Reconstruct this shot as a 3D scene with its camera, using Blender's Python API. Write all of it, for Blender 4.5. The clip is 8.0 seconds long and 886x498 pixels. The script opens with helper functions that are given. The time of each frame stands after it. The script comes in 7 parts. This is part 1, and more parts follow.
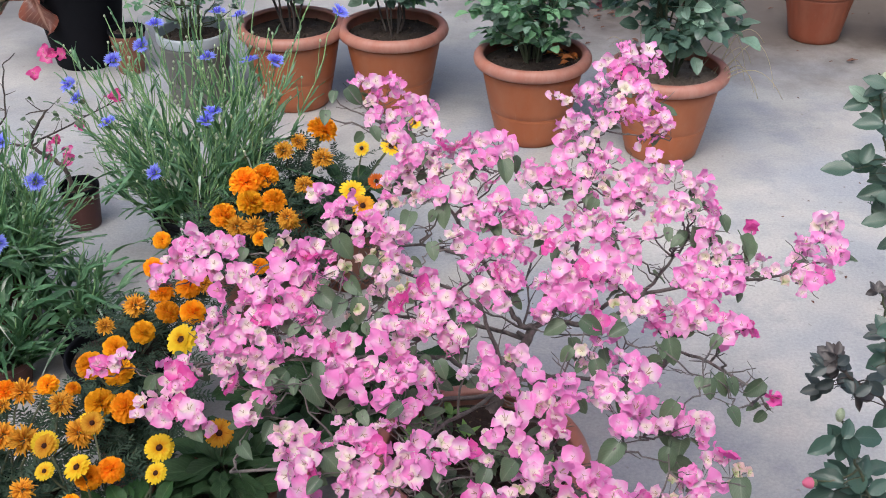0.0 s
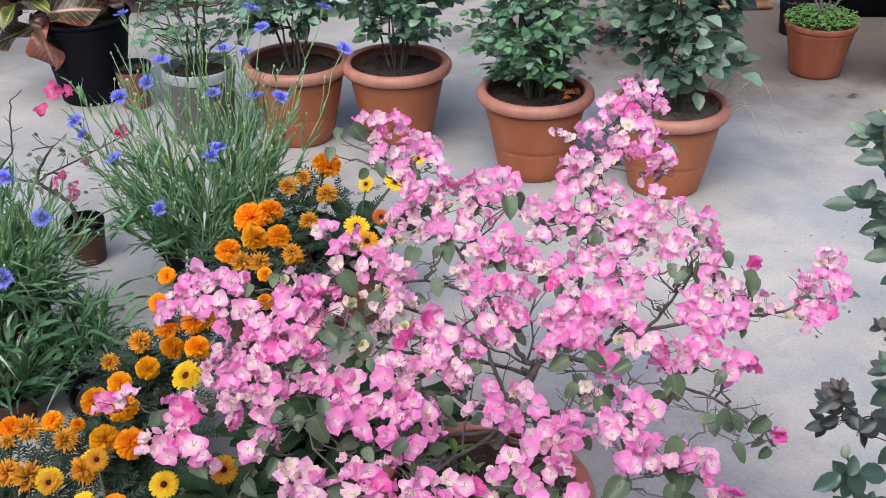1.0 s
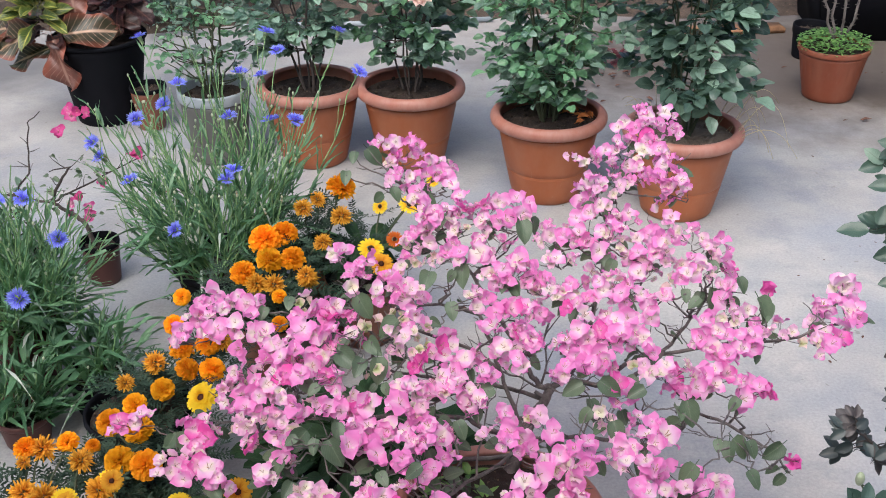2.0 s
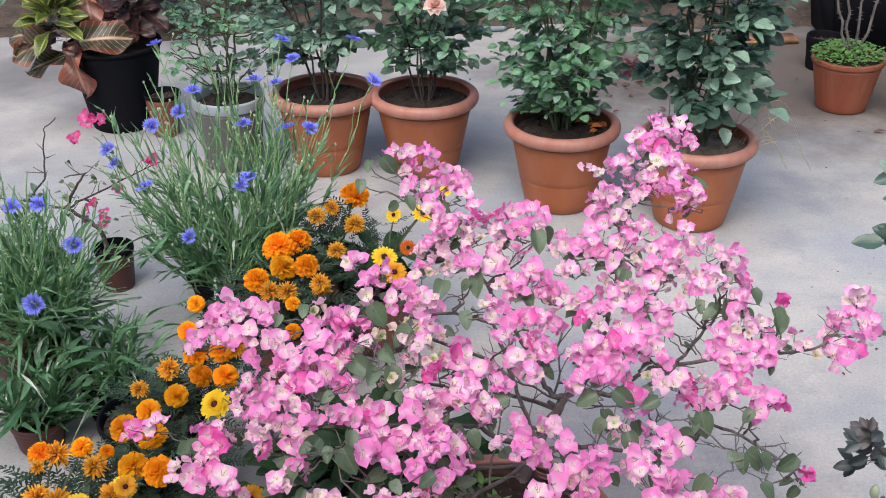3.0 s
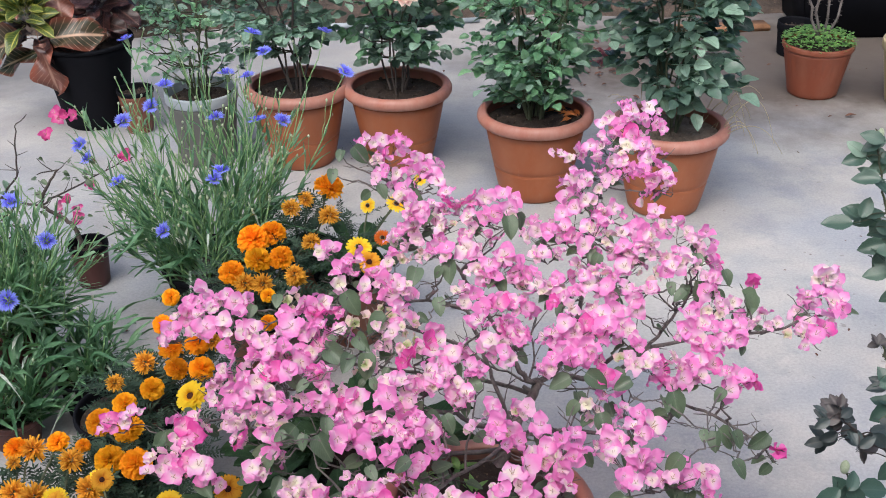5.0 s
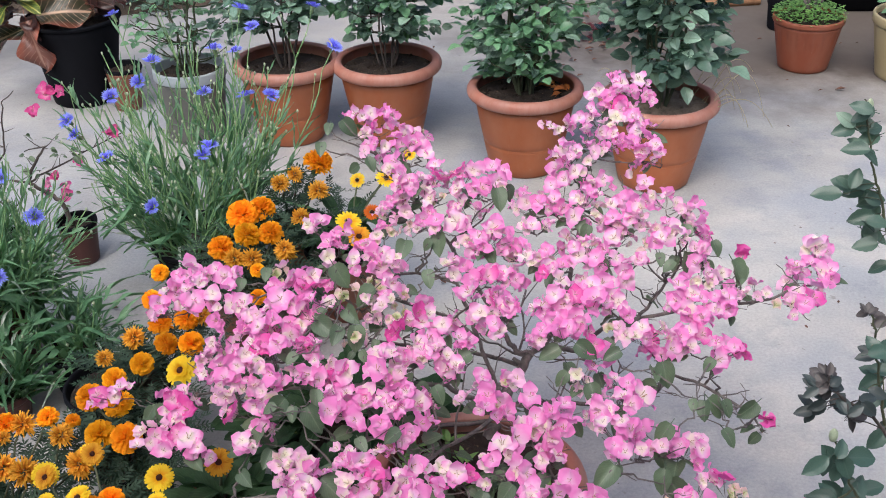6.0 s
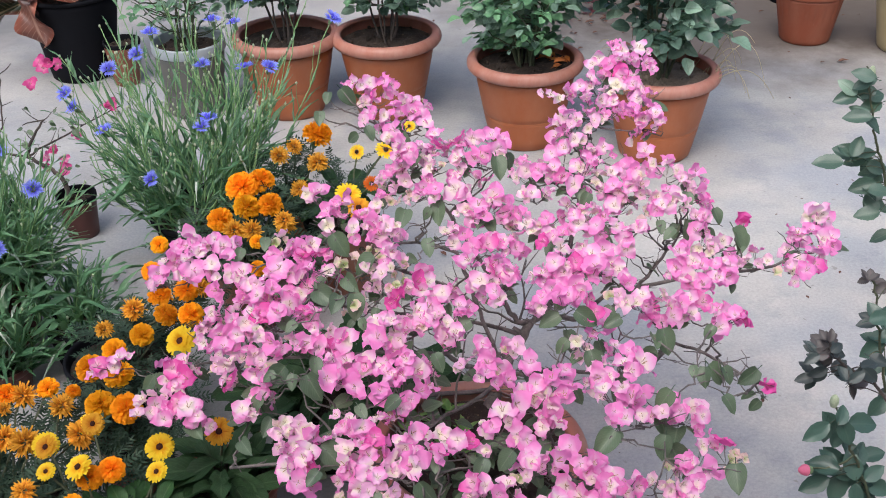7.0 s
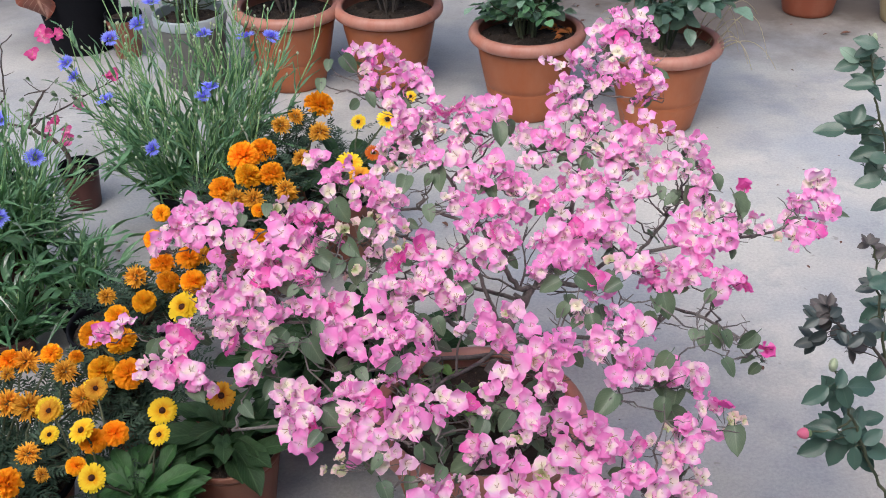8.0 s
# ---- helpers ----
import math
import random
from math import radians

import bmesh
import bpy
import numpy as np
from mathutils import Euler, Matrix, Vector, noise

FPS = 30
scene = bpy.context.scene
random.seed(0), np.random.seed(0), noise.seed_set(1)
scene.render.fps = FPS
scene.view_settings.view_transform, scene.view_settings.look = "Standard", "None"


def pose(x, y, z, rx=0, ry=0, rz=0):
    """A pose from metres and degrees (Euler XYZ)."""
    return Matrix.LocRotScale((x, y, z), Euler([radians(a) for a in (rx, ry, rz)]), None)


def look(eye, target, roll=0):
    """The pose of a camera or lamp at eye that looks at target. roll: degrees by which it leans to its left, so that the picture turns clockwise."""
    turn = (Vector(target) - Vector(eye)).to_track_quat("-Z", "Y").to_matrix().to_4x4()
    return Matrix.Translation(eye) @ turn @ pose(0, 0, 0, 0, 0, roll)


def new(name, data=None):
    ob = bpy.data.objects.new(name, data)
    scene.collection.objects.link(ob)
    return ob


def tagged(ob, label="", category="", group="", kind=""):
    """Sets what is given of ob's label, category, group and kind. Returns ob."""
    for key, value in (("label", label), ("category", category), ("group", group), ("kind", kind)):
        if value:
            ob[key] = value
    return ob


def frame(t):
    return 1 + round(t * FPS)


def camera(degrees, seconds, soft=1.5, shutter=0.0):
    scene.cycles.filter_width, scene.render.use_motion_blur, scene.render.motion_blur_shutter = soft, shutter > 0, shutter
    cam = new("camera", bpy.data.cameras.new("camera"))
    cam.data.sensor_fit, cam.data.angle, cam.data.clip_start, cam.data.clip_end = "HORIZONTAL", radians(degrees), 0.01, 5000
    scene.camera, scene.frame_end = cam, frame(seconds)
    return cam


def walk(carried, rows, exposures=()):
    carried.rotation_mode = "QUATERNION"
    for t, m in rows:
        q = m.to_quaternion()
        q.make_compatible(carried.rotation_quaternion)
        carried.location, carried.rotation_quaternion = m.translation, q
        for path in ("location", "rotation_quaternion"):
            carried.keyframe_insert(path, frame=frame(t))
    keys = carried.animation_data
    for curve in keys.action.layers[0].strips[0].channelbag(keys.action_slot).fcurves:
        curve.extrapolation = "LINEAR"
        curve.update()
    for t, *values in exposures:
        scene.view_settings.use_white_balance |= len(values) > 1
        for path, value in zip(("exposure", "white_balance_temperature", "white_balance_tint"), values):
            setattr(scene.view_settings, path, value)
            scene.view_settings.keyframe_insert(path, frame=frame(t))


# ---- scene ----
cam = camera(43.2, 8.0, 1.0)

PATH = [
    (0, (0.136, 0.216, 1.523), (0.065, 1.927, 0.49), -0.6),
    (0.5, (0.135, 0.213, 1.528), (0.063, 1.937, 0.517), -0.7),
    (1, (0.133, 0.212, 1.533), (0.057, 1.952, 0.55), -0.7),
    (1.5, (0.129, 0.21, 1.54), (0.043, 1.96, 0.576), -0.7),
    (3, (0.118, 0.205, 1.548), (0.005, 1.967, 0.608), -0.5),
    (3.5, (0.114, 0.203, 1.548), (-0.01, 1.966, 0.613), -0.5),
    (4, (0.119, 0.197, 1.543), (-0.003, 1.961, 0.608), -0.8),
    (4.5, (0.128, 0.194, 1.542), (0.03, 1.958, 0.604), -1.0),
    (6, (0.139, 0.189, 1.526), (0.074, 1.931, 0.546), -1.2),
    (6.5, (0.142, 0.189, 1.516), (0.074, 1.923, 0.52), -1.5),
    (7, (0.142, 0.186, 1.506), (0.074, 1.91, 0.494), -1.5),
    (7.5, (0.144, 0.181, 1.497), (0.074, 1.896, 0.47), -1.6),
    (8, (0.145, 0.169, 1.488), (0.072, 1.874, 0.445), -1.6),
]
walk(cam, [(t, look(eye, target, roll)) for t, eye, target, roll in PATH], exposures=((0.0, 0.08, 6100, 10), (8.0, 0.08, 6100, 10)))

# ---------------------------------------------------------------- light
SUN_ELEVATION, SUN_AZIMUTH = 57.0, 250.0   # azimuth: degrees anticlockwise from +x towards which the light comes from
world = bpy.data.worlds.new("sky")
scene.world = world
world.use_nodes = True
wn = world.node_tree
sky = wn.nodes.new("ShaderNodeTexSky")
sky.sky_type = 'NISHITA'
sky.sun_disc = False
sky.sun_elevation = radians(SUN_ELEVATION)
sky.sun_rotation = radians(90.0 - SUN_AZIMUTH)
sky.air_density, sky.dust_density, sky.ozone_density = 0.75, 6.5, 0.6
wn.nodes["Background"].inputs["Strength"].default_value = 0.175
wn.links.new(sky.outputs["Color"], wn.nodes["Background"].inputs["Color"])
sun_data = bpy.data.lights.new("sun", 'SUN')
sun_data.energy, sun_data.angle, sun_data.color = 1.95, radians(65.0), (1.0, 0.98, 0.95)
sun = new("sun", sun_data)
az, el = radians(SUN_AZIMUTH), radians(SUN_ELEVATION)
sun.matrix_basis = look((6 * math.cos(az) * math.cos(el), 6 * math.sin(az) * math.cos(el), 6 * math.sin(el)), (0, 0, 0))

# ---------------------------------------------------------------- materials


class Mat:
    """A small builder for node materials."""

    def __init__(self, name, rough=0.6, metal=0.0):
        self.m = bpy.data.materials.new(name)
        self.m.use_nodes = True
        self.t = self.m.node_tree
        self.b = self.t.nodes["Principled BSDF"]
        self.b.inputs["Roughness"].default_value = rough
        self.b.inputs["Metallic"].default_value = metal
        self.co = self.t.nodes.new("ShaderNodeTexCoord")
        self.geo = self.t.nodes.new("ShaderNodeNewGeometry")
        self.info = self.t.nodes.new("ShaderNodeObjectInfo")

    def link(self, a, b):
        self.t.links.new(a, b)

    def noise(self, scale, detail=4.0, rough=0.55, where="Object", stretch=None):
        n = self.t.nodes.new("ShaderNodeTexNoise")
        n.inputs["Scale"].default_value, n.inputs["Detail"].default_value, n.inputs["Roughness"].default_value = scale, detail, rough
        src = self.geo.outputs["Position"] if where == "World" else self.co.outputs[where]
        if stretch:
            mp = self.t.nodes.new("ShaderNodeMapping")
            mp.inputs["Scale"].default_value = stretch
            self.link(src, mp.inputs["Vector"])
            src = mp.outputs["Vector"]
        self.link(src, n.inputs["Vector"])
        return n.outputs["Fac"]

    def ramp(self, fac, *stops):
        r = self.t.nodes.new("ShaderNodeValToRGB")
        e = r.color_ramp.elements
        while len(e) < len(stops):
            e.new(0.5)
        for k, (p, c) in zip(e, stops):
            k.position = p
            k.color = (*c, 1.0) if isinstance(c, tuple) else (c, c, c, 1.0)
        self.link(fac, r.inputs["Fac"])
        return r.outputs["Color"]

    def mix(self, fac, a, b, how='MIX'):
        n = self.t.nodes.new("ShaderNodeMix")
        n.data_type, n.blend_type = 'RGBA', how
        for socket, v in ((n.inputs["Factor"], fac), (n.inputs[6], a), (n.inputs[7], b)):
            if isinstance(v, (int, float)):
                socket.default_value = v
            elif isinstance(v, tuple):
                socket.default_value = (*v, 1.0)
            else:
                self.link(v, socket)
        return n.outputs[2]

    def math(self, op, a, b=0.0, clamp=False):
        n = self.t.nodes.new("ShaderNodeMath")
        n.operation, n.use_clamp = op, clamp
        for socket, v in ((n.inputs[0], a), (n.inputs[1], b)):
            if isinstance(v, (int, float)):
                socket.default_value = v
            else:
                self.link(v, socket)
        return n.outputs[0]

    def uv(self):
        s = self.t.nodes.new("ShaderNodeSeparateXYZ")
        self.link(self.co.outputs["UV"], s.inputs[0])
        return s.outputs[0], s.outputs[1]

    def bump(self, height, strength=0.3, distance=0.01):
        n = self.t.nodes.new("ShaderNodeBump")
        n.inputs["Strength"].default_value, n.inputs["Distance"].default_value = strength, distance
        self.link(height, n.inputs["Height"])
        self.link(n.outputs["Normal"], self.b.inputs["Normal"])
        return n

    def colour(self, c):
        if isinstance(c, tuple):
            self.b.inputs["Base Color"].default_value = (*c, 1.0)
        else:
            self.link(c, self.b.inputs["Base Color"])
        return self

    def thin(self, c, amount):
        """Lets light through a thin leaf or petal."""
        tr = self.t.nodes.new("ShaderNodeBsdfTranslucent")
        mx = self.t.nodes.new("ShaderNodeMixShader")
        mx.inputs[0].default_value = amount
        if isinstance(c, tuple):
            tr.inputs["Color"].default_value = (*c, 1.0)
        else:
            self.link(c, tr.inputs["Color"])
        self.link(self.b.outputs[0], mx.inputs[1])
        self.link(tr.outputs[0], mx.inputs[2])
        self.link(mx.outputs[0], self.t.nodes["Material Output"].inputs["Surface"])
        return self


def concrete():
    k = Mat("worn_concrete", 0.75)
    big = k.ramp(k.noise(1.5, 5, 0.6, "World"), (0.34, (0.300, 0.305, 0.310)), (0.66, (0.455, 0.440, 0.412)))
    mid = k.ramp(k.noise(4.5, 6, 0.65, "World"), (0.35, 0.86), (0.65, 1.05))
    c = k.mix(1.0, big, mid, 'MULTIPLY')
    sep = k.t.nodes.new("ShaderNodeSeparateXYZ")
    k.link(k.geo.outputs["Position"], sep.inputs[0])
    # paler pool round (1.05, 2.45): stronger light painted into the concrete colour
    px = k.math('SUBTRACT', sep.outputs[0], 1.05)
    py = k.math('MULTIPLY', k.math('SUBTRACT', sep.outputs[1], 2.45), 0.9)
    path = k.math('SQRT', k.math('ADD', k.math('MULTIPLY', px, px), k.math('MULTIPLY', py, py)))
    path = k.math('ADD', path, k.math('MULTIPLY', k.math('SUBTRACT', k.noise(2.6, 5, 0.65, "World"), 0.5), 0.8))
    c = k.mix(k.ramp(path, (0.2, 0.70), (0.95, 0.0)), c, (0.55, 0.537, 0.51))
    stain = k.ramp(k.noise(2.3, 3, 0.5, "World", (1.0, 1.0, 1.0)), (0.48, 0.0), (0.62, 1.0))
    c = k.mix(k.math('MULTIPLY', stain, 0.62), c, (0.270, 0.300, 0.350))
    blot = k.ramp(k.noise(7.5, 5, 0.7, "World"), (0.52, 0.0), (0.66, 1.0))
    c = k.mix(k.math('MULTIPLY', blot, 0.42), c, (0.23, 0.25, 0.285))
    # darker bluish blots at fixed spots: x, y and radius
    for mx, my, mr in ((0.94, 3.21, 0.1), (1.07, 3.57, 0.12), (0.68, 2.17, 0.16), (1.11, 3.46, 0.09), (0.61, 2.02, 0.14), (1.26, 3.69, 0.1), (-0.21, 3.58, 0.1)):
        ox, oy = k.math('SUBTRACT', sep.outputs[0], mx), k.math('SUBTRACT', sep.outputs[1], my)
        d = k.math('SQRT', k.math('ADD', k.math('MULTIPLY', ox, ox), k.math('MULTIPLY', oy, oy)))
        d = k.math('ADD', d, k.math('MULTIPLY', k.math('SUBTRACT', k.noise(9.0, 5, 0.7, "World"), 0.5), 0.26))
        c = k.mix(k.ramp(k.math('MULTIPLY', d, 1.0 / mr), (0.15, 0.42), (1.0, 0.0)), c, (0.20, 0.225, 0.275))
    fine = k.ramp(k.noise(130, 4, 0.75, "World"), (0.3, 0.82), (0.7, 1.12))
    c = k.mix(1.0, c, fine, 'MULTIPLY')
    speck = k.ramp(k.noise(38, 2, 0.5, "World"), (0.70, 0.0), (0.76, 1.0))
    c = k.mix(k.math('MULTIPLY', speck, 0.5), c, (0.16, 0.14, 0.12))
    # brown dust behind the fluted pot, deepened by painted overhang shade
    dx = k.math('MULTIPLY', k.math('SUBTRACT', sep.outputs[0], 1.3), 0.7)
    dy = k.math('SUBTRACT', sep.outputs[1], 4.75)
    far = k.math('SQRT', k.math('ADD', k.math('MULTIPLY', dx, dx), k.math('MULTIPLY', dy, dy)))
    far = k.math('ADD', far, k.math('MULTIPLY', k.math('SUBTRACT', k.noise(3.5, 5, 0.65, "World"), 0.5), 0.9))
    # darker with y: dust towards the bed plus shade put into the colour
    dust_shade = k.math('ADD', sep.outputs[1], k.math('MULTIPLY', k.math('SUBTRACT', k.noise(1.6, 5, 0.7, "World"), 0.5), 1.6))
    c = k.mix(k.ramp(k.math('MULTIPLY', dust_shade, 0.2), (0.68, 0.0), (1.0, 0.55)), c, (0.27, 0.25, 0.235))
    # shadow left of the croton, painted as a ragged dark patch
    sx = k.math('ADD', sep.outputs[0], 1.90)
    sy = k.math('MULTIPLY', k.math('SUBTRACT', sep.outputs[1], 4.60), 0.9)
    croton_shadow = k.math('SQRT', k.math('ADD', k.math('MULTIPLY', sx, sx), k.math('MULTIPLY', sy, sy)))
    croton_shadow = k.math('ADD', croton_shadow, k.math('MULTIPLY', k.math('SUBTRACT', k.noise(7.0, 5, 0.7, "World"), 0.5), 0.35))
    c = k.mix(k.ramp(croton_shadow, (0.12, 0.85), (0.42, 0.0)), c, (0.130, 0.128, 0.130))
    c = k.mix(k.ramp(far, (0.50, 0.97), (1.75, 0.0)), c, (0.092, 0.074, 0.061))
    k.colour(c)
    k.link(k.ramp(k.noise(3.1, 4, 0.6, "World"), (0.3, 0.55), (0.7, 0.85)), k.b.inputs["Roughness"])
    k.bump(k.math('ADD', k.noise(6, 5, 0.6, "World"), k.math('MULTIPLY', k.noise(120, 3, 0.6, "World"), 0.25)), 0.25, 0.006)
    return k.m


def earth(name, dark, light, scale=1.0, rough=0.95):
    k = Mat(name, rough)
    c = k.ramp(k.noise(28 * scale, 6, 0.7, "World"), (0.3, dark), (0.72, light))
    bits = k.ramp(k.noise(120 * scale, 2, 0.5, "World"), (0.66, 0.0), (0.72, 1.0))
    c = k.mix(k.math('MULTIPLY', bits, 0.5), c, (0.22, 0.15, 0.09))
    k.colour(c)
    k.bump(k.noise(70 * scale, 5, 0.7, "World"), 0.8, 0.012)
    return k.m


def clay(name, base, dusty, dust=0.35, rough=0.5, gloss=0.5):
    """Moulded terracotta-coloured plastic with dust and scuffs."""
    k = Mat(name, rough)
    c = k.ramp(k.noise(5, 4, 0.6), (0.3, tuple(v * 0.86 for v in base)), (0.7, tuple(min(1, v * 1.12) for v in base)))
    d = k.ramp(k.noise(9, 6, 0.7, "Object", (1, 1, 0.4)), (0.42, 0.0), (0.75, 1.0))
    c = k.mix(k.math('MULTIPLY', d, dust), c, dusty)
    scuff = k.ramp(k.noise(60, 3, 0.7, "Object", (1, 1, 0.25)), (0.66, 0.0), (0.74, 1.0))
    c = k.mix(k.math('MULTIPLY', scuff, 0.22), c, dusty)
    hue = k.ramp(k.info.outputs["Random"], (0.0, 0.9), (1.0, 1.06))
    k.colour(k.mix(1.0, c, hue, 'MULTIPLY'))
    k.b.inputs["Specular IOR Level"].default_value = gloss
    k.bump(k.noise(90, 3, 0.6), 0.12, 0.002)
    return k.m


def leaf_mat(name, dark, light, rough=0.42, vein=(0.10, 0.16, 0.08), thin=0.22, spread=0.35, gloss=0.5):
    k = Mat(name, rough)
    k.b.inputs["Specular IOR Level"].default_value = gloss
    u, v = k.uv()
    rnd = k.info.outputs["Random"]
    isl = k.geo.outputs["Random Per Island"]
    f = k.math('ADD', k.math('MULTIPLY', rnd, 0.5), k.math('MULTIPLY', isl, 0.5))
    c = k.ramp(f, (0.15, dark), (0.85, light))
    mott = k.ramp(k.noise(60, 4, 0.6), (0.3, 1.0 - spread * 0.5), (0.7, 1.0 + spread * 0.5))
    c = k.mix(1.0, c, mott, 'MULTIPLY')
    off = k.math('ABSOLUTE', k.math('SUBTRACT', u, 0.5))
    rib = k.ramp(off, (0.0, 1.0), (0.05, 0.0))
    w = k.t.nodes.new("ShaderNodeTexWave")
    w.wave_type, w.bands_direction = 'BANDS', 'Y'
    w.inputs["Scale"].default_value, w.inputs["Distortion"].default_value = 2.6, 0.6
    cv = k.t.nodes.new("ShaderNodeCombineXYZ")
    k.link(u, cv.inputs[0])
    k.link(k.math('SUBTRACT', v, off), cv.inputs[1])
    k.link(cv.outputs[0], w.inputs["Vector"])
    side = k.ramp(w.outputs["Fac"], (0.86, 0.0), (0.98, 1.0))
    c = k.mix(k.math('MULTIPLY', rib, 0.55), c, vein)
    c = k.mix(k.math('MULTIPLY', side, 0.22), c, vein)
    k.colour(c)
    k.bump(k.math('ADD', side, k.noise(90, 2, 0.5)), 0.15, 0.002)
    return k.thin(k.mix(1.0, c, (1.3, 1.5, 0.8), 'MULTIPLY'), thin).m


def bract_mat(name, pale, mid, deep):
    """Papery bract: pale throat, coloured blade, deeper edge and fine veins; u across, v along."""
    k = Mat(name, 0.55)
    u, v = k.uv()
    rnd = k.info.outputs["Random"]
    ragged = k.math('ADD', v, k.math('MULTIPLY', k.math('SUBTRACT', k.noise(45, 3, 0.6), 0.5), 0.5))
    shift = k.math('ADD', ragged, k.math('MULTIPLY', k.math('SUBTRACT', rnd, 0.40), 0.70))
    c = k.ramp(shift, (0.06, pale), (0.30, mid), (0.76, deep))
    off = k.math('ABSOLUTE', k.math('SUBTRACT', u, 0.5))
    vein = k.ramp(k.math('ABSOLUTE', k.math('SINE', k.math('MULTIPLY', k.math('SUBTRACT', k.math('MULTIPLY', v, 1.2), off), 24.0))), (0.0, 1.0), (0.16, 0.0))
    rib = k.ramp(off, (0.0, 1.0), (0.035, 0.0))
    c = k.mix(k.math('MULTIPLY', k.math('MAXIMUM', vein, rib), 0.20), c, deep)
    k.colour(c)
    k.b.inputs["Specular IOR Level"].default_value = 0.25
    k.bump(k.math('ADD', vein, k.noise(120, 2)), 0.18, 0.002)
    return k.thin(k.mix(0.15, c, deep), 0.46).m


def petal_mat(name, inner, outer, rough=0.6, thin=0.45):
    k = Mat(name, rough)
    u, v = k.uv()
    f = k.math('ADD', v, k.math('MULTIPLY', k.math('SUBTRACT', k.geo.outputs["Random Per Island"], 0.5), 0.5))
    c = k.ramp(f, (0.05, inner), (0.7, outer))
    c = k.mix(1.0, c, k.ramp(k.info.outputs["Random"], (0.0, 0.82), (1.0, 1.1)), 'MULTIPLY')
    k.colour(c)
    k.b.inputs["Specular IOR Level"].default_value = 0.2
    k.bump(k.noise(150, 2), 0.15, 0.001)
    return k.thin(c, thin).m


def bark_mat(name, dark, light, scale=1.0):
    k = Mat(name, 0.85)
    c = k.ramp(k.noise(40 * scale, 5, 0.65, "Object", (1, 1, 0.4)), (0.3, dark), (0.7, light))
    k.colour(k.mix(1.0, c, k.ramp(k.noise(260 * scale, 2), (0.3, 0.85), (0.7, 1.1)), 'MULTIPLY'))
    k.bump(k.noise(120 * scale, 4, 0.7), 0.5, 0.003)
    return k.m


def croton_mat(name, base_a, base_b, line_a, line_b, net, edge):
    k = Mat(name, 0.36)
    u, v = k.uv()
    rnd = k.info.outputs["Random"]
    base = k.ramp(rnd, (0.0, base_a), (1.0, base_b))
    line = k.ramp(rnd, (0.0, line_a), (1.0, line_b))
    off = k.math('ABSOLUTE', k.math('SUBTRACT', u, 0.5))
    s = k.math('ABSOLUTE', k.math('SINE', k.math('MULTIPLY', k.math('SUBTRACT', v, k.math('MULTIPLY', off, 0.55)), 30.0)))
    wob = k.math('ADD', s, k.math('MULTIPLY', k.math('SUBTRACT', k.noise(28, 4, 0.65), 0.5), net))
    vein = k.ramp(wob, (0.06, 1.0), (0.26, 0.0))
    vein = k.math('MULTIPLY', vein, k.ramp(k.noise(30, 3), (0.38, 0.25), (0.6, 1.0)))
    rib = k.ramp(off, (0.02, 1.0), (0.06, 0.0))
    rim = k.ramp(k.math('ADD', off, k.math('MULTIPLY', k.math('SUBTRACT', k.noise(30, 3), 0.5), 0.15)), (0.34, 0.0), (0.50, 0.80))
    c = k.mix(rim, base, edge)
    c = k.mix(k.math('MAXIMUM', vein, rib), c, line)
    c = k.mix(k.ramp(k.noise(16, 5), (0.46, 0.0), (0.66, 0.3)), c, tuple(v * 0.6 + w * 0.25 for v, w in zip(base_b, line_b)))
    k.colour(c)
    k.bump(vein, 0.3, 0.003)
    return k.thin(c, 0.15).m


CONCRETE = concrete()
SOIL = earth("potting_soil", (0.012, 0.008, 0.006), (0.055, 0.036, 0.025))
DRY_SOIL = earth("dry_soil", (0.09, 0.068, 0.05), (0.24, 0.19, 0.145))
BED = earth("garden_bed_soil", (0.03, 0.022, 0.017), (0.12, 0.085, 0.062), 0.5)
CLAY = clay("terracotta_plastic", (0.345, 0.100, 0.034), (0.46, 0.26, 0.17), 0.25)
CLAY_RIM = clay("terracotta_rim", (0.355, 0.138, 0.096), (0.46, 0.31, 0.265), 0.6)
RED_CLAY = clay("red_terracotta", (0.235, 0.060, 0.028), (0.30, 0.15, 0.10), 0.4, 0.6)
BROWN = clay("brown_pot_plastic", (0.17, 0.055, 0.030), (0.28, 0.17, 0.12), 0.35)
BLACK = clay("black_nursery_plastic", (0.0045, 0.005, 0.0075), (0.012, 0.012, 0.014), 0.25, 0.8, 0.12)
GREY = clay("grey_pot_plastic", (0.098, 0.100, 0.092), (0.150, 0.142, 0.125), 0.3)
GREY_RIM = clay("pale_grey_rim", (0.29, 0.335, 0.36), (0.36, 0.37, 0.36), 0.4)
CREAM = clay("weathered_cream_pot", (0.36, 0.30, 0.17), (0.30, 0.26, 0.20), 0.5)
ROSE_A = leaf_mat("rose_leaf_blue_green", (0.085, 0.165, 0.130), (0.310, 0.455, 0.365), 0.27, (0.13, 0.19, 0.12))
ROSE_B = leaf_mat("rose_leaf_fresh_green", (0.052, 0.132, 0.074), (0.195, 0.385, 0.215), 0.30, (0.14, 0.24, 0.08))
ROSE_C = leaf_mat("rose_leaf_dark", (0.046, 0.090, 0.070), (0.195, 0.295, 0.230), 0.30, (0.09, 0.13, 0.09))
ROSE_E = leaf_mat("rose_leaf_teal", (0.026, 0.056, 0.046), (0.090, 0.150, 0.120), 0.22, (0.11, 0.16, 0.12))
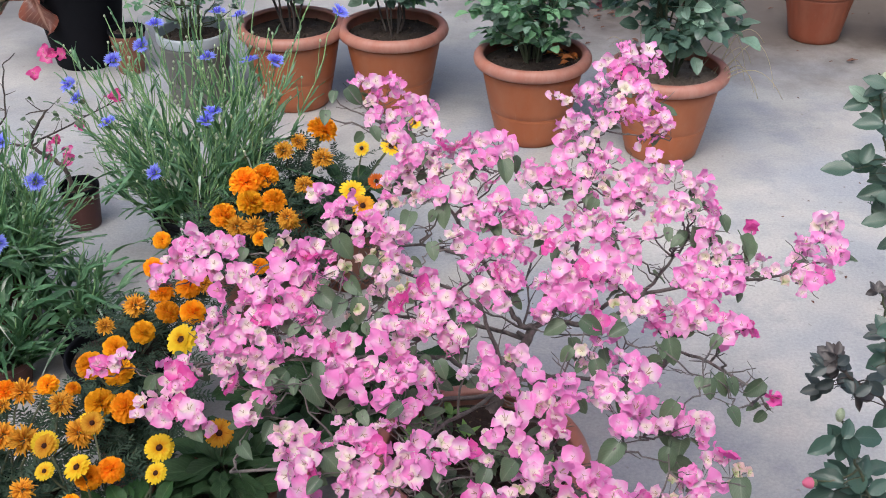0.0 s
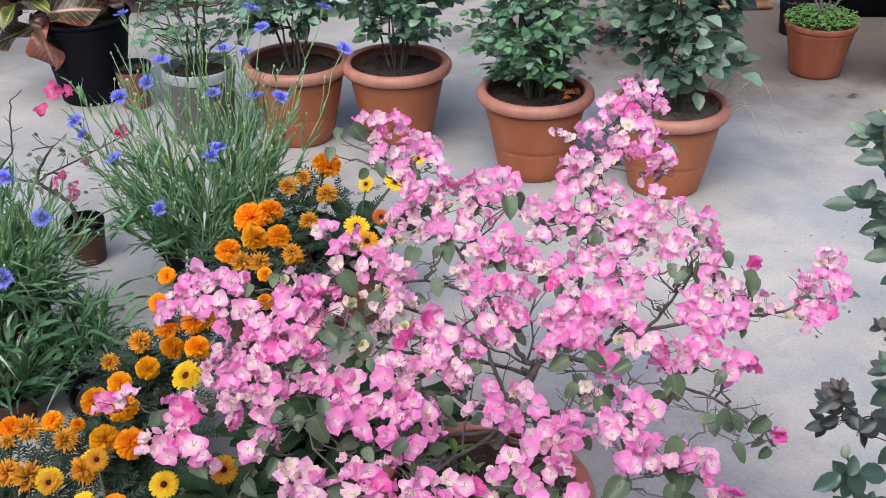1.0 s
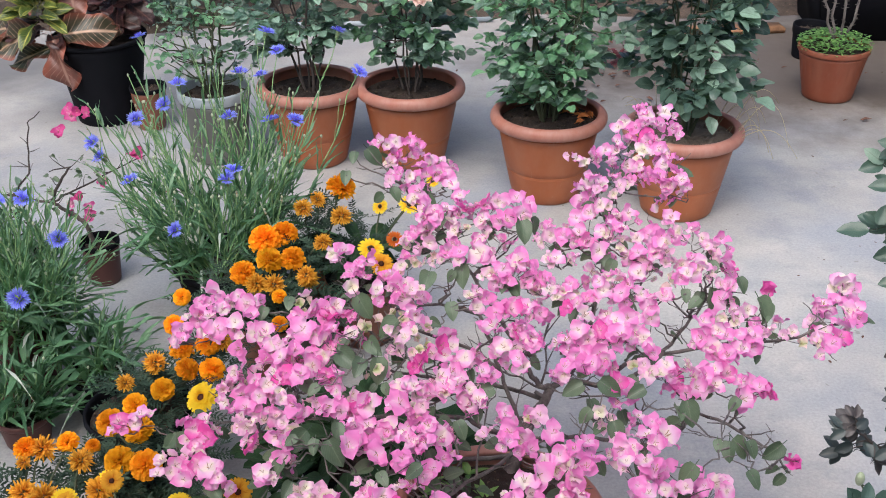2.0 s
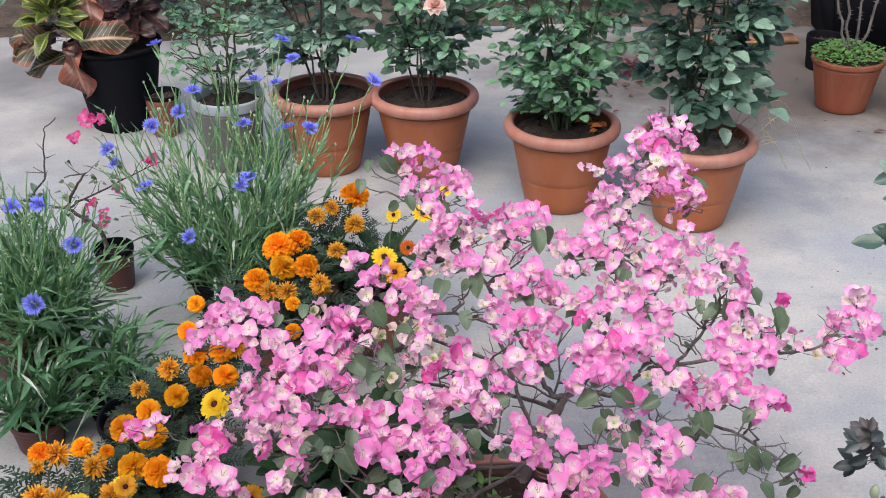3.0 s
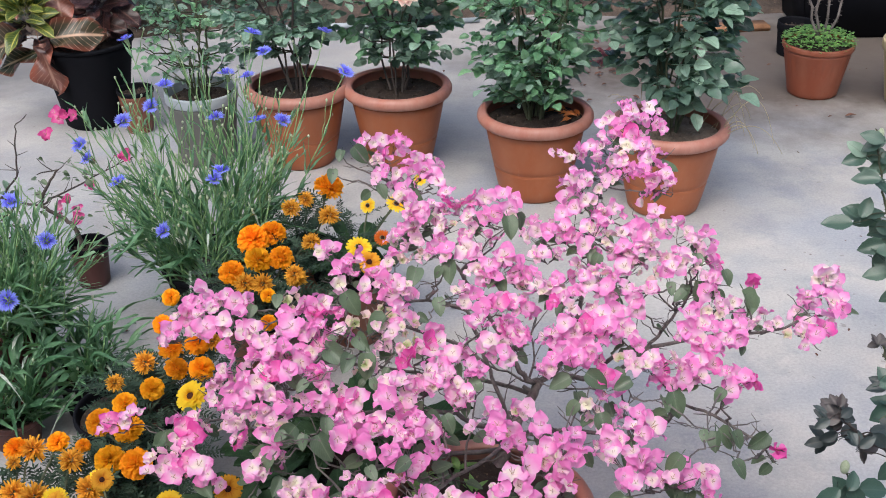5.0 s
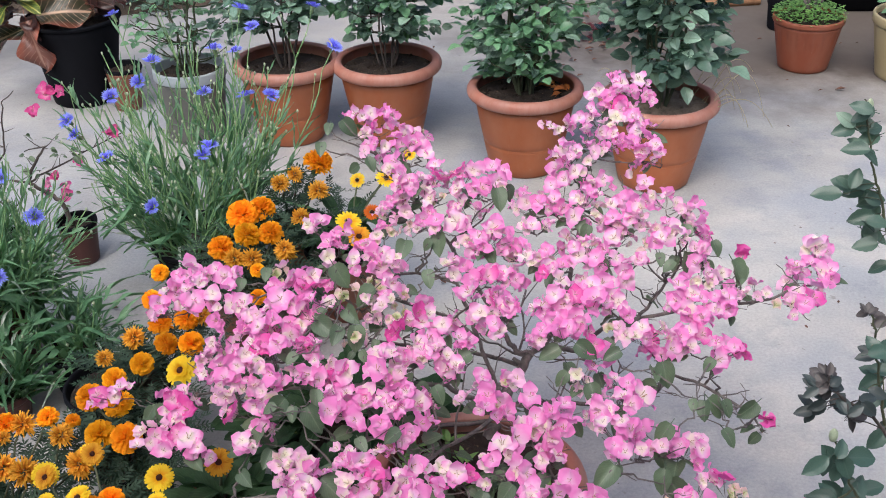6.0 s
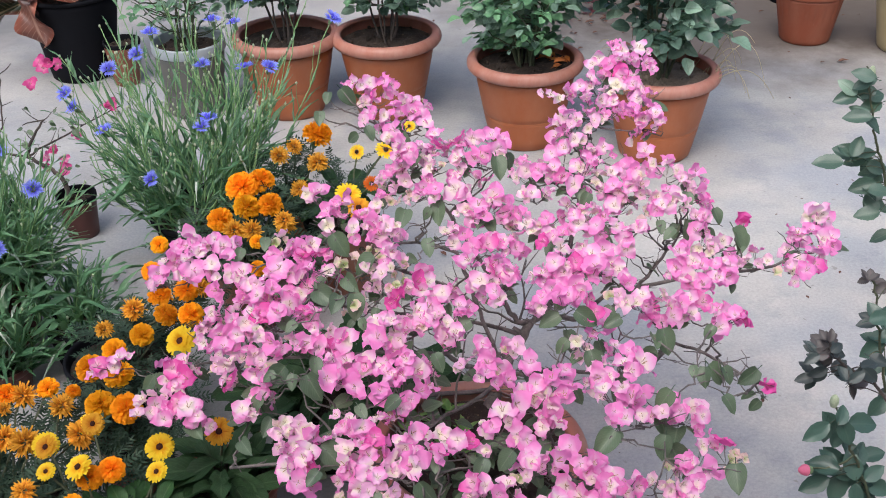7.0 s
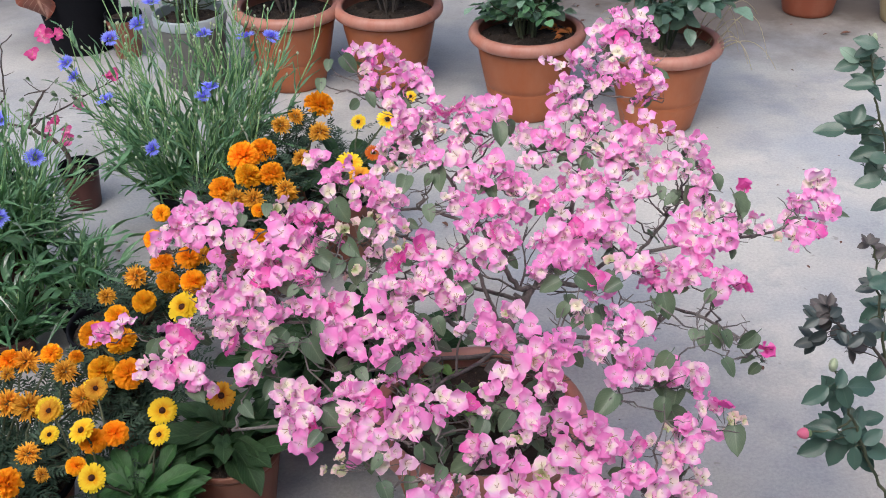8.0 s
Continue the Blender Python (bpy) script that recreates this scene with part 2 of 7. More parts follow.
ROSE_F = leaf_mat("rose_leaf_deep_green", (0.018, 0.042, 0.034), (0.064, 0.120, 0.096), 0.24, (0.075, 0.115, 0.09), 0.12)
ROSE_G = leaf_mat("rose_leaf_plum_green", (0.018, 0.024, 0.027), (0.046, 0.066, 0.066), 0.30, (0.07, 0.07, 0.06), 0.10)
MAROON = clay("maroon_pot_plastic", (0.075, 0.022, 0.018), (0.13, 0.06, 0.05), 0.25)
ROSE_D = leaf_mat("rose_leaf_bronze", (0.026, 0.025, 0.028), (0.080, 0.070, 0.074), 0.32, (0.10, 0.06, 0.05))
BOUG_LEAF = leaf_mat("bougainvillea_leaf", (0.022, 0.044, 0.032), (0.115, 0.165, 0.098), 0.40, (0.17, 0.22, 0.15))
FEATHER = leaf_mat("marigold_leaf", (0.013, 0.030, 0.021), (0.050, 0.084, 0.056), 0.6, (0.05, 0.09, 0.05), 0.10, gloss=0.2)
BLADE = leaf_mat("cornflower_leaf", (0.050, 0.134, 0.062), (0.185, 0.350, 0.190), 0.36, (0.20, 0.30, 0.19), 0.2)
PALE_BLADE = leaf_mat("pale_dry_cornflower_leaf", (0.28, 0.34, 0.30), (0.52, 0.56, 0.50), 0.5, (0.40, 0.42, 0.36), 0.2)
BROAD = leaf_mat("calendula_leaf", (0.012, 0.034, 0.014), (0.036, 0.078, 0.032), 0.6, (0.08, 0.14, 0.07), gloss=0.2)
FRESH = leaf_mat("fresh_calendula_leaf", (0.018, 0.060, 0.018), (0.052, 0.135, 0.044), 0.5, (0.10, 0.19, 0.08), gloss=0.25)
COVER = leaf_mat("ground_cover_leaf", (0.060, 0.150, 0.035), (0.200, 0.370, 0.100), 0.5, (0.16, 0.30, 0.08))
STRAW = leaf_mat("dry_grass_blade", (0.30, 0.25, 0.16), (0.55, 0.48, 0.33), 0.7, (0.40, 0.32, 0.20), 0.15)
DRY_ORANGE = leaf_mat("dry_orange_leaf", (0.30, 0.085, 0.025), (0.58, 0.20, 0.05), 0.7, (0.40, 0.15, 0.06), 0.2)
LITTER = leaf_mat("fallen_leaf", (0.06, 0.025, 0.018), (0.16, 0.07, 0.045), 0.8, (0.16, 0.09, 0.05), 0.05)
CROTON = croton_mat("croton_leaf_yellow_veined", (0.030, 0.070, 0.020), (0.085, 0.130, 0.026), (0.40, 0.40, 0.07), (0.46, 0.42, 0.10), 0.8, (0.30, 0.28, 0.05))
CROTON_RED = croton_mat("croton_leaf_red_veined", (0.022, 0.040, 0.016), (0.052, 0.040, 0.022), (0.50, 0.42, 0.24), (0.52, 0.30, 0.22), 1.0, (0.26, 0.060, 0.036))
CROTON_SALMON = croton_mat("croton_leaf_salmon", (0.17, 0.070, 0.052), (0.24, 0.095, 0.066), (0.36, 0.22, 0.17), (0.40, 0.20, 0.14), 1.6, (0.34, 0.085, 0.045))
CROTON_DARK = croton_mat("croton_leaf_maroon", (0.024, 0.018, 0.016), (0.050, 0.020, 0.019), (0.10, 0.06, 0.05), (0.15, 0.06, 0.05), 0.7, (0.07, 0.02, 0.02))
BRACT = bract_mat("pink_bract", (0.94, 0.86, 0.78), (0.945, 0.65, 0.84), (0.90, 0.31, 0.67))
BRACT_PALE = bract_mat("pale_pink_bract", (0.86, 0.84, 0.62), (0.94, 0.81, 0.78), (0.92, 0.55, 0.77))
BRACT_GREEN = bract_mat("young_green_bract", (0.42, 0.54, 0.20), (0.66, 0.70, 0.40), (0.86, 0.62, 0.62))
BRACT_DEEP = bract_mat("deep_pink_bract", (0.90, 0.56, 0.70), (0.88, 0.26, 0.60), (0.82, 0.12, 0.46))
MAGENTA = bract_mat("magenta_bract", (0.80, 0.38, 0.54), (0.76, 0.17, 0.42), (0.64, 0.08, 0.28))
FLORET = petal_mat("olive_floret_tube", (0.46, 0.30, 0.16), (0.74, 0.46, 0.40))
TUBE = petal_mat("cream_floret", (0.72, 0.70, 0.46), (0.90, 0.84, 0.66))
ORANGE = petal_mat("marigold_petal", (0.94, 0.275, 0.005), (1.0, 0.46, 0.014))
GOLD = petal_mat("golden_marigold_petal", (0.95, 0.34, 0.006), (1.0, 0.54, 0.016))
WITHER = petal_mat("withered_petal", (0.60, 0.21, 0.018), (0.95, 0.52, 0.055))
YELLOW = petal_mat("calendula_petal", (0.86, 0.44, 0.008), (0.95, 0.72, 0.035))
YELLOW_OLD = petal_mat("calendula_petal_streaked", (0.62, 0.20, 0.010), (0.85, 0.46, 0.03))
RUST = petal_mat("rust_petal", (0.55, 0.10, 0.008), (0.72, 0.16, 0.012))
DISC = petal_mat("dark_disc_floret", (0.045, 0.014, 0.008), (0.20, 0.075, 0.020), 0.8, 0.02)
BLUE = petal_mat("cornflower_petal", (0.15, 0.14, 0.78), (0.32, 0.38, 0.96))
BUD_PINK = petal_mat("rosebud_petal", (0.78, 0.22, 0.36), (0.86, 0.40, 0.52))
ROSE_PINK = petal_mat("rose_petal", (0.95, 0.55, 0.48), (0.97, 0.76, 0.68))
BARK = bark_mat("grey_bark", (0.062, 0.052, 0.050), (0.205, 0.180, 0.168))
DARK_BARK = bark_mat("dark_twig_bark", (0.030, 0.024, 0.022), (0.105, 0.085, 0.075))
CANE = bark_mat("green_rose_cane", (0.034, 0.048, 0.026), (0.092, 0.105, 0.056))
STALK = bark_mat("pale_green_stalk", (0.105, 0.220, 0.078), (0.240, 0.380, 0.170))
BUD_GREEN = bark_mat("pale_green_bud", (0.26, 0.34, 0.20), (0.52, 0.58, 0.42))
CALYX = bark_mat("green_calyx", (0.110, 0.180, 0.080), (0.260, 0.350, 0.170))

# ---------------------------------------------------------------- mesh helpers


def data(name, bm, *mats):
    """Turns a bmesh into mesh data with its materials, smooth all over."""
    for f in bm.faces:
        f.smooth = True
    me = bpy.data.meshes.new(name)
    bm.to_mesh(me)
    bm.free()
    for m in mats:
        me.materials.append(m)
    return me


def part(name, bm, material, parent, label=""):
    ob = new(name, data(name, bm, material))
    ob.parent = parent
    return tagged(ob, label)


def piece(name, me, parent, m, label=""):
    """An object on shared mesh data at the pose m in its parent's space."""
    ob = new(name, me)
    ob.parent = parent
    ob.matrix_basis = m
    return tagged(ob, label) if label else ob


def thing(name, x, y, label, category, group="", z=0.0, rz=0.0):
    ob = new(name)
    ob.empty_display_size = 0.05
    ob.matrix_basis = pose(x, y, z, 0, 0, rz)
    return tagged(ob, label, category, group)


def tube(bm, pts, r0, r1, sides=6, mat=0):
    """A tapered tube along points."""
    bm.loops.layers.uv.verify()
    rings = []
    n = len(pts)
    side = None
    for i, p in enumerate(pts):
        d = (pts[min(i + 1, n - 1)] - pts[max(i - 1, 0)])
        d = d.normalized() if d.length > 1e-9 else Vector((0, 0, 1))
        if side is None:
            side = d.orthogonal().normalized()
        side = (side - d * side.dot(d))
        side = side.normalized() if side.length > 1e-6 else d.orthogonal().normalized()
        up = d.cross(side)
        r = r0 + (r1 - r0) * i / max(1, n - 1)
        rings.append([bm.verts.new(p + (side * math.cos(a) + up * math.sin(a)) * r) for a in [2 * math.pi * k / sides for k in range(sides)]])
    for a, b in zip(rings, rings[1:]):
        for k in range(sides):
            f = bm.faces.new((a[k], a[(k + 1) % sides], b[(k + 1) % sides], b[k]))
            f.material_index = mat
    f = bm.faces.new(rings[-1])
    f.material_index = mat
    return rings


def sprout(bm, root, pts, r0, r1, sides=4):
    """A thin stalk that grows out of a vertex of the wood and follows the points."""
    ring = None
    n = len(pts)
    for i, p in enumerate(pts):
        d = (p - (pts[i - 1] if i else root.co)).normalized()
        side = d.orthogonal().normalized()
        up = d.cross(side)
        r = r0 + (r1 - r0) * i / max(1, n - 1)
        nxt = [bm.verts.new(p + (side * math.cos(a) + up * math.sin(a)) * r) for a in [2 * math.pi * k / sides for k in range(sides)]]
        for k in range(sides):
            if ring is None:
                bm.faces.new((root, nxt[(k + 1) % sides], nxt[k]))
            else:
                bm.faces.new((ring[k], ring[(k + 1) % sides], nxt[(k + 1) % sides], nxt[k]))
        ring = nxt
    bm.faces.new(ring)


def bend(rng, a, b, sag=0.0, wobble=0.01, n=6):
    """Points from a to b with a lift or sag and some unevenness."""
    out = []
    for i in range(n + 1):
        t = i / n
        p = a.lerp(b, t)
        p = p + Vector((0, 0, -sag * 4 * t * (1 - t)))
        if 0 < i < n:
            p = p + Vector((rng.uniform(-1, 1), rng.uniform(-1, 1), rng.uniform(-0.6, 0.6))) * wobble
        out.append(p)
    return out


def frame_of(p, along, up=Vector((0, 0, 1)), scale=1.0):
    """A pose at p whose +y points along and whose +z leans to up."""
    y = along.normalized()
    x = y.cross(up)
    x = x.normalized() if x.length > 1e-5 else y.orthogonal().normalized()
    z = x.cross(y)
    m = Matrix((x, y, z)).transposed().to_4x4()
    return Matrix.Translation(p) @ m @ Matrix.Scale(scale, 4)


def blade(bm, m, length, width, outline, fold=0.15, curl=0.2, wave=0.0, rows=5, cols=4, mat=0, phase=0.0):
    """A leaf or petal grid from the origin along +y: outline(v) gives the half width, u runs across and v along."""
    uvl = bm.loops.layers.uv.verify()
    grid = []
    for i in range(rows + 1):
        v = i / rows
        w = max(outline(v), 0.02) * width * 0.5
        row = []
        for j in range(cols + 1):
            s = 2 * j / cols - 1
            z = abs(s) * w * fold * 2 - curl * length * v * v + wave * length * math.sin(v * 9 + s * 2.5 + phase) * abs(s)
            row.append(bm.verts.new(m @ Vector((s * w, v * length, z))))
        grid.append(row)
    for i in range(rows):
        for j in range(cols):
            f = bm.faces.new((grid[i][j], grid[i][j + 1], grid[i + 1][j + 1], grid[i + 1][j]))
            f.material_index = mat
            for loop, (a, b) in zip(f.loops, ((j, i), (j + 1, i), (j + 1, i + 1), (j, i + 1))):
                loop[uvl].uv = (a / cols, b / rows)


def ovate(v):
    return (math.sin(math.pi * v ** 0.86)) ** 0.72 if 0 < v < 1 else 0.04


def heart(v):
    return (math.sin(math.pi * (0.07 + 0.93 * v) ** 0.74)) ** 0.62 if v < 1 else 0.03


def bract(v):
    return (math.sin(math.pi * (0.06 + 0.94 * v) ** 0.76)) ** 0.62 * min(1.0, 0.42 + 3.4 * (1.0 - v)) if v < 1 else 0.03


def toothed(v):
    return ovate(v) * (1.0 + 0.035 * (1 if int(round(v * 9)) % 2 else -1))


def lance(v):
    return math.sin(math.pi * (0.06 + 0.94 * v) ** 0.8) if v < 1 else 0.03


def spoon(v):
    return 0.25 + 0.75 * math.sin(math.pi * min(1.0, 0.05 + 0.93 * v) ** 1.5) if v < 1 else 0.2


def strap(v):
    return 0.7 + 0.3 * math.sin(math.pi * v) if v < 0.9 else 0.55


def paddle(v):
    return math.sin(math.pi * (0.03 + 0.95 * v) ** 1.05) ** 0.45 if v < 1 else 0.05


def frill(v):
    return 0.45 + 0.55 * v


def lathe(bm, profile, sides=48, flutes=0, depth=0.0, band=(0, 0), close=True):
    """Turns (radius, height) pairs round z; flutes press grooves into the heights between the band's limits."""
    rings = []
    for r, z in profile:
        ring = []
        for k in range(sides):
            a = 2 * math.pi * k / sides
            rr = r
            if flutes and band[0] < z < band[1]:
                rr = r - depth * max(0.0, math.cos(a * flutes)) ** 2 * min(1.0, 6 * (z - band[0]) / (band[1] - band[0]), 6 * (band[1] - z) / (band[1] - band[0]))
            ring.append(bm.verts.new((rr * math.cos(a), rr * math.sin(a), z)))
        rings.append(ring)
    for a, b in zip(rings, rings[1:]):
        for k in range(sides):
            bm.faces.new((a[k], a[(k + 1) % sides], b[(k + 1) % sides], b[k]))
    if close:
        bm.faces.new(rings[0][::-1])
    return rings


def pot_parts(owner, r, h, base, wall_mat, rim_mat, soil_mat, style, rng, soil_depth=0.03, wall_label="", rim_label=""):
    """A pot with its rim and soil under a thing: roll (wide rolled rim), lip (short band), fluted (narrow lip over pressed flutes) or thin (plain nursery pot)."""
    bm = bmesh.new()
    if style == "roll":
        top = h - 0.044
        prof = [(base * 0.94, 0.0), (base, 0.006)]
        for k in range(1, 9):
            t = k / 8
            prof.append((base + (r * 0.86 - base) * t ** 0.9, 0.006 + (top - 0.006) * t))
            if k == 3:
                rr, zz = prof[-1]
                prof += [(rr + 0.0006, zz + 0.003), (rr - 0.0006, zz + 0.0042), (rr + 0.0010, zz + 0.0056), (rr + 0.0012, zz + 0.0080), (rr + 0.0002, zz + 0.0092), (rr + 0.0016, zz + 0.0105)]
        prof += [(r * 0.86 - 0.002, top), (r * 0.835 - 0.004, h - 0.06), (base * 0.9, 0.05)]
        lathe(bm, prof)
        part("pot_wall", bm, wall_mat, owner, wall_label)
        bm = bmesh.new()
        prof = []
        for k in range(13):
            a = -0.62 * math.pi + k / 12 * 1.42 * math.pi
            prof.append((r - 0.018 + 0.018 * math.cos(a), h - 0.020 + 0.020 * math.sin(a)))
        prof += [(r * 0.865, h - 0.010), (r * 0.845, h - 0.055)]
        prof.insert(0, (r * 0.855, h - 0.046))
        lathe(bm, prof, close=False)
        part("rim", bm, rim_mat, owner, rim_label)
    else:
        band = 0.014 if style == "thin" else (0.035 if style == "lip" else 0.022)
        slope = (r * 0.955 - base) / (h - band - 0.005)
        deep = base + slope * (h - 0.065)
        prof = [(base * 0.95, 0.0), (base, 0.005)]
        for k in range(1, 13):
            t = k / 12
            prof.append((base + (r * 0.955 - base) * t, 0.005 + (h - band - 0.005) * t))
        prof += [(r * 0.93, h - band), (deep - 0.003, h - 0.06), (base * 0.9, 0.03)]
        lathe(bm, prof, 120 if style == "fluted" else 48, 20 if style == "fluted" else 0, 0.0035, (h * 0.45, h * 0.82))
        part("pot_wall", bm, wall_mat, owner, wall_label)
        bm = bmesh.new()
        lathe(bm, [(r * 0.95, h - band - 0.002), (r * 0.985, h - band), (r, h - band + 0.004), (r, h - 0.006), (r * 0.99, h), (r * 0.945, h), (r * 0.93, h - 0.006), (r * 0.925, h - band), (deep - 0.005, h - 0.06)], 48, close=False)
        part("rim", bm, rim_mat, owner, rim_label)
    bm = bmesh.new()
    rs = r * 0.85 if style == "roll" else base + slope * (h - soil_depth - 0.005) - 0.005
    zs = h - soil_depth
    centre = bm.verts.new((0, 0, zs + 0.006))
    prev = None
    for q in range(1, 8):
        ring = []
        for k in range(28):
            a = 2 * math.pi * k / 28
            rad = rs * q / 7
            z = zs + (rng.uniform(-0.006, 0.008) if q < 7 else -0.004)
            ring.append(bm.verts.new((rad * math.cos(a), rad * math.sin(a), z)))
        for k in range(28):
            if prev is None:
                bm.faces.new((centre, ring[k], ring[(k + 1) % 28]))
            else:
                bm.faces.new((prev[k], ring[k], ring[(k + 1) % 28], prev[(k + 1) % 28]))
        prev = ring
    for _ in range(40):
        a, d, s = rng.uniform(0, 6.28), rs * 0.9 * math.sqrt(rng.random()), rng.uniform(0.003, 0.008)
        m = Matrix.Translation((d * math.cos(a), d * math.sin(a), zs + 0.004)) @ Euler((rng.random() * 6, rng.random() * 6, 0)).to_matrix().to_4x4() @ Matrix.Diagonal((s, s * rng.uniform(0.6, 1), s * 0.7, 1))
        bmesh.ops.create_icosphere(bm, subdivisions=1, radius=1.0, matrix=m)
    part("soil", bm, soil_mat, owner)
    return zs


# ---------------------------------------------------------------- leaf and flower meshes shared by the plants


def rose_leaf(mat, leaflet, pairs, seed):
    rng = random.Random(seed)
    bm = bmesh.new()
    reach = leaflet * (0.55 + 0.58 * pairs)
    path = [Vector((0, reach * i / 4, -0.10 * reach * (i / 4) ** 2)) for i in range(5)]
    tube(bm, path, 0.0011, 0.0006, 4)
    tip = path[-1]
    blade(bm, frame_of(tip, Vector((0, 1, -0.1)), Vector((rng.uniform(-0.2, 0.2), 0, 1))), leaflet * 1.1, leaflet * 0.76, toothed, rng.uniform(0.05, 0.25), rng.uniform(0.0, 0.28), 0.03, 9, 4)
    for i in range(pairs):
        y = reach * (0.45 + 0.5 * i / max(1, pairs)) - leaflet * 0.1
        for s in (-1, 1):
            p = Vector((0, y, -0.10 * reach * (y / reach) ** 2))
            along = Vector((s * rng.uniform(0.85, 1.1), rng.uniform(0.35, 0.65), rng.uniform(-0.2, 0.15)))
            size = leaflet * rng.uniform(0.8, 1.0) * (0.85 + 0.15 * i)
            blade(bm, frame_of(p, along, Vector((rng.uniform(-0.3, 0.3), rng.uniform(-0.2, 0.2), 1))), size, size * 0.74, toothed, rng.uniform(0.05, 0.28), rng.uniform(0.0, 0.28), 0.03, 9, 4)
    return data("rose_leaf", bm, mat)


def simple_leaf(name, mat, length, width, outline, seed, fold=0.15, curl=0.25, wave=0.02, rows=6, cols=4):
    rng = random.Random(seed)
    bm = bmesh.new()
    tube(bm, [Vector((0, -0.25 * length, -0.01 * length)), Vector((0, 0.02 * length, 0))], min(0.0009, 0.03 * length) if length < 0.5 else 0.018, 0.0007 if length < 0.5 else 0.014, 4)
    blade(bm, Matrix.Identity(4), length, width, outline, fold * rng.uniform(0.5, 1.5), curl * rng.uniform(0.3, 1.4), wave, rows, cols, phase=rng.uniform(0, 6))
    return data(name, bm, mat)


def bougainvillea_flower(mat, seed, size=0.034, cup=0.55):
    """Three papery pointed bracts, each with a slender floret on its midrib; some florets have opened to a cream star."""
    rng = random.Random(seed)
    bm = bmesh.new()
    for i in range(3):
        a = 2 * math.pi * i / 3 + rng.uniform(-0.22, 0.22)
        lift = cup * rng.uniform(0.2, 1.9)
        flat = Vector((math.cos(a), math.sin(a), 0))
        out = flat + Vector((0, 0, lift))
        m = frame_of(flat * size * 0.03, out, Vector((0, 0, 1)) - flat * lift + Vector((rng.uniform(-0.25, 0.25), rng.uniform(-0.25, 0.25), 0)))
        size_i = size * rng.uniform(0.86, 1.12)
        blade(bm, m, size_i, size_i * rng.uniform(1.00, 1.26), bract, rng.uniform(-0.04, 0.20), rng.uniform(-0.32, 0.42), rng.uniform(0.08, 0.19), 7, 6, 0, rng.uniform(0, 6))
        tall = size * rng.uniform(0.34, 0.50)
        b = flat * tall * rng.uniform(0.25, 0.6) + Vector((0, 0, tall * (0.75 + 0.4 * cup)))
        tube(bm, [flat * size * 0.06, b * 0.45, b], size * 0.012, size * 0.024, 5, 2)
        if rng.random() < 0.65:
            for k in range(5):
                q = a + 2 * math.pi * k / 5
                blade(bm, frame_of(b, Vector((math.cos(q), math.sin(q), 0.25))), size * 0.10, size * 0.085, ovate, 0, 0, 0, 1, 1, 1)
    return data("flower", bm, mat, TUBE, FLORET)


def marigold_head(mat, seed, withered=False):
    """A ruffled globe of many petals on a green cup; radius one, to be scaled."""
    rng = random.Random(seed)
    bm = bmesh.new()
    tube(bm, [Vector((0, 0, -1.1)), Vector((0, 0, -0.75)), Vector((0, 0, -0.3))], 0.16, 0.42, 8, 1)
    layers = 9 if withered else 10
    for q in range(layers):
        lift = q / (layers - 1)
        n = int((26 if withered else 38) - (20 if withered else 26) * lift)
        for i in range(n):
            a = 2 * math.pi * (i + 0.5 * (q % 2)) / n + rng.uniform(-0.18, 0.18)
            e = -0.12 + lift * 1.52 + rng.uniform(-0.16, 0.16) - (0.3 * rng.random() if withered else 0)
            out = Vector((math.cos(a) * math.cos(e), math.sin(a) * math.cos(e), math.sin(e) * 0.85))
            up = Vector((-math.cos(a) * math.sin(e), -math.sin(a) * math.sin(e), math.cos(e)))
            up = up + Vector((rng.uniform(-1, 1), rng.uniform(-1, 1), rng.uniform(-1, 1))) * (0.7 if withered else 0.4)
            start = Vector((0, 0, -0.15)) + out * 0.35
            ln = rng.uniform(0.55, 0.74) * (rng.uniform(0.65, 1.2) if withered else 1)
            wd = (0.15 if withered else 0.23) * rng.uniform(0.8, 1.2)
            blade(bm, frame_of(start, out, up), ln, wd, strap if withered else frill, rng.uniform(0.0, 0.35), rng.uniform(-0.35, 0.5), 0.10, 2, 2, 0, rng.uniform(0, 6))
    return data("flower_head", bm, mat, CALYX)


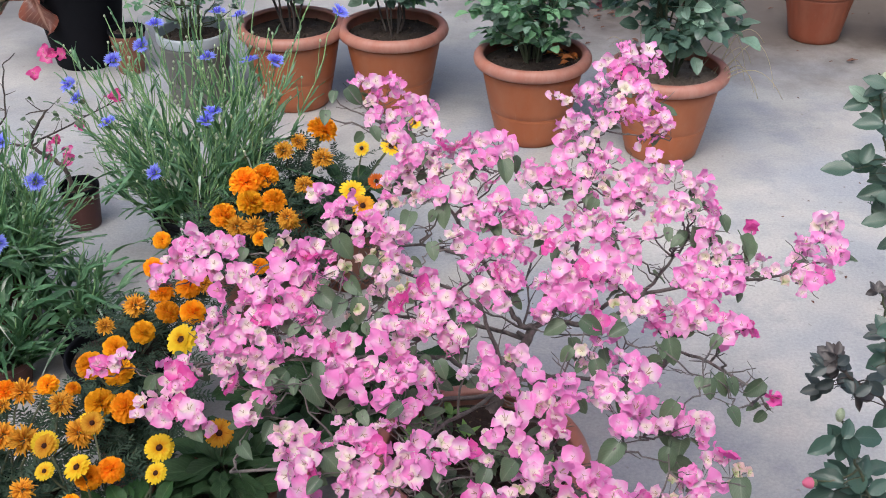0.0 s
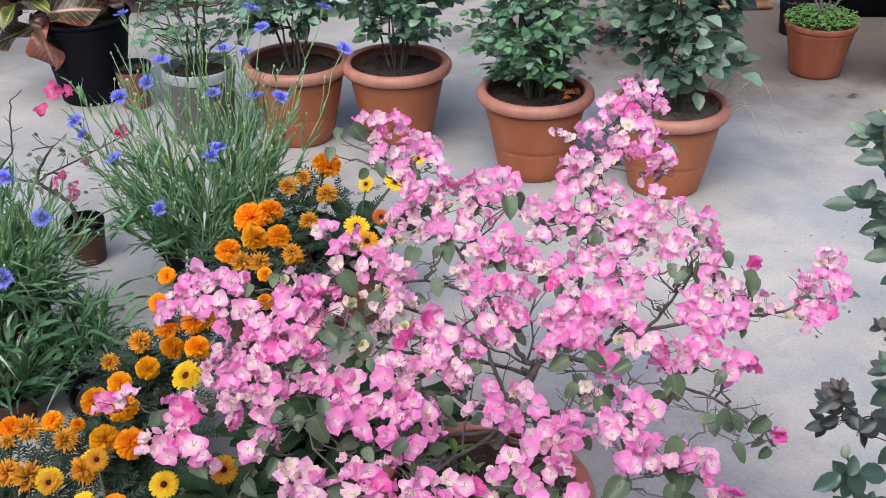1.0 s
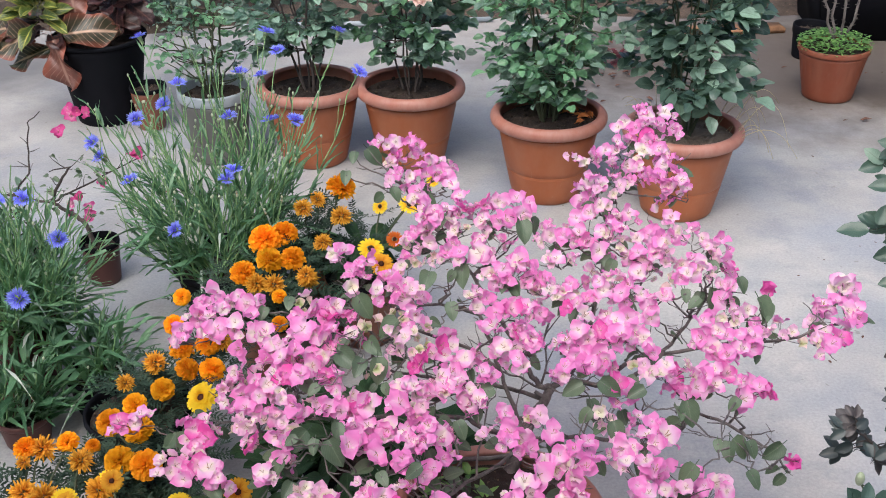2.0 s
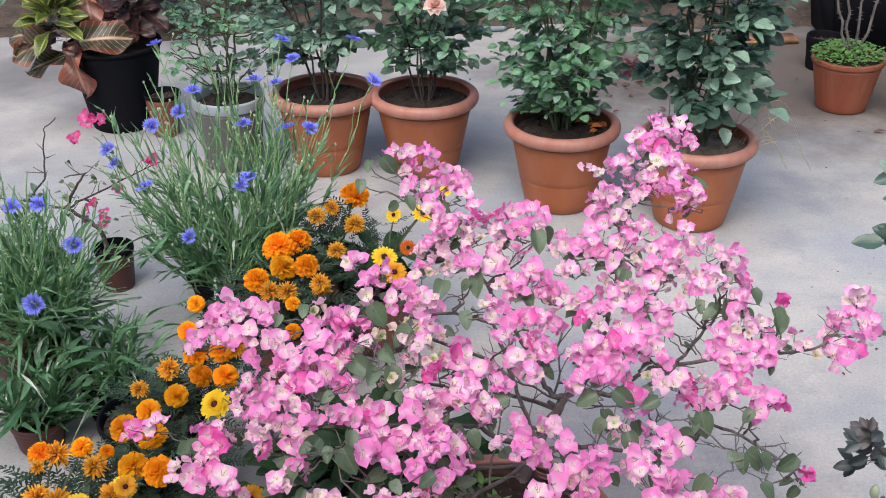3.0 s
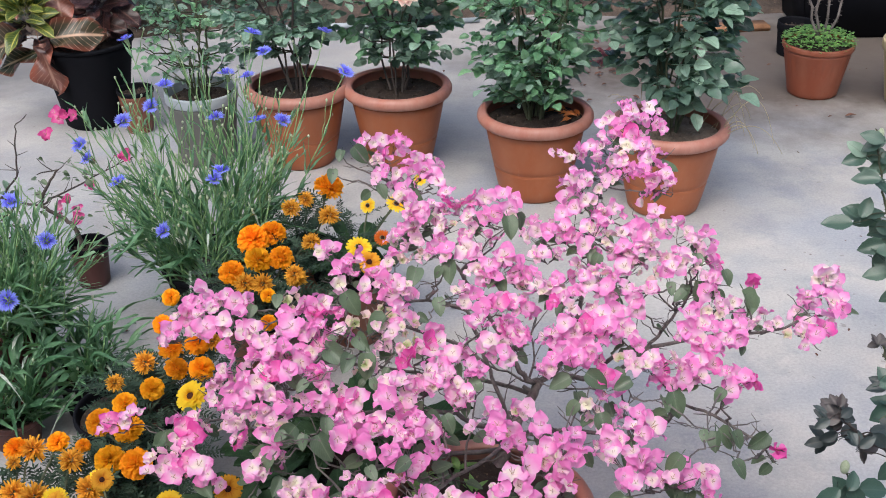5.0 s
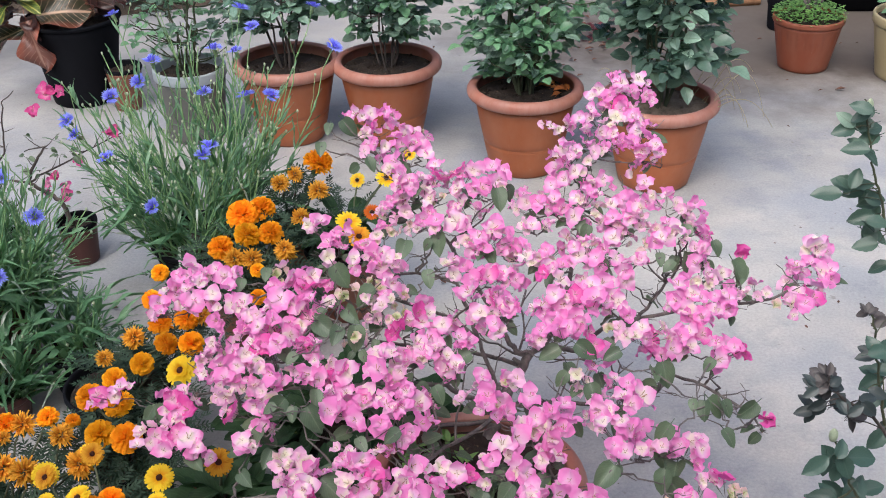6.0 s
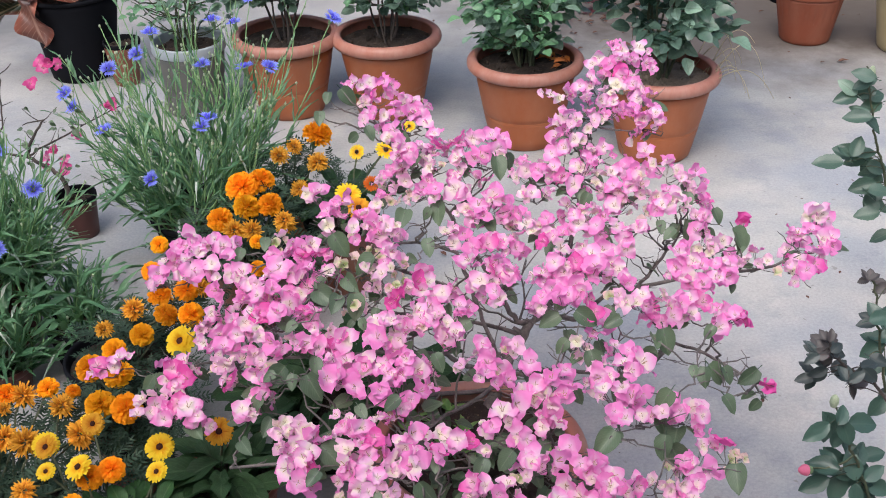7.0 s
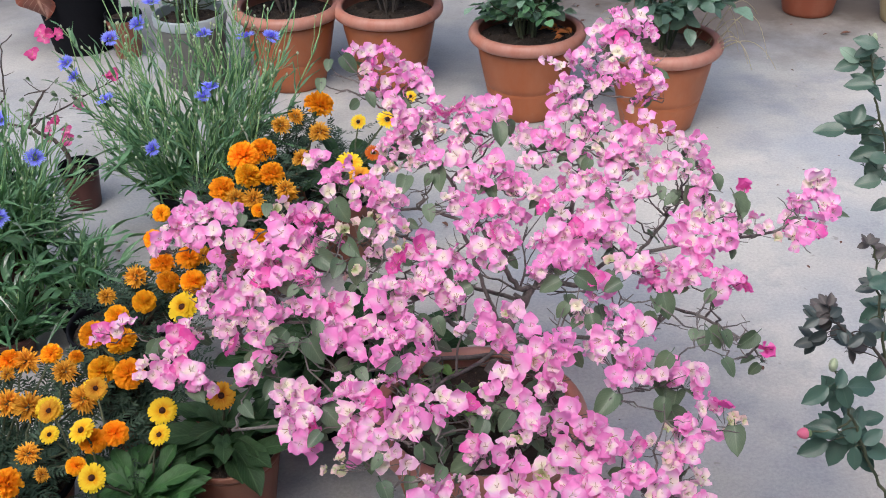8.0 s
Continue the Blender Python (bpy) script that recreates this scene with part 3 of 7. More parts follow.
def daisy_head(mat, seed, rows=2, n=26):
    """Flat rays round a dark domed disc; radius one."""
    rng = random.Random(seed)
    bm = bmesh.new()
    for q in range(rows):
        for i in range(n):
            a = 2 * math.pi * (i + 0.5 * q) / n + rng.uniform(-0.05, 0.05)
            out = Vector((math.cos(a), math.sin(a), 0.12 + 0.26 * q + rng.uniform(-0.1, 0.1)))
            blade(bm, frame_of(out * 0.22, out), 0.76 - 0.14 * q, 0.26, strap, 0.15, rng.uniform(0.0, 0.2), 0.0, 3, 2, 0)
    rings = []
    for q in range(5):
        e = q / 4 * math.pi / 2
        ring = [bm.verts.new((0.22 * math.cos(e) * math.cos(6.2832 * k / 16) * (1 + 0.06 * (k % 2)), 0.22 * math.cos(e) * math.sin(6.2832 * k / 16) * (1 + 0.06 * (k % 2)), 0.10 + 0.16 * math.sin(e))) for k in range(16)] if q < 4 else None
        if ring:
            rings.append(ring)
    for a, b in zip(rings, rings[1:]):
        for k in range(16):
            bm.faces.new((a[k], a[(k + 1) % 16], b[(k + 1) % 16], b[k])).material_index = 1
    bm.faces.new(rings[-1]).material_index = 1
    for i in range(40):
        a, d = rng.uniform(0, 6.28), 0.21 * math.sqrt(rng.random())
        p = Vector((d * math.cos(a), d * math.sin(a), 0.22 - d * 0.25))
        tube(bm, [p, p + Vector((math.cos(a) * 0.03, math.sin(a) * 0.03, 0.07))], 0.022, 0.015, 4, 1)
    tube(bm, [Vector((0, 0, -0.35)), Vector((0, 0, -0.12)), Vector((0, 0, 0.06))], 0.12, 0.34, 8, 2)
    return data("flower_head", bm, mat, DISC, CALYX)


def cornflower_head(seed):
    """A ring of split blue trumpets on a scaly green bud; radius one."""
    rng = random.Random(seed)
    bm = bmesh.new()
    for i in range(11):
        a = 2 * math.pi * i / 11 + rng.uniform(-0.15, 0.15)
        out = Vector((math.cos(a), math.sin(a), rng.uniform(0.25, 0.65)))
        for s in (-0.32, 0.0, 0.32):
            o = Vector((math.cos(a + s), math.sin(a + s), out.z + rng.uniform(-0.1, 0.15)))
            blade(bm, frame_of(out * 0.30, o), rng.uniform(0.55, 0.8), 0.24, lance, 0.2, 0.1, 0.0, 2, 2, 0)
    for i in range(14):
        a, d = rng.uniform(0, 6.28), rng.uniform(0, 0.22)
        p = Vector((d * math.cos(a), d * math.sin(a), 0.1))
        tube(bm, [p, p + Vector((math.cos(a) * 0.15, math.sin(a) * 0.15, 0.45))], 0.03, 0.05, 4, 0)
    tube(bm, [Vector((0, 0, -0.75)), Vector((0, 0, -0.55)), Vector((0, 0, -0.25)), Vector((0, 0, 0.12))], 0.14, 0.27, 8, 1)
    return data("flower_head", bm, BLUE, CALYX)


def bud_mesh(mat, tip):
    bm = bmesh.new()
    prof = [(0.12, -1.0), (0.62, -0.75), (0.95, -0.1), (0.85, 0.4), (0.45, 0.85), (0.12, 1.0)]
    lathe(bm, prof, 8)
    for f in bm.faces:
        if f.calc_center_median().z > -0.3:
            f.material_index = 1
    return data("bud", bm, mat, tip)


ROSE_LEAVES = {k: [rose_leaf(m, s, p, 100 + 7 * i + j) for j, (s, p) in enumerate(((0.052, 2), (0.058, 2), (0.050, 3), (0.060, 1), (0.045, 2)))] for i, (k, m) in enumerate((("blue", ROSE_A), ("fresh", ROSE_B), ("dark", ROSE_C), ("bronze", ROSE_D), ("teal", ROSE_E), ("deep", ROSE_F), ("plum", ROSE_G)))}
ROSE_LEAFLETS = {k: [simple_leaf("leaf", m, 1.0, w, toothed, 380 + 7 * i + j, 0.16, 0.22, 0.02, 9, 4) for j, w in enumerate((0.64, 0.56, 0.68, 0.60))] for i, (k, m) in enumerate((("blue", ROSE_A), ("fresh", ROSE_B), ("dark", ROSE_C), ("bronze", ROSE_D), ("teal", ROSE_E), ("deep", ROSE_F), ("plum", ROSE_G)))}
BOUG_LEAVES = [simple_leaf("leaf", BOUG_LEAF, ln, ln * 0.72, heart, 300 + i, 0.2, 0.25, 0.03) for i, ln in enumerate((0.034, 0.040, 0.046, 0.030))]
FLOWERS = {
    "pale": [bougainvillea_flower(BRACT_PALE, 400 + i, 0.0155 + 0.0014 * i, 0.6) for i in range(5)],
    "pink": [bougainvillea_flower(BRACT, 410 + i, 0.0178 + 0.0010 * i, 0.16 + 0.10 * i) for i in range(8)],
    "deep": [bougainvillea_flower(BRACT_DEEP, 430 + i, 0.0190 + 0.001 * i, 0.40) for i in range(5)],
    "green": [bougainvillea_flower(BRACT_GREEN, 450 + i, 0.013 + 0.0015 * i, 1.0) for i in range(3)],
    "folded": [bougainvillea_flower(BRACT_DEEP, 460 + i, 0.023, 2.4) for i in range(2)],
    "magenta": [bougainvillea_flower(MAGENTA, 440 + i, 0.030, 0.8) for i in range(3)],
}
MARIGOLDS = {0: [marigold_head(ORANGE, 500 + i) for i in range(2)] + [marigold_head(GOLD, 510 + i) for i in range(2)], 1: [marigold_head(WITHER, 520 + i, True) for i in range(3)]}
DAISIES = {6: [daisy_head(YELLOW, 533, 4, 26)], 2: [daisy_head(YELLOW, 530 + i) for i in range(2)], 3: [daisy_head(YELLOW, 540, 1, 22)], 4: [daisy_head(RUST, 541, 1, 20)], 5: [daisy_head(YELLOW_OLD, 542, 2, 24)]}
CORNFLOWERS = [cornflower_head(550 + i) for i in range(3)]
BUD = bud_mesh(BUD_GREEN, BUD_GREEN)
PINK_BUD = bud_mesh(CALYX, BUD_PINK)
BROAD_LEAVES = [simple_leaf("leaf", BROAD, ln, ln * 0.52, spoon, 320 + i, 0.2, 0.4, 0.06, 8, 4) for i, ln in enumerate((0.11, 0.13, 0.15))]
FRESH_LEAVES = [simple_leaf("leaf", FRESH, ln, ln * 0.5, spoon, 325 + i, 0.2, 0.35, 0.05, 8, 4) for i, ln in enumerate((0.10, 0.12, 0.14))]
DRY_LEAVES = [simple_leaf("dry_leaf", DRY_ORANGE, 0.034, 0.02, ovate, 360 + i, 0.3, 0.2, 0.06, 4, 4) for i in range(2)]
CROTON_DARK_LEAVES = [simple_leaf("leaf", CROTON_DARK, ln, ln * w, paddle, 345 + i, 0.12, 0.35, 0.09, 10, 6) for i, (ln, w) in enumerate(((0.13, 0.55), (0.15, 0.50), (0.11, 0.60)))]
CROTON_LEAVES = [simple_leaf("leaf", CROTON, ln, ln * w, paddle, 330 + i, 0.25, 0.40, 0.06, 10, 6) for i, (ln, w) in enumerate(((0.12, 0.46), (0.14, 0.40), (0.10, 0.50), (0.13, 0.38)))]

# ---------------------------------------------------------------- the ground
bm = bmesh.new()
cells, half = 40, 120.0
xs = [math.copysign(abs(t) ** 3 * half, t) for t in [2 * i / cells - 1 for i in range(cells + 1)]]
grid = [[bm.verts.new((x, y + 3.0, 0)) for x in xs] for y in xs]
for i in range(cells):
    for j in range(cells):
        bm.faces.new((grid[i][j], grid[i][j + 1], grid[i + 1][j + 1], grid[i + 1][j]))
tagged(new("ground", data("ground", bm, CONCRETE)), "worn pale grey concrete paving with bluish stains and painted light and shade", "ground", kind="structure")

bm = bmesh.new()
rows_bed = []
for j in range(9):
    row = []
    for i in range(41):
        x = -6.0 + 12.0 * i / 40
        edge = 5.25 + 0.10 * math.sin(x * 1.7) + 0.06 * math.sin(x * 5.1) - 0.25 * max(0.0, -x - 1.0)
        y = edge + (9.5 - edge) * (j / 8) ** 1.6
        z = -0.01 if j == 0 else 0.035 + 0.03 * noise.noise(Vector((x * 3, y * 3, 0)))
        row.append(bm.verts.new((x, y, z)))
    rows_bed.append(row)
for a, b in zip(rows_bed, rows_bed[1:]):
    for i in range(40):
        bm.faces.new((a[i], a[i + 1], b[i + 1], b[i]))
tagged(new("garden_bed", data("garden_bed", bm, BED)), "dark bare soil bed behind the paving", "garden bed", kind="structure")

# an added plastered wall, unseen behind the viewer, that dims the near paving
PLASTER = clay("lime_plaster", (0.60, 0.57, 0.52), (0.48, 0.45, 0.41), 0.4, 0.85, 0.2)
bm = bmesh.new()
bmesh.ops.create_cube(bm, size=1.0, matrix=Matrix.Translation((0.0, -0.62, 1.2)) @ Matrix.Diagonal((9.0, 0.24, 2.4, 1)))
bmesh.ops.bevel(bm, geom=list(bm.edges), offset=0.012, segments=2, affect='EDGES')
tagged(new("wall_south", data("wall_south", bm, PLASTER)), "plain lime-plastered wall, added unseen to block light from behind", "wall", kind="structure")

# ---------------------------------------------------------------- roses in terracotta pots


def rose_bush(owner, zs, seed, height, spread, leaves, kinds, stems=5, low=0.10, lean=(0.0, 0.0), size=1.0, root=(0.0, 0.0), wood=None):
    """Canes from the soil with side shoots, and compound leaves all along them."""
    rng = random.Random(seed)
    nodes = []
    for s in range(stems):
        a = 2 * math.pi * s / stems + rng.uniform(-0.5, 0.5)
        b = Vector((root[0] + 0.02 * math.cos(a), root[1] + 0.02 * math.sin(a), zs - 0.01))
        reach = spread * rng.uniform(0.35, 0.85)
        top = Vector((root[0] + reach * math.cos(a) + lean[0], root[1] + reach * math.sin(a) + lean[1], zs + height * rng.uniform(0.8, 1.1)))
        pts = bend(rng, b, top, -0.02, 0.012, 8)
        bm = bmesh.new()
        tube(bm, pts, 0.0046 * rng.uniform(0.7, 1.2), 0.0020, 6)
        for i in range(1, 9):
            f = i / 8
            if height * f > low:
                nodes.append((pts[i], Vector((math.cos(a), math.sin(a), 0.3))))
            if i > 0 and height * f > low * 0.8 and rng.random() < 0.8:
                q = rng.uniform(0, 6.28)
                ln = spread * rng.uniform(0.45, 0.95) * (1.0 - 0.35 * f)
                tip = pts[i] + Vector((math.cos(q) * ln, math.sin(q) * ln, ln * rng.uniform(0.0, 0.7)))
                tip.z = max(tip.z, zs + low)
                shoot = bend(rng, pts[i], tip, 0.01, 0.006, 5)
                tube(bm, shoot, 0.0028, 0.0014, 5)
                for k in range(1, 6):
                    nodes.append((shoot[k], Vector((math.cos(q), math.sin(q), 0.15))))
            for _ in range(2):
                p = pts[i].lerp(pts[i - 1], rng.random())
                q = rng.uniform(0, 6.28)
                d = Vector((math.cos(q), math.sin(q), -0.3)) * 0.007
                tube(bm, [p, p + d], 0.0014, 0.0002, 4)
        part("cane", bm, wood or CANE, owner)
    rng.shuffle(nodes)
    axis = Vector((root[0] + lean[0] * 0.5, root[1] + lean[1] * 0.5, 0))
    for i in range(leaves):
        p, d = nodes[i % len(nodes)]
        q = rng.uniform(0, 6.28)
        flat = Vector((p.x - axis.x, p.y - axis.y, 0))
        along = d * 0.5 + flat.normalized() * 0.6 + Vector((math.cos(q), math.sin(q), rng.uniform(-0.25, 0.50))) * 0.9
        up = Vector((rng.uniform(-0.4, 0.4), rng.uniform(-0.4, 0.4), 1.0)) + flat.normalized() * rng.uniform(0.1, 0.6) + Vector((-0.2, -0.6, 0)) * rng.uniform(0.0, 1.0)
        kind = rng.choice(kinds)
        piece("leaf", rng.choice(ROSE_LEAVES[kind]), owner, frame_of(p, along, up, size * rng.uniform(0.75, 1.15)))
    return nodes


ROLL = dict(wall_label="orange terracotta-coloured wall", rim_label="dusty pale rolled rim")


def rose_pot(x, y, label, seed, r=0.181, h=0.278, soil=SOIL, **bush):
    t = thing("potted_rose", x, y, label, "potted plant", "roses in a row of terracotta pots")
    zs = pot_parts(t, r, h, 0.108, CLAY, CLAY_RIM, soil, "roll", random.Random(seed), 0.035, **ROLL)
    rose_bush(t, zs, seed, **bush)
    return t


rose_pot(-0.495, 3.70, "rose bush with dark leaves in a terracotta pot", 21, height=0.52, spread=0.26, leaves=260, kinds=("dark", "blue", "blue", "dark"), stems=6, low=0.15, lean=(-0.05, 0.05), size=0.74, wood=DARK_BARK)
p2 = rose_pot(-0.163, 3.69, "rose bush with one salmon bloom in a terracotta pot", 22, height=0.50, spread=0.22, leaves=280, kinds=("dark", "blue", "dark", "fresh"), stems=6, low=0.10, lean=(-0.02, 0.08), size=0.70, wood=DARK_BARK)
p3 = rose_pot(0.282, 3.45, "dense fresh green rose bush in a terracotta pot", 23, height=0.55, spread=0.20, leaves=430, kinds=("fresh", "fresh", "fresh", "dark", "blue"), stems=9, low=0.02, size=0.66)
p4 = rose_pot(0.678, 3.345, "blue-green rose bush in a terracotta pot with dry soil", 24, soil=DRY_SOIL, height=0.62, spread=0.145, leaves=215, kinds=("blue", "teal", "blue", "dark", "teal"), stems=8, low=0.11, size=0.95, lean=(0.02, 0.03))

# salmon rose bloom on the second bush
bm = bmesh.new()
rr = random.Random(5)
for q in range(6):
    n = 3 + q
    for i in range(n):
        a = 2 * math.pi * i / n + q * 0.7 + rr.uniform(-0.15, 0.15)
        lean_out = 1.45 - 0.22 * q
        out = Vector((math.cos(a) * math.cos(lean_out), math.sin(a) * math.cos(lean_out), math.sin(lean_out)))
        start = Vector((math.cos(a), math.sin(a), 0)) * 0.0022 * q + Vector((0, 0, 0.012 - 0.003 * q))
        blade(bm, frame_of(start, out, Vector((-math.cos(a), -math.sin(a), 0.5))), 0.026 + 0.001 * q, 0.022 + 0.003 * q, paddle, 0.30, -0.25 + 0.12 * q, 0.04, 6, 6, 0, rr.uniform(0, 6))
bloom = part("rose_bloom", bm, ROSE_PINK, p2, "open salmon-pink rose bloom")
bloom.matrix_basis = pose(0.055, -0.235, 0.626, 28, 0, 0) @ Matrix.Scale(0.85, 4)
bm = bmesh.new()
tube(bm, bend(random.Random(3), Vector((0.01, 0.0, 0.40)), Vector((0.055, -0.215, 0.611)), -0.01, 0.006), 0.003, 0.002)
part("flower_stalk", bm, CANE, p2)

# dry orange leaves lying on the third pot's soil
rr = random.Random(79)
for i in range(12):
    me = rr.choice(DRY_LEAVES)
    piece("dry_leaf", me, p3, frame_of(Vector((0.09 + rr.uniform(-0.05, 0.04), rr.uniform(-0.06, 0.08), 0.250 + rr.uniform(0, 0.006))), Vector((rr.uniform(-1, 1), rr.uniform(-1, 1), 0.1)), Vector((rr.uniform(-0.4, 0.4), -0.3, 1)), rr.uniform(0.7, 1.1)), "orange-brown dry leaf")

# dry grass tufts round the fourth pot
rr = random.Random(77)
for i in range(20):
    right = i < 9
    a = rr.uniform(-0.5, 0.9) if right else rr.uniform(2.3, 3.5)
    r0 = 0.14 if right else 0.10
    p = Vector((math.cos(a) * r0, math.sin(a) * r0, 0.238))
    reach = rr.uniform(0.07, 0.20) if right else rr.uniform(0.03, 0.09)
    rise = rr.uniform(0.10, 0.24) if right else rr.uniform(0.08, 0.16)
    fall = rise * (rr.uniform(0.5, 1.3) if right else rr.uniform(0.0, 0.8))
    q = a + rr.uniform(-0.7, 0.7)
    d, e = Vector((math.cos(q), math.sin(q), 0)), Vector((-math.sin(q), math.cos(q), 0)) * rr.uniform(-0.05, 0.05)
    pts = []
    for k in range(11):
        f = k / 10
        pts.append(p + d * reach * f ** 0.8 + e * f * f + Vector((0, 0, 2.2 * rise * f - (1.2 * rise + fall) * f * f)))
    bm = bmesh.new()
    tube(bm, [v if v.z > 0.004 else Vector((v.x, v.y, 0.004)) for v in pts], 0.0015, 0.0007, 4)
    part("dry_grass_blade", bm, STRAW, p4)

# ---------------------------------------------------------------- other pots of the back row
grey = thing("potted_rose", -0.825, 3.71, "young rose in a grey pot with a pale rim", "potted plant")
zs = pot_parts(grey, 0.122, 0.25, 0.095, GREY, GREY_RIM, SOIL, "lip", random.Random(31), 0.03, "dull grey wall", "pale grey rim")
rose_bush(grey, zs, 32, height=0.40, spread=0.20, leaves=150, kinds=("fresh", "fresh", "dark"), stems=7, low=0.05, size=0.42)

cro = thing("potted_croton", -1.32, 4.06, "variegated croton in a large black pot", "potted plant")
zs = pot_parts(cro, 0.172, 0.315, 0.115, BLACK, BLACK, SOIL, "thin", random.Random(41), 0.03)
rr = random.Random(42)
bm = bmesh.new()
tube(bm, bend(rr, Vector((0, 0, zs)), Vector((-0.17, -0.10, 0.42)), 0, 0.006), 0.011, 0.007, 8)
tube(bm, bend(rr, Vector((0, 0, zs)), Vector((0.08, 0.05, 0.45)), 0, 0.006), 0.009, 0.006, 8)
part("stem", bm, BARK, cro)


def whorl(meshes, centre, n, lift, droop, size, turn=0.0, jitter=0.25):
    """Croton leaves set spirally round a stem's end, lower ones hanging."""
    for i in range(n):
        f = i / max(1, n - 1)
        a = turn + i * 2.39996 + rr.uniform(-jitter, jitter)
        rise = lift * f - droop * (1 - f) + rr.uniform(-0.2, 0.2)
        flat = Vector((math.cos(a), math.sin(a), 0))
        along = flat + Vector((0, 0, rise))
        face = Vector((rr.uniform(-0.4, 0.2), rr.uniform(-1.0, -0.3), 1.0)) + flat * (0.9 * (1 - f))
        p = Vector(centre) + Vector((0, 0, 0.06 * f - 0.03)) + along.normalized() * (0.045 - 0.02 * f)
        piece("leaf", rr.choice(meshes), cro, frame_of(p, along, face, size * rr.uniform(0.8, 1.1)))


# the broad old leaves: base, tip, width to length, and the way the blade faces
BROAD_CROTON = (
    ((-1.39, 3.92, 0.358), (-1.214, 3.92, 0.397), 0.72, (0.05, -0.8, 0.7), CROTON_RED), ((-1.49, 3.92, 0.356), (-1.655, 3.92, 0.320), 0.82, (-0.1, -0.8, 0.7), CROTON_RED),
    ((-1.422, 3.90, 0.345), (-1.388, 3.88, 0.160), 0.52, (-0.2, -1.0, 0.15), CROTON_SALMON), ((-1.357, 3.98, 0.400), (-1.366, 3.98, 0.490), 1.1, (0.2, -0.9, 0.4), CROTON_SALMON),
    ((-1.445, 3.94, 0.305), (-1.625, 3.95, 0.245), 0.45, (0.0, -0.7, 0.8), CROTON_RED), ((-1.40, 3.94, 0.325), (-1.335, 3.93, 0.262), 0.9, (0.1, -0.8, 0.5), CROTON_DARK),
    ((-1.285, 3.97, 0.335), (-1.215, 3.96, 0.380), 0.6, (0.3, -0.8, 0.5), CROTON_SALMON), ((-1.525, 3.98, 0.358), (-1.684, 3.99, 0.385), 0.7, (0.0, -0.7, 0.8), CROTON_RED),
    ((-1.47, 4.10, 0.37), (-1.60, 4.25, 0.40), 0.7, (0.0, -0.3, 1.0), CROTON_RED), ((-1.44, 4.05, 0.37), (-1.38, 4.22, 0.42), 0.7, (0.0, -0.3, 1.0), CROTON_RED),
)
for k, (base, tip, wide, face, mat) in enumerate(BROAD_CROTON):
    base, tip = (Vector(v) - cro.matrix_basis.translation for v in (base, tip))
    me = simple_leaf("leaf", mat, (tip - base).length, (tip - base).length * wide, paddle, 350 + k, 0.14, 0.35, 0.20 if mat is CROTON_SALMON else 0.14, 16, 8)
    piece("leaf", me, cro, frame_of(base, tip - base, Vector(face)), "broad leaf with pale net veins" if mat is CROTON_RED else "")
whorl(CROTON_LEAVES, (-0.16, -0.10, 0.43), 40, 1.7, 0.25, 0.82)
whorl(CROTON_DARK_LEAVES, (0.07, 0.09, 0.44), 20, 0.9, 0.5, 0.95)
whorl(CROTON_DARK_LEAVES, (0.03, 0.05, 0.38), 16, 0.6, 0.2, 0.9)
whorl(CROTON_DARK_LEAVES, (-0.15, -0.06, 0.36), 12, 0.4, 0.3, 0.85, 0.4)
bm = bmesh.new()
for s in range(4):
    top = Vector((-0.13 + rr.uniform(-0.03, 0.03), -0.11 + rr.uniform(-0.02, 0.02), 0.62 + rr.uniform(-0.04, 0.03)))
    spike = bend(rr, Vector((-0.15, -0.10, 0.46)), top, 0, 0.004, 5)
    tube(bm, spike, 0.0016, 0.0009, 5)
    for k in range(16):
        q = rr.uniform(0, 6.28)
        c = spike[3].lerp(spike[5], rr.random()) + Vector((math.cos(q), math.sin(q), 0.3)) * 0.008
        bmesh.ops.create_icosphere(bm, subdivisions=1, radius=rr.uniform(0.003, 0.0045), matrix=Matrix.Translation(c))
part("flower_spike", bm, TUBE, cro, "cream flower buds on thin spikes")

sb = thing("plant_pot", -1.132, 3.96, "small brown pot standing empty beside the black pot", "plant pot")
pot_parts(sb, 0.066, 0.16, 0.046, BROWN, BLACK, SOIL, "thin", random.Random(43), 0.02, "brown wall", "dark rim")

p5 = thing("potted_thorn_shrub", 1.385, 4.335, "thorny shrub over green ground cover in a fluted pot", "potted plant")
zs = pot_parts(p5, 0.133, 0.203, 0.093, RED_CLAY, RED_CLAY, SOIL, "fluted", random.Random(51), 0.012, "red-orange fluted wall")
rr = random.Random(52)
for (bx, by), (tx, ty, tz) in (((-0.01, 0.0), (-0.14, -0.02, 0.62)), ((0.0, 0.02), (-0.06, 0.03, 0.70)), ((0.02, 0.0), (0.02, 0.0, 0.66)), ((0.03, 0.01), (0.13, 0.02, 0.64))):
    bm = bmesh.new()
    pts = bend(rr, Vector((bx, by, zs)), Vector((tx, ty, tz)), 0.0, 0.008, 9)
    tube(bm, pts, 0.0052, 0.0036, 7)
    for i in range(60):
        k = rr.randrange(1, 10)
        p = pts[k].lerp(pts[k - 1], rr.random())
        q = rr.uniform(0, 6.28)
        d = Vector((math.cos(q), math.sin(q), 0.2))
        tube(bm, [p + d * 0.003, p + d * 0.014], 0.0016, 0.0003, 4)
    part("thorny_stem", bm, BARK, p5)
bm = bmesh.new()
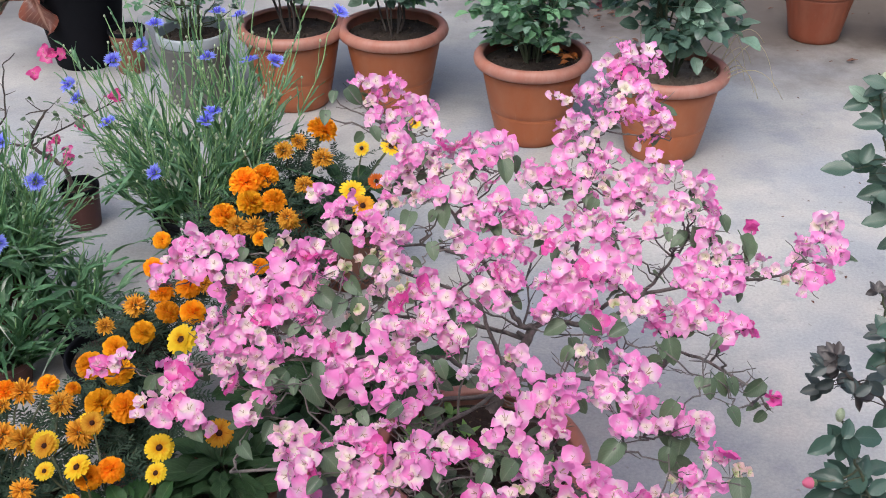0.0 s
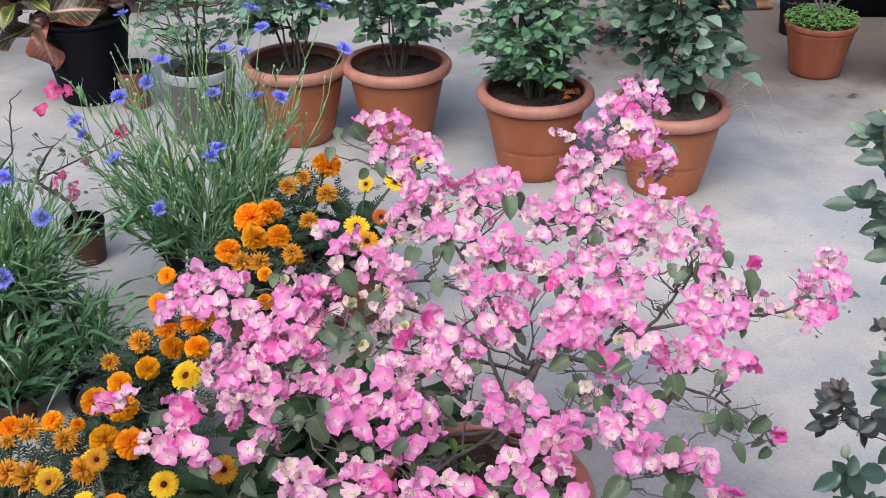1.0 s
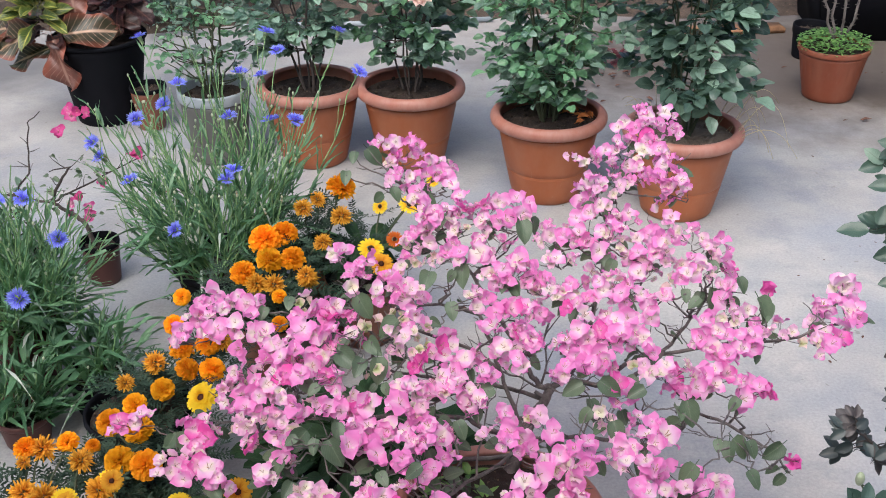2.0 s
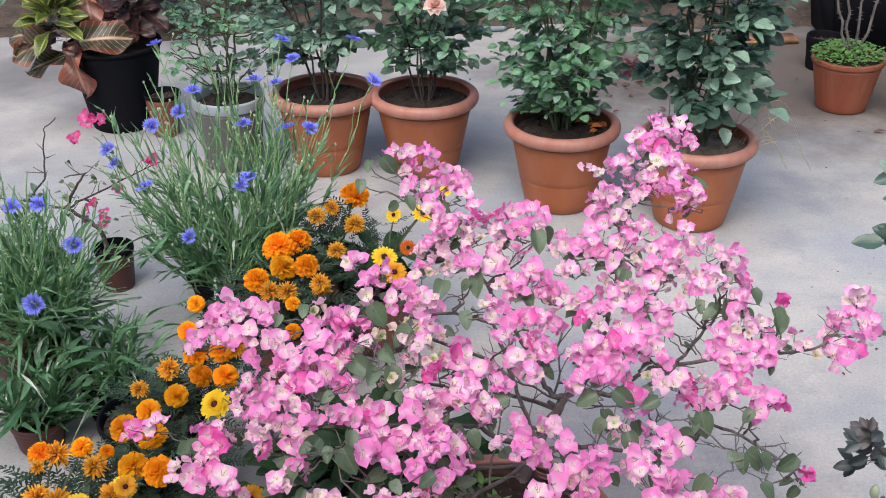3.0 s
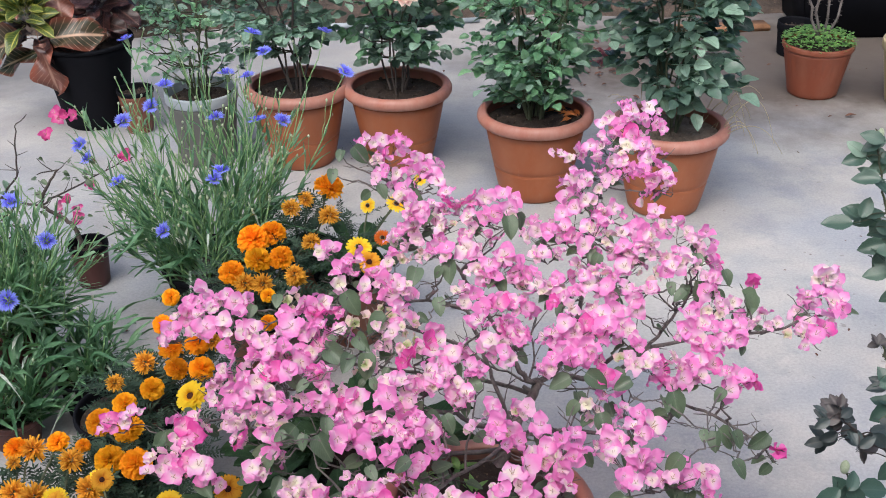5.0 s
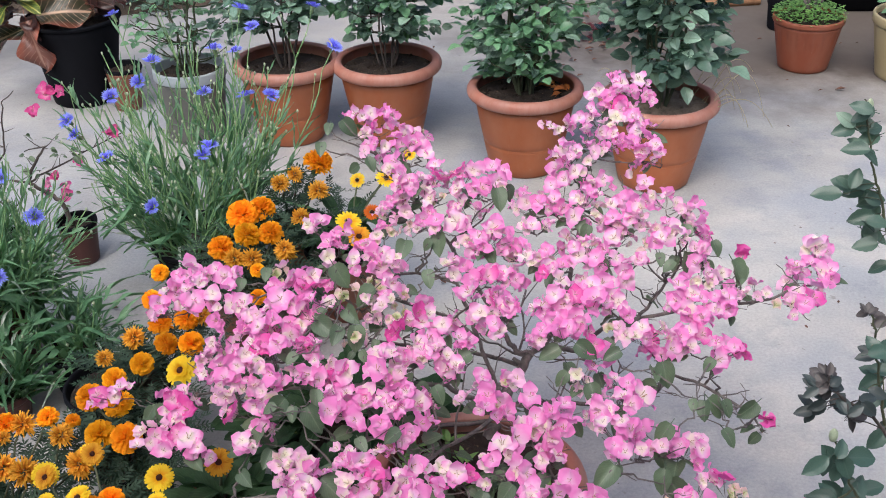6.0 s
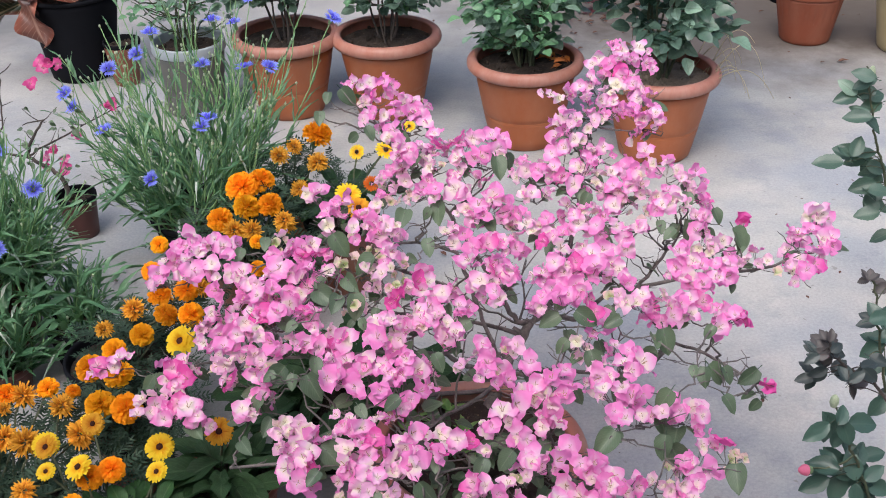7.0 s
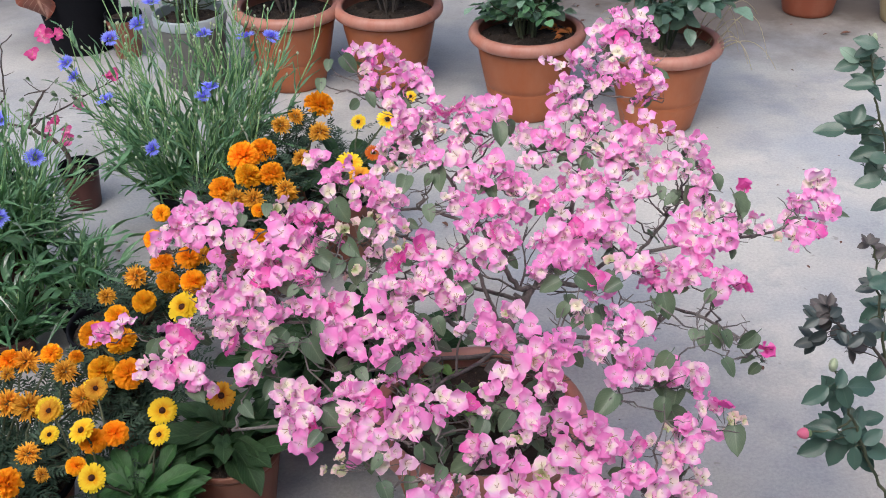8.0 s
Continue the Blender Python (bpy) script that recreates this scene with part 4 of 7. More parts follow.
for i in range(900):
    a, d = rr.uniform(0, 6.28), 0.134 * math.sqrt(rr.random())
    p = Vector((d * math.cos(a), d * math.sin(a), zs + rr.uniform(0.004, 0.035) + 0.028 * (1.0 - (d / 0.134) ** 2)))
    q = rr.uniform(0, 6.28)
    blade(bm, frame_of(p, Vector((math.cos(q), math.sin(q), rr.uniform(-0.2, 0.4)))), rr.uniform(0.011, 0.020), 0.012, ovate, 0.15, 0.15, 0, 2, 2)
tagged(part("ground_cover", bm, COVER, p5, "small bright green leaves covering the soil"), kind="stuff")

p6 = thing("plant_pot", 1.75, 4.22, "weathered cream plant pot with trailing greenery", "plant pot")
zs = pot_parts(p6, 0.16, 0.24, 0.12, CREAM, CREAM, SOIL, "lip", random.Random(61), 0.02)
rose_bush(p6, zs, 62, height=0.16, spread=0.14, leaves=24, kinds=("fresh",), stems=4, low=0.0, size=0.6)

# ---------------------------------------------------------------- roses beside the path


def rose_spray(owner, path, leaves, seed, wood=CANE, thick=0.0035):
    """One cane along a path in the thing's space, with leaves given by place along it, heading, lift, size and kind."""
    rng = random.Random(seed)
    fine = []
    for a, b in zip(path, path[1:]):
        fine += bend(rng, Vector(a), Vector(b), 0.0, 0.004, 4)[:-1]
    fine.append(Vector(path[-1]))
    bm = bmesh.new()
    tube(bm, fine, thick, thick * 0.45, 6)
    for p in fine[1:-1]:
        q = rng.uniform(0, 6.28)
        tube(bm, [p, p + Vector((math.cos(q), math.sin(q), -0.2)) * 0.008], 0.0015, 0.0002, 4)
    part("cane", bm, wood, owner)
    for t, heading, lift, size, kind in leaves:
        k = t * (len(fine) - 1)
        p = fine[int(k)].lerp(fine[min(int(k) + 1, len(fine) - 1)], k - int(k))
        a = radians(heading)
        piece("leaf", rng.choice(ROSE_LEAVES[kind]), owner, frame_of(p, Vector((math.cos(a), math.sin(a), lift)), Vector((rng.uniform(-0.2, 0.2), -0.35, 1)), size))


# place of each leaflet, its heading as seen against the paving, its length and its kind
LEAFLETS = {
    "tall": [
        (0.899, 2.302, 0.662, 150, 0.063, "teal"), (0.88, 2.323, 0.63, 140, 0.061, "dark"), (0.874, 2.311, 0.605, 170, 0.064, "teal"), (0.919, 2.327, 0.611, 190, 0.056, "teal"),
        (0.934, 2.329, 0.576, 200, 0.069, "teal"), (0.895, 2.29, 0.575, 185, 0.074, "teal"), (0.941, 2.286, 0.559, 330, 0.062, "teal"), (0.905, 2.344, 0.473, 160, 0.079, "teal"),
        (0.92, 2.303, 0.509, 70, 0.06, "teal"), (0.854, 2.301, 0.469, 180, 0.082, "teal"), (0.932, 2.355, 0.445, 200, 0.071, "teal"), (0.95, 2.318, 0.484, 20, 0.057, "teal"),
        (0.963, 2.344, 0.421, 190, 0.062, "teal"), (0.942, 2.318, 0.4, 200, 0.074, "teal"), (0.977, 2.33, 0.371, 210, 0.068, "teal"), (0.954, 2.296, 0.347, 190, 0.071, "teal"),
        (1.001, 2.329, 0.348, 330, 0.072, "teal"), (1.014, 2.346, 0.261, 210, 0.067, "teal"), (0.93, 2.322, 0.651, 60, 0.055, "teal"), (0.957, 2.337, 0.603, 20, 0.056, "teal"),
        (0.987, 2.332, 0.44, 350, 0.064, "teal"), (0.984, 2.289, 0.408, 10, 0.064, "teal"),
    ],
    "bronze": [
        (0.695, 1.678, 0.466, 95, 0.038, "bronze"), (0.682, 1.666, 0.458, 150, 0.038, "plum"), (0.669, 1.646, 0.453, 170, 0.046, "bronze"), (0.655, 1.627, 0.452, 200, 0.042, "plum"),
        (0.706, 1.686, 0.45, 60, 0.041, "bronze"), (0.711, 1.658, 0.46, 30, 0.038, "plum"), (0.713, 1.675, 0.432, 320, 0.041, "bronze"), (0.708, 1.687, 0.413, 250, 0.039, "plum"),
        (0.696, 1.675, 0.413, 230, 0.041, "bronze"), (0.73, 1.689, 0.419, 350, 0.039, "plum"), (0.693, 1.653, 0.489, 75, 0.032, "bronze"), (0.666, 1.681, 0.376, 190, 0.051, "plum"),
        (0.678, 1.656, 0.404, 200, 0.048, "plum"), (0.747, 1.69, 0.373, 350, 0.05, "plum"), (0.775, 1.687, 0.367, 10, 0.052, "bronze"), (0.743, 1.632, 0.421, 40, 0.043, "plum"),
        (0.766, 1.635, 0.411, 330, 0.047, "plum"),
    ],
    "low": [
        (0.66, 1.56, 0.362, 195, 0.058, "deep"), (0.702, 1.613, 0.343, 130, 0.051, "deep"), (0.704, 1.576, 0.388, 60, 0.04, "deep"), (0.748, 1.589, 0.358, 350, 0.058, "deep"),
        (0.713, 1.566, 0.354, 290, 0.048, "deep"), (0.704, 1.581, 0.331, 250, 0.04, "deep"), (0.685, 1.572, 0.288, 170, 0.056, "deep"), (0.675, 1.57, 0.245, 215, 0.061, "deep"),
        (0.722, 1.586, 0.221, 240, 0.062, "deep"), (0.738, 1.586, 0.279, 100, 0.059, "deep"), (0.777, 1.608, 0.207, 310, 0.063, "deep"), (0.783, 1.593, 0.253, 20, 0.05, "deep"),
        (0.739, 1.61, 0.289, 110, 0.045, "deep"), (0.757, 1.605, 0.281, 50, 0.048, "deep"), (0.784, 1.614, 0.273, 20, 0.05, "deep"), (0.796, 1.592, 0.219, 340, 0.051, "deep"),
        (0.744, 1.556, 0.233, 270, 0.045, "deep"), (0.788, 1.605, 0.18, 300, 0.046, "deep"), (0.714, 1.613, 0.275, 150, 0.045, "deep"), (0.741, 1.608, 0.217, 255, 0.051, "deep"),
    ],
    "back": [
        (0.775, 1.755, 0.538, 90, 0.032, "bronze"), (0.771, 1.765, 0.525, 150, 0.03, "bronze"), (0.777, 1.73, 0.546, 40, 0.029, "bronze"), (0.8, 1.773, 0.49, 200, 0.045, "bronze"),
        (0.778, 1.755, 0.435, 190, 0.051, "plum"), (0.786, 1.735, 0.473, 120, 0.048, "deep"), (0.796, 1.719, 0.471, 20, 0.048, "deep"), (0.81, 1.775, 0.365, 200, 0.052, "deep"),
        (0.824, 1.784, 0.388, 160, 0.05, "deep"), (0.813, 1.721, 0.379, 340, 0.051, "plum"), (0.82, 1.771, 0.332, 220, 0.051, "deep"), (0.833, 1.744, 0.291, 200, 0.051, "plum"),
        (0.82, 1.726, 0.28, 230, 0.05, "deep"),
    ],
}
CANES = {
    "tall": [(1.012, 2.32, 0.365), (0.98, 2.32, 0.458), (0.958, 2.32, 0.516), (0.938, 2.32, 0.585), (0.923, 2.32, 0.647), (0.915, 2.32, 0.67)],
    "bronze": [(0.835, 1.66, 0.296), (0.771, 1.66, 0.4), (0.733, 1.66, 0.41), (0.706, 1.66, 0.434), (0.693, 1.66, 0.467)],
    "low": [(0.836, 1.58, 0.104), (0.783, 1.58, 0.198), (0.736, 1.58, 0.301), (0.708, 1.58, 0.36), (0.692, 1.58, 0.405)],
    "back": [(0.904, 1.75, 0.133), (0.844, 1.75, 0.286), (0.811, 1.75, 0.405), (0.793, 1.75, 0.484), (0.777, 1.75, 0.534)],
}


def leafy_cane(owner, name, root, wood, thick, seed):
    """A cane from the soil along its points; each leaflet hangs on its own stalk from the nearest part of the cane."""
    rng = random.Random(seed)
    o = owner.matrix_basis.translation
    way = [Vector(root)] + [Vector(p) - o for p in CANES[name]]
    fine = []
    for a, b in zip(way, way[1:]):
        fine += bend(rng, a, b, 0.0, 0.003, 5)[:-1]
    fine.append(way[-1])
    bm = bmesh.new()
    tube(bm, fine, thick, thick * 0.45, 6)
    for p in fine[1:-1]:
        q = rng.uniform(0, 6.28)
        tube(bm, [p, p + Vector((math.cos(q), math.sin(q), -0.2)) * 0.008], 0.0015, 0.0002, 4)
    cane = part("cane", bm, wood, owner)
    for x, y, z, heading, length, kind in LEAFLETS[name]:
        a = radians(heading)
        along = Vector((math.cos(a), 0.50 * math.sin(a) + rng.uniform(-0.3, 0.3), 0.82 * math.sin(a) + rng.uniform(-0.25, 0.15)))
        base = Vector((x, y, z)) - o - along.normalized() * length * 0.5
        face = Vector((rng.uniform(-0.45, 0.45), -0.75 + rng.uniform(-0.3, 0.4), 0.75))
        near = min(fine, key=lambda p: (p - base).length + max(0.0, p.z - base.z))
        bm = bmesh.new()
        tube(bm, bend(rng, near, base, -0.004, 0.001, 4), 0.0012, 0.0008, 4)
        stalk = part("leaf_stalk", bm, wood, owner)
        piece("leaf", rng.choice(ROSE_LEAFLETS[kind]), stalk, frame_of(base, along, face, length * (0.68 if kind in ("bronze", "plum") else (0.78 if name == "tall" else 0.88))))
        for _ in range(2 if name == "bronze" else (rng.random() < (0.6 if name == "tall" else 0.9))):
            turn = a + rng.choice((-1, 1)) * rng.uniform(0.6, 1.3)
            beside = Vector((math.cos(turn), 0.50 * math.sin(turn) + rng.uniform(0.0, 0.4), 0.82 * math.sin(turn) - 0.1))
            tilt = Vector((rng.uniform(-0.5, 0.5), -0.6, 0.8))
            piece("leaf", rng.choice(ROSE_LEAFLETS[kind]), stalk, frame_of(base + Vector((0, 0.012, -0.006)), beside, tilt, length * rng.uniform(0.55, 0.75)))
    return cane


ra = thing("potted_rose", 1.29, 2.36, "tall rose with rounded green leaves in a pot", "potted plant")
zs = pot_parts(ra, 0.15, 0.22, 0.10, CLAY, CLAY_RIM, SOIL, "roll", random.Random(71), 0.03, **ROLL)
leafy_cane(ra, "tall", (0.0, 0.0, zs), CANE, 0.0035, 73)
rose_spray(ra, [(0.02, 0.0, zs), (0.05, 0.06, 0.35), (0.02, 0.10, 0.55)], [(0.3 + 0.1 * i, i * 137.0, 0.2, 1.2, "teal") for i in range(7)], 74)
piece("bud", BUD, ra, Matrix.Translation(Vector((0.927, 2.32, 0.658)) - ra.matrix_basis.translation) @ Matrix.Diagonal((0.008, 0.008, 0.014, 1)), "closed green bud")
rb = thing("potted_rose", 1.12, 1.72, "rose with bronze young leaves and green old leaves in a pot", "potted plant")
zs = pot_parts(rb, 0.15, 0.22, 0.10, CLAY, CLAY_RIM, SOIL, "roll", random.Random(75), 0.03, **ROLL)
leafy_cane(rb, "bronze", (-0.02, 0.0, zs), DARK_BARK, 0.0035, 76)
leafy_cane(rb, "low", (-0.03, -0.02, zs), CANE, 0.0035, 77)
leafy_cane(rb, "back", (0.0, 0.03, zs), CANE, 0.0035, 78)
piece("bud", BUD, rb, Matrix.Translation(Vector((0.689, 1.58, 0.409)) - rb.matrix_basis.translation) @ Matrix.Diagonal((0.008, 0.008, 0.013, 1)), "closed green bud")
bud_at = Vector((0.657, 1.56, 0.287)) - rb.matrix_basis.translation
bm = bmesh.new()
tube(bm, bend(random.Random(78), Vector(CANES["low"][2]) - rb.matrix_basis.translation, bud_at + Vector((0.008, 0.004, 0.0)), 0.01, 0.004), 0.002, 0.0015, 5)
part("cane", bm, CANE, rb)
piece("bud", PINK_BUD, rb, Matrix.Translation(bud_at) @ pose(0, 0, 0, 0, -75, 20) @ Matrix.Diagonal((0.010, 0.010, 0.014, 1)), "pink rosebud")

# ---------------------------------------------------------------- the large bougainvillea
BLOOMS = {
    "spike_left": [(-0.106, 2.254, 0.671, 6), (-0.079, 2.269, 0.668, 6), (-0.054, 2.267, 0.674, 6), (-0.036, 2.265, 0.663, 6), (-0.065, 2.204, 0.662, 8), (-0.081, 2.158, 0.67, 3), (-0.017, 2.19, 0.674, 7), (-0.02, 2.149, 0.668, 5), (-0.055, 2.112, 0.67, 6), (-0.031, 2.135, 0.651, 6), (-0.075, 2.092, 0.665, 2), (0.014, 2.211, 0.651, 1), (0.006, 2.154, 0.649, 6), (0.027, 2.17, 0.647, 6), (0.04, 2.131, 0.641, 6), (-0.015, 2.063, 0.656, 6), (-0.024, 2.044, 0.651, 2), (-0.001, 2.011, 0.652, 6), (0.012, 2.007, 0.643, 6)],
    "spike_left_low": [(0.033, 2.04, 0.632, 5), (0.057, 2.095, 0.635, 5), (0.059, 2.034, 0.641, 8), (0.085, 2.044, 0.636, 7), (0.102, 2.047, 0.641, 7), (0.126, 2.056, 0.642, 6), (0.163, 2.106, 0.624, 6), (0.183, 2.046, 0.642, 5), (0.172, 2.016, 0.639, 4), (0.101, 2.01, 0.625, 5), (0.142, 2.021, 0.62, 6), (0.06, 2.009, 0.613, 1), (0.043, 2.03, 0.597, 1), (0.04, 1.997, 0.631, 3), (0.008, 2.01, 0.601, 5), (-0.014, 2.031, 0.595, 5)],
    "upper_mid": [(-0.032, 2.041, 0.57, 4), (-0.001, 2.014, 0.605, 5), (0.003, 1.993, 0.587, 2), (0.045, 1.975, 0.596, 5), (0.062, 1.949, 0.593, 5), (0.084, 1.986, 0.591, 6), (0.106, 2.001, 0.595, 7), (0.097, 1.955, 0.59, 6), (0.132, 2, 0.59, 4), (0.153, 2.012, 0.578, 4), (0.015, 1.959, 0.57, 3), (0.034, 1.944, 0.59, 4), (-0.039, 1.99, 0.558, 5), (-0.022, 1.971, 0.557, 1), (-0.044, 1.937, 0.572, 3), (0.093, 1.893, 0.545, 5), (0.11, 1.863, 0.551, 5), (0.081, 1.867, 0.552, 4)],
    "left_arm": [(-0.151, 1.981, 0.574, 4), (-0.166, 1.944, 0.588, 4), (-0.119, 1.962, 0.561, 5), (-0.13, 1.926, 0.564, 5), (-0.102, 1.954, 0.56, 5), (-0.124, 1.878, 0.562, 4), (-0.105, 1.924, 0.553, 5), (-0.074, 1.923, 0.554, 5), (-0.08, 1.878, 0.557, 5), (-0.052, 1.903, 0.549, 5), (-0.032, 1.896, 0.558, 4), (-0.02, 1.87, 0.562, 3), (-0.033, 1.881, 0.539, 7), (-0.006, 1.885, 0.537, 3), (-0.059, 1.927, 0.558, 5)],
    "green_tips": [(-0.01, 1.804, 0.551, 6), (-0.001, 1.803, 0.535, 2), (-0.047, 1.833, 0.536, 1), (-0.03, 1.808, 0.537, 1), (-0.075, 1.815, 0.532, 1), (-0.052, 1.785, 0.535, 2), (-0.043, 1.78, 0.513, 2), (-0.009, 1.775, 0.536, 1), (-0.021, 1.754, 0.538, 1), (-0.089, 1.775, 0.546, 0), (0.011, 1.75, 0.526, 0), (-0.008, 1.721, 0.532, 0), (0.041, 1.808, 0.507, 7), (0.053, 1.769, 0.513, 7), (0.036, 1.739, 0.532, 8), (-0.063, 1.691, 0.518, 2), (-0.048, 1.729, 0.509, 2), (-0.215, 1.844, 0.547, 0), (-0.205, 1.878, 0.54, 0)],
    "spike_right": [(0.415, 2.375, 0.704, 5), (0.469, 2.389, 0.689, 6), (0.45, 2.325, 0.686, 6), (0.471, 2.308, 0.687, 6), (0.386, 2.364, 0.677, 6), (0.403, 2.311, 0.686, 6), (0.424, 2.307, 0.712, 5), (0.36, 2.262, 0.675, 4), (0.392, 2.295, 0.668, 5), (0.424, 2.289, 0.671, 7), (0.444, 2.271, 0.674, 8), (0.402, 2.191, 0.688, 3), (0.382, 2.203, 0.674, 5), (0.439, 2.226, 0.673, 6), (0.46, 2.211, 0.661, 6), (0.437, 2.131, 0.685, 4), (0.456, 2.145, 0.667, 6), (0.279, 2.208, 0.662, 3), (0.311, 2.229, 0.665, 4), (0.336, 2.241, 0.666, 4), (0.349, 2.192, 0.663, 5), (0.366, 2.152, 0.675, 7), (0.396, 2.172, 0.661, 6)],
    "spike_right_low": [(0.376, 2.131, 0.65, 5), (0.4, 2.115, 0.669, 6), (0.34, 2.139, 0.657, 5), (0.302, 2.074, 0.681, 4), (0.322, 2.119, 0.649, 3), (0.352, 2.102, 0.655, 3), (0.423, 2.096, 0.675, 6), (0.44, 2.094, 0.661, 6), (0.462, 2.082, 0.679, 5), (0.482, 2.125, 0.641, 5), (0.437, 2.1, 0.635, 7), (0.442, 2.035, 0.624, 4), (0.291, 2.113, 0.64, 5), (0.311, 2.096, 0.64, 5), (0.285, 2.094, 0.626, 5), (0.313, 2.038, 0.647, 4), (0.297, 2.038, 0.63, 5), (0.365, 2.054, 0.622, 7), (0.351, 2.06, 0.607, 5), (0.273, 2.059, 0.608, 5), (0.331, 2.035, 0.614, 6)],
    "upper_right": [(0.221, 2.048, 0.597, 5), (0.225, 2.02, 0.592, 4), (0.248, 1.986, 0.61, 6), (0.277, 2.027, 0.595, 6), (0.282, 2.013, 0.579, 5), (0.207, 1.965, 0.609, 4), (0.315, 1.995, 0.611, 5), (0.337, 1.975, 0.633, 5), (0.33, 1.987, 0.604, 4), (0.307, 1.951, 0.6, 5), (0.232, 1.941, 0.588, 4), (0.257, 1.939, 0.589, 4), (0.375, 1.99, 0.603, 3), (0.378, 1.961, 0.59, 6), (0.36, 1.974, 0.577, 8), (0.403, 2.007, 0.6, 6), (0.413, 1.962, 0.618, 6), (0.424, 1.947, 0.617, 3), (0.406, 1.947, 0.598, 4), (0.395, 1.963, 0.566, 3), (0.438, 1.952, 0.578, 3)],
    "right_crown": [(0.45, 1.993, 0.619, 4), (0.483, 2.021, 0.605, 5), (0.49, 1.983, 0.608, 3), (0.504, 1.997, 0.583, 4), (0.534, 2.027, 0.585, 5), (0.517, 2.004, 0.585, 2), (0.474, 1.962, 0.579, 5), (0.483, 1.928, 0.586, 3), (0.454, 1.899, 0.585, 5), (0.55, 2.001, 0.538, 8), (0.531, 1.969, 0.57, 6), (0.5, 1.933, 0.57, 4), (0.536, 1.931, 0.549, 5), (0.432, 1.932, 0.555, 1)],
    "upper_centre": [(0.137, 1.909, 0.581, 4), (0.163, 1.953, 0.563, 5), (0.167, 1.932, 0.592, 6), (0.187, 1.916, 0.584, 5), (0.182, 1.923, 0.557, 4), (0.197, 1.905, 0.554, 4), (0.147, 1.892, 0.569, 5), (0.117, 1.919, 0.57, 4), (0.216, 1.904, 0.568, 6), (0.22, 1.865, 0.568, 4), (0.257, 1.919, 0.549, 5), (0.247, 1.908, 0.538, 4), (0.257, 1.838, 0.562, 8), (0.294, 1.949, 0.555, 6), (0.302, 1.877, 0.579, 5), (0.325, 1.898, 0.55, 6), (0.323, 1.895, 0.581, 5), (0.348, 1.894, 0.575, 5), (0.34, 1.862, 0.566, 5), (0.377, 1.93, 0.567, 4), (0.356, 1.878, 0.573, 4), (0.405, 1.959, 0.557, 3), (0.298, 1.861, 0.555, 5)],
    "centre": [(0.128, 1.842, 0.536, 6), (0.123, 1.775, 0.549, 6), (0.152, 1.833, 0.547, 8), (0.162, 1.865, 0.539, 6), (0.181, 1.856, 0.539, 7), (0.197, 1.887, 0.526, 6), (0.201, 1.855, 0.526, 6), (0.171, 1.803, 0.537, 5), (0.157, 1.784, 0.527, 8), (0.184, 1.764, 0.54, 6), (0.142, 1.752, 0.525, 6), (0.161, 1.766, 0.511, 5), (0.189, 1.754, 0.525, 6), (0.165, 1.71, 0.531, 5), (0.077, 1.735, 0.513, 5), (0.092, 1.769, 0.496, 6)],
    "centre_right": [(0.275, 1.813, 0.549, 6), (0.264, 1.775, 0.546, 5), (0.318, 1.855, 0.524, 5), (0.328, 1.813, 0.539, 6), (0.349, 1.828, 0.536, 6), (0.298, 1.787, 0.539, 7), (0.241, 1.772, 0.525, 6), (0.256, 1.784, 0.523, 5), (0.279, 1.775, 0.527, 7), (0.314, 1.756, 0.542, 5), (0.362, 1.807, 0.521, 6), (0.374, 1.791, 0.52, 5), (0.379, 1.757, 0.531, 5), (0.332, 1.762, 0.544, 6), (0.258, 1.733, 0.523, 5), (0.3, 1.741, 0.518, 6), (0.282, 1.699, 0.53, 6), (0.307, 1.724, 0.524, 5), (0.318, 1.729, 0.499, 8), (0.32, 1.665, 0.521, 8), (0.332, 1.683, 0.496, 6), (0.22, 1.694, 0.512, 4), (0.237, 1.687, 0.532, 4)],
    "right_low": [(0.317, 1.654, 0.485, 4), (0.291, 1.618, 0.495, 2), (0.308, 1.639, 0.467, 3), (0.402, 1.715, 0.521, 5), (0.414, 1.723, 0.491, 8), (0.396, 1.728, 0.495, 5), (0.439, 1.742, 0.503, 4), (0.434, 1.733, 0.496, 5), (0.448, 1.699, 0.489, 4), (0.364, 1.706, 0.526, 3), (0.373, 1.696, 0.517, 3), (0.385, 1.902, 0.537, 6), (0.39, 1.858, 0.544, 6), (0.414, 1.871, 0.556, 4)],
    "right_arm": [(0.523, 1.899, 0.529, 6), (0.532, 1.87, 0.53, 3), (0.538, 1.93, 0.532, 5), (0.568, 1.915, 0.503, 5), (0.52, 1.874, 0.513, 3), (0.478, 1.832, 0.529, 6), (0.472, 1.813, 0.513, 5), (0.501, 1.819, 0.521, 6), (0.514, 1.81, 0.516, 7), (0.492, 1.786, 0.508, 6), (0.512, 1.768, 0.504, 5), (0.538, 1.802, 0.498, 5), (0.559, 1.823, 0.485, 6), (0.566, 1.828, 0.505, 5), (0.583, 1.862, 0.495, 5), (0.54, 1.822, 0.514, 3), (0.616, 1.962, 0.514, 9)],
    "right_arm_low": [(0.484, 1.735, 0.498, 6), (0.506, 1.746, 0.485, 6), (0.53, 1.742, 0.471, 7), (0.55, 1.743, 0.459, 7), (0.53, 1.713, 0.458, 6), (0.559, 1.728, 0.47, 8), (0.484, 1.721, 0.479, 5), (0.465, 1.724, 0.494, 4)],
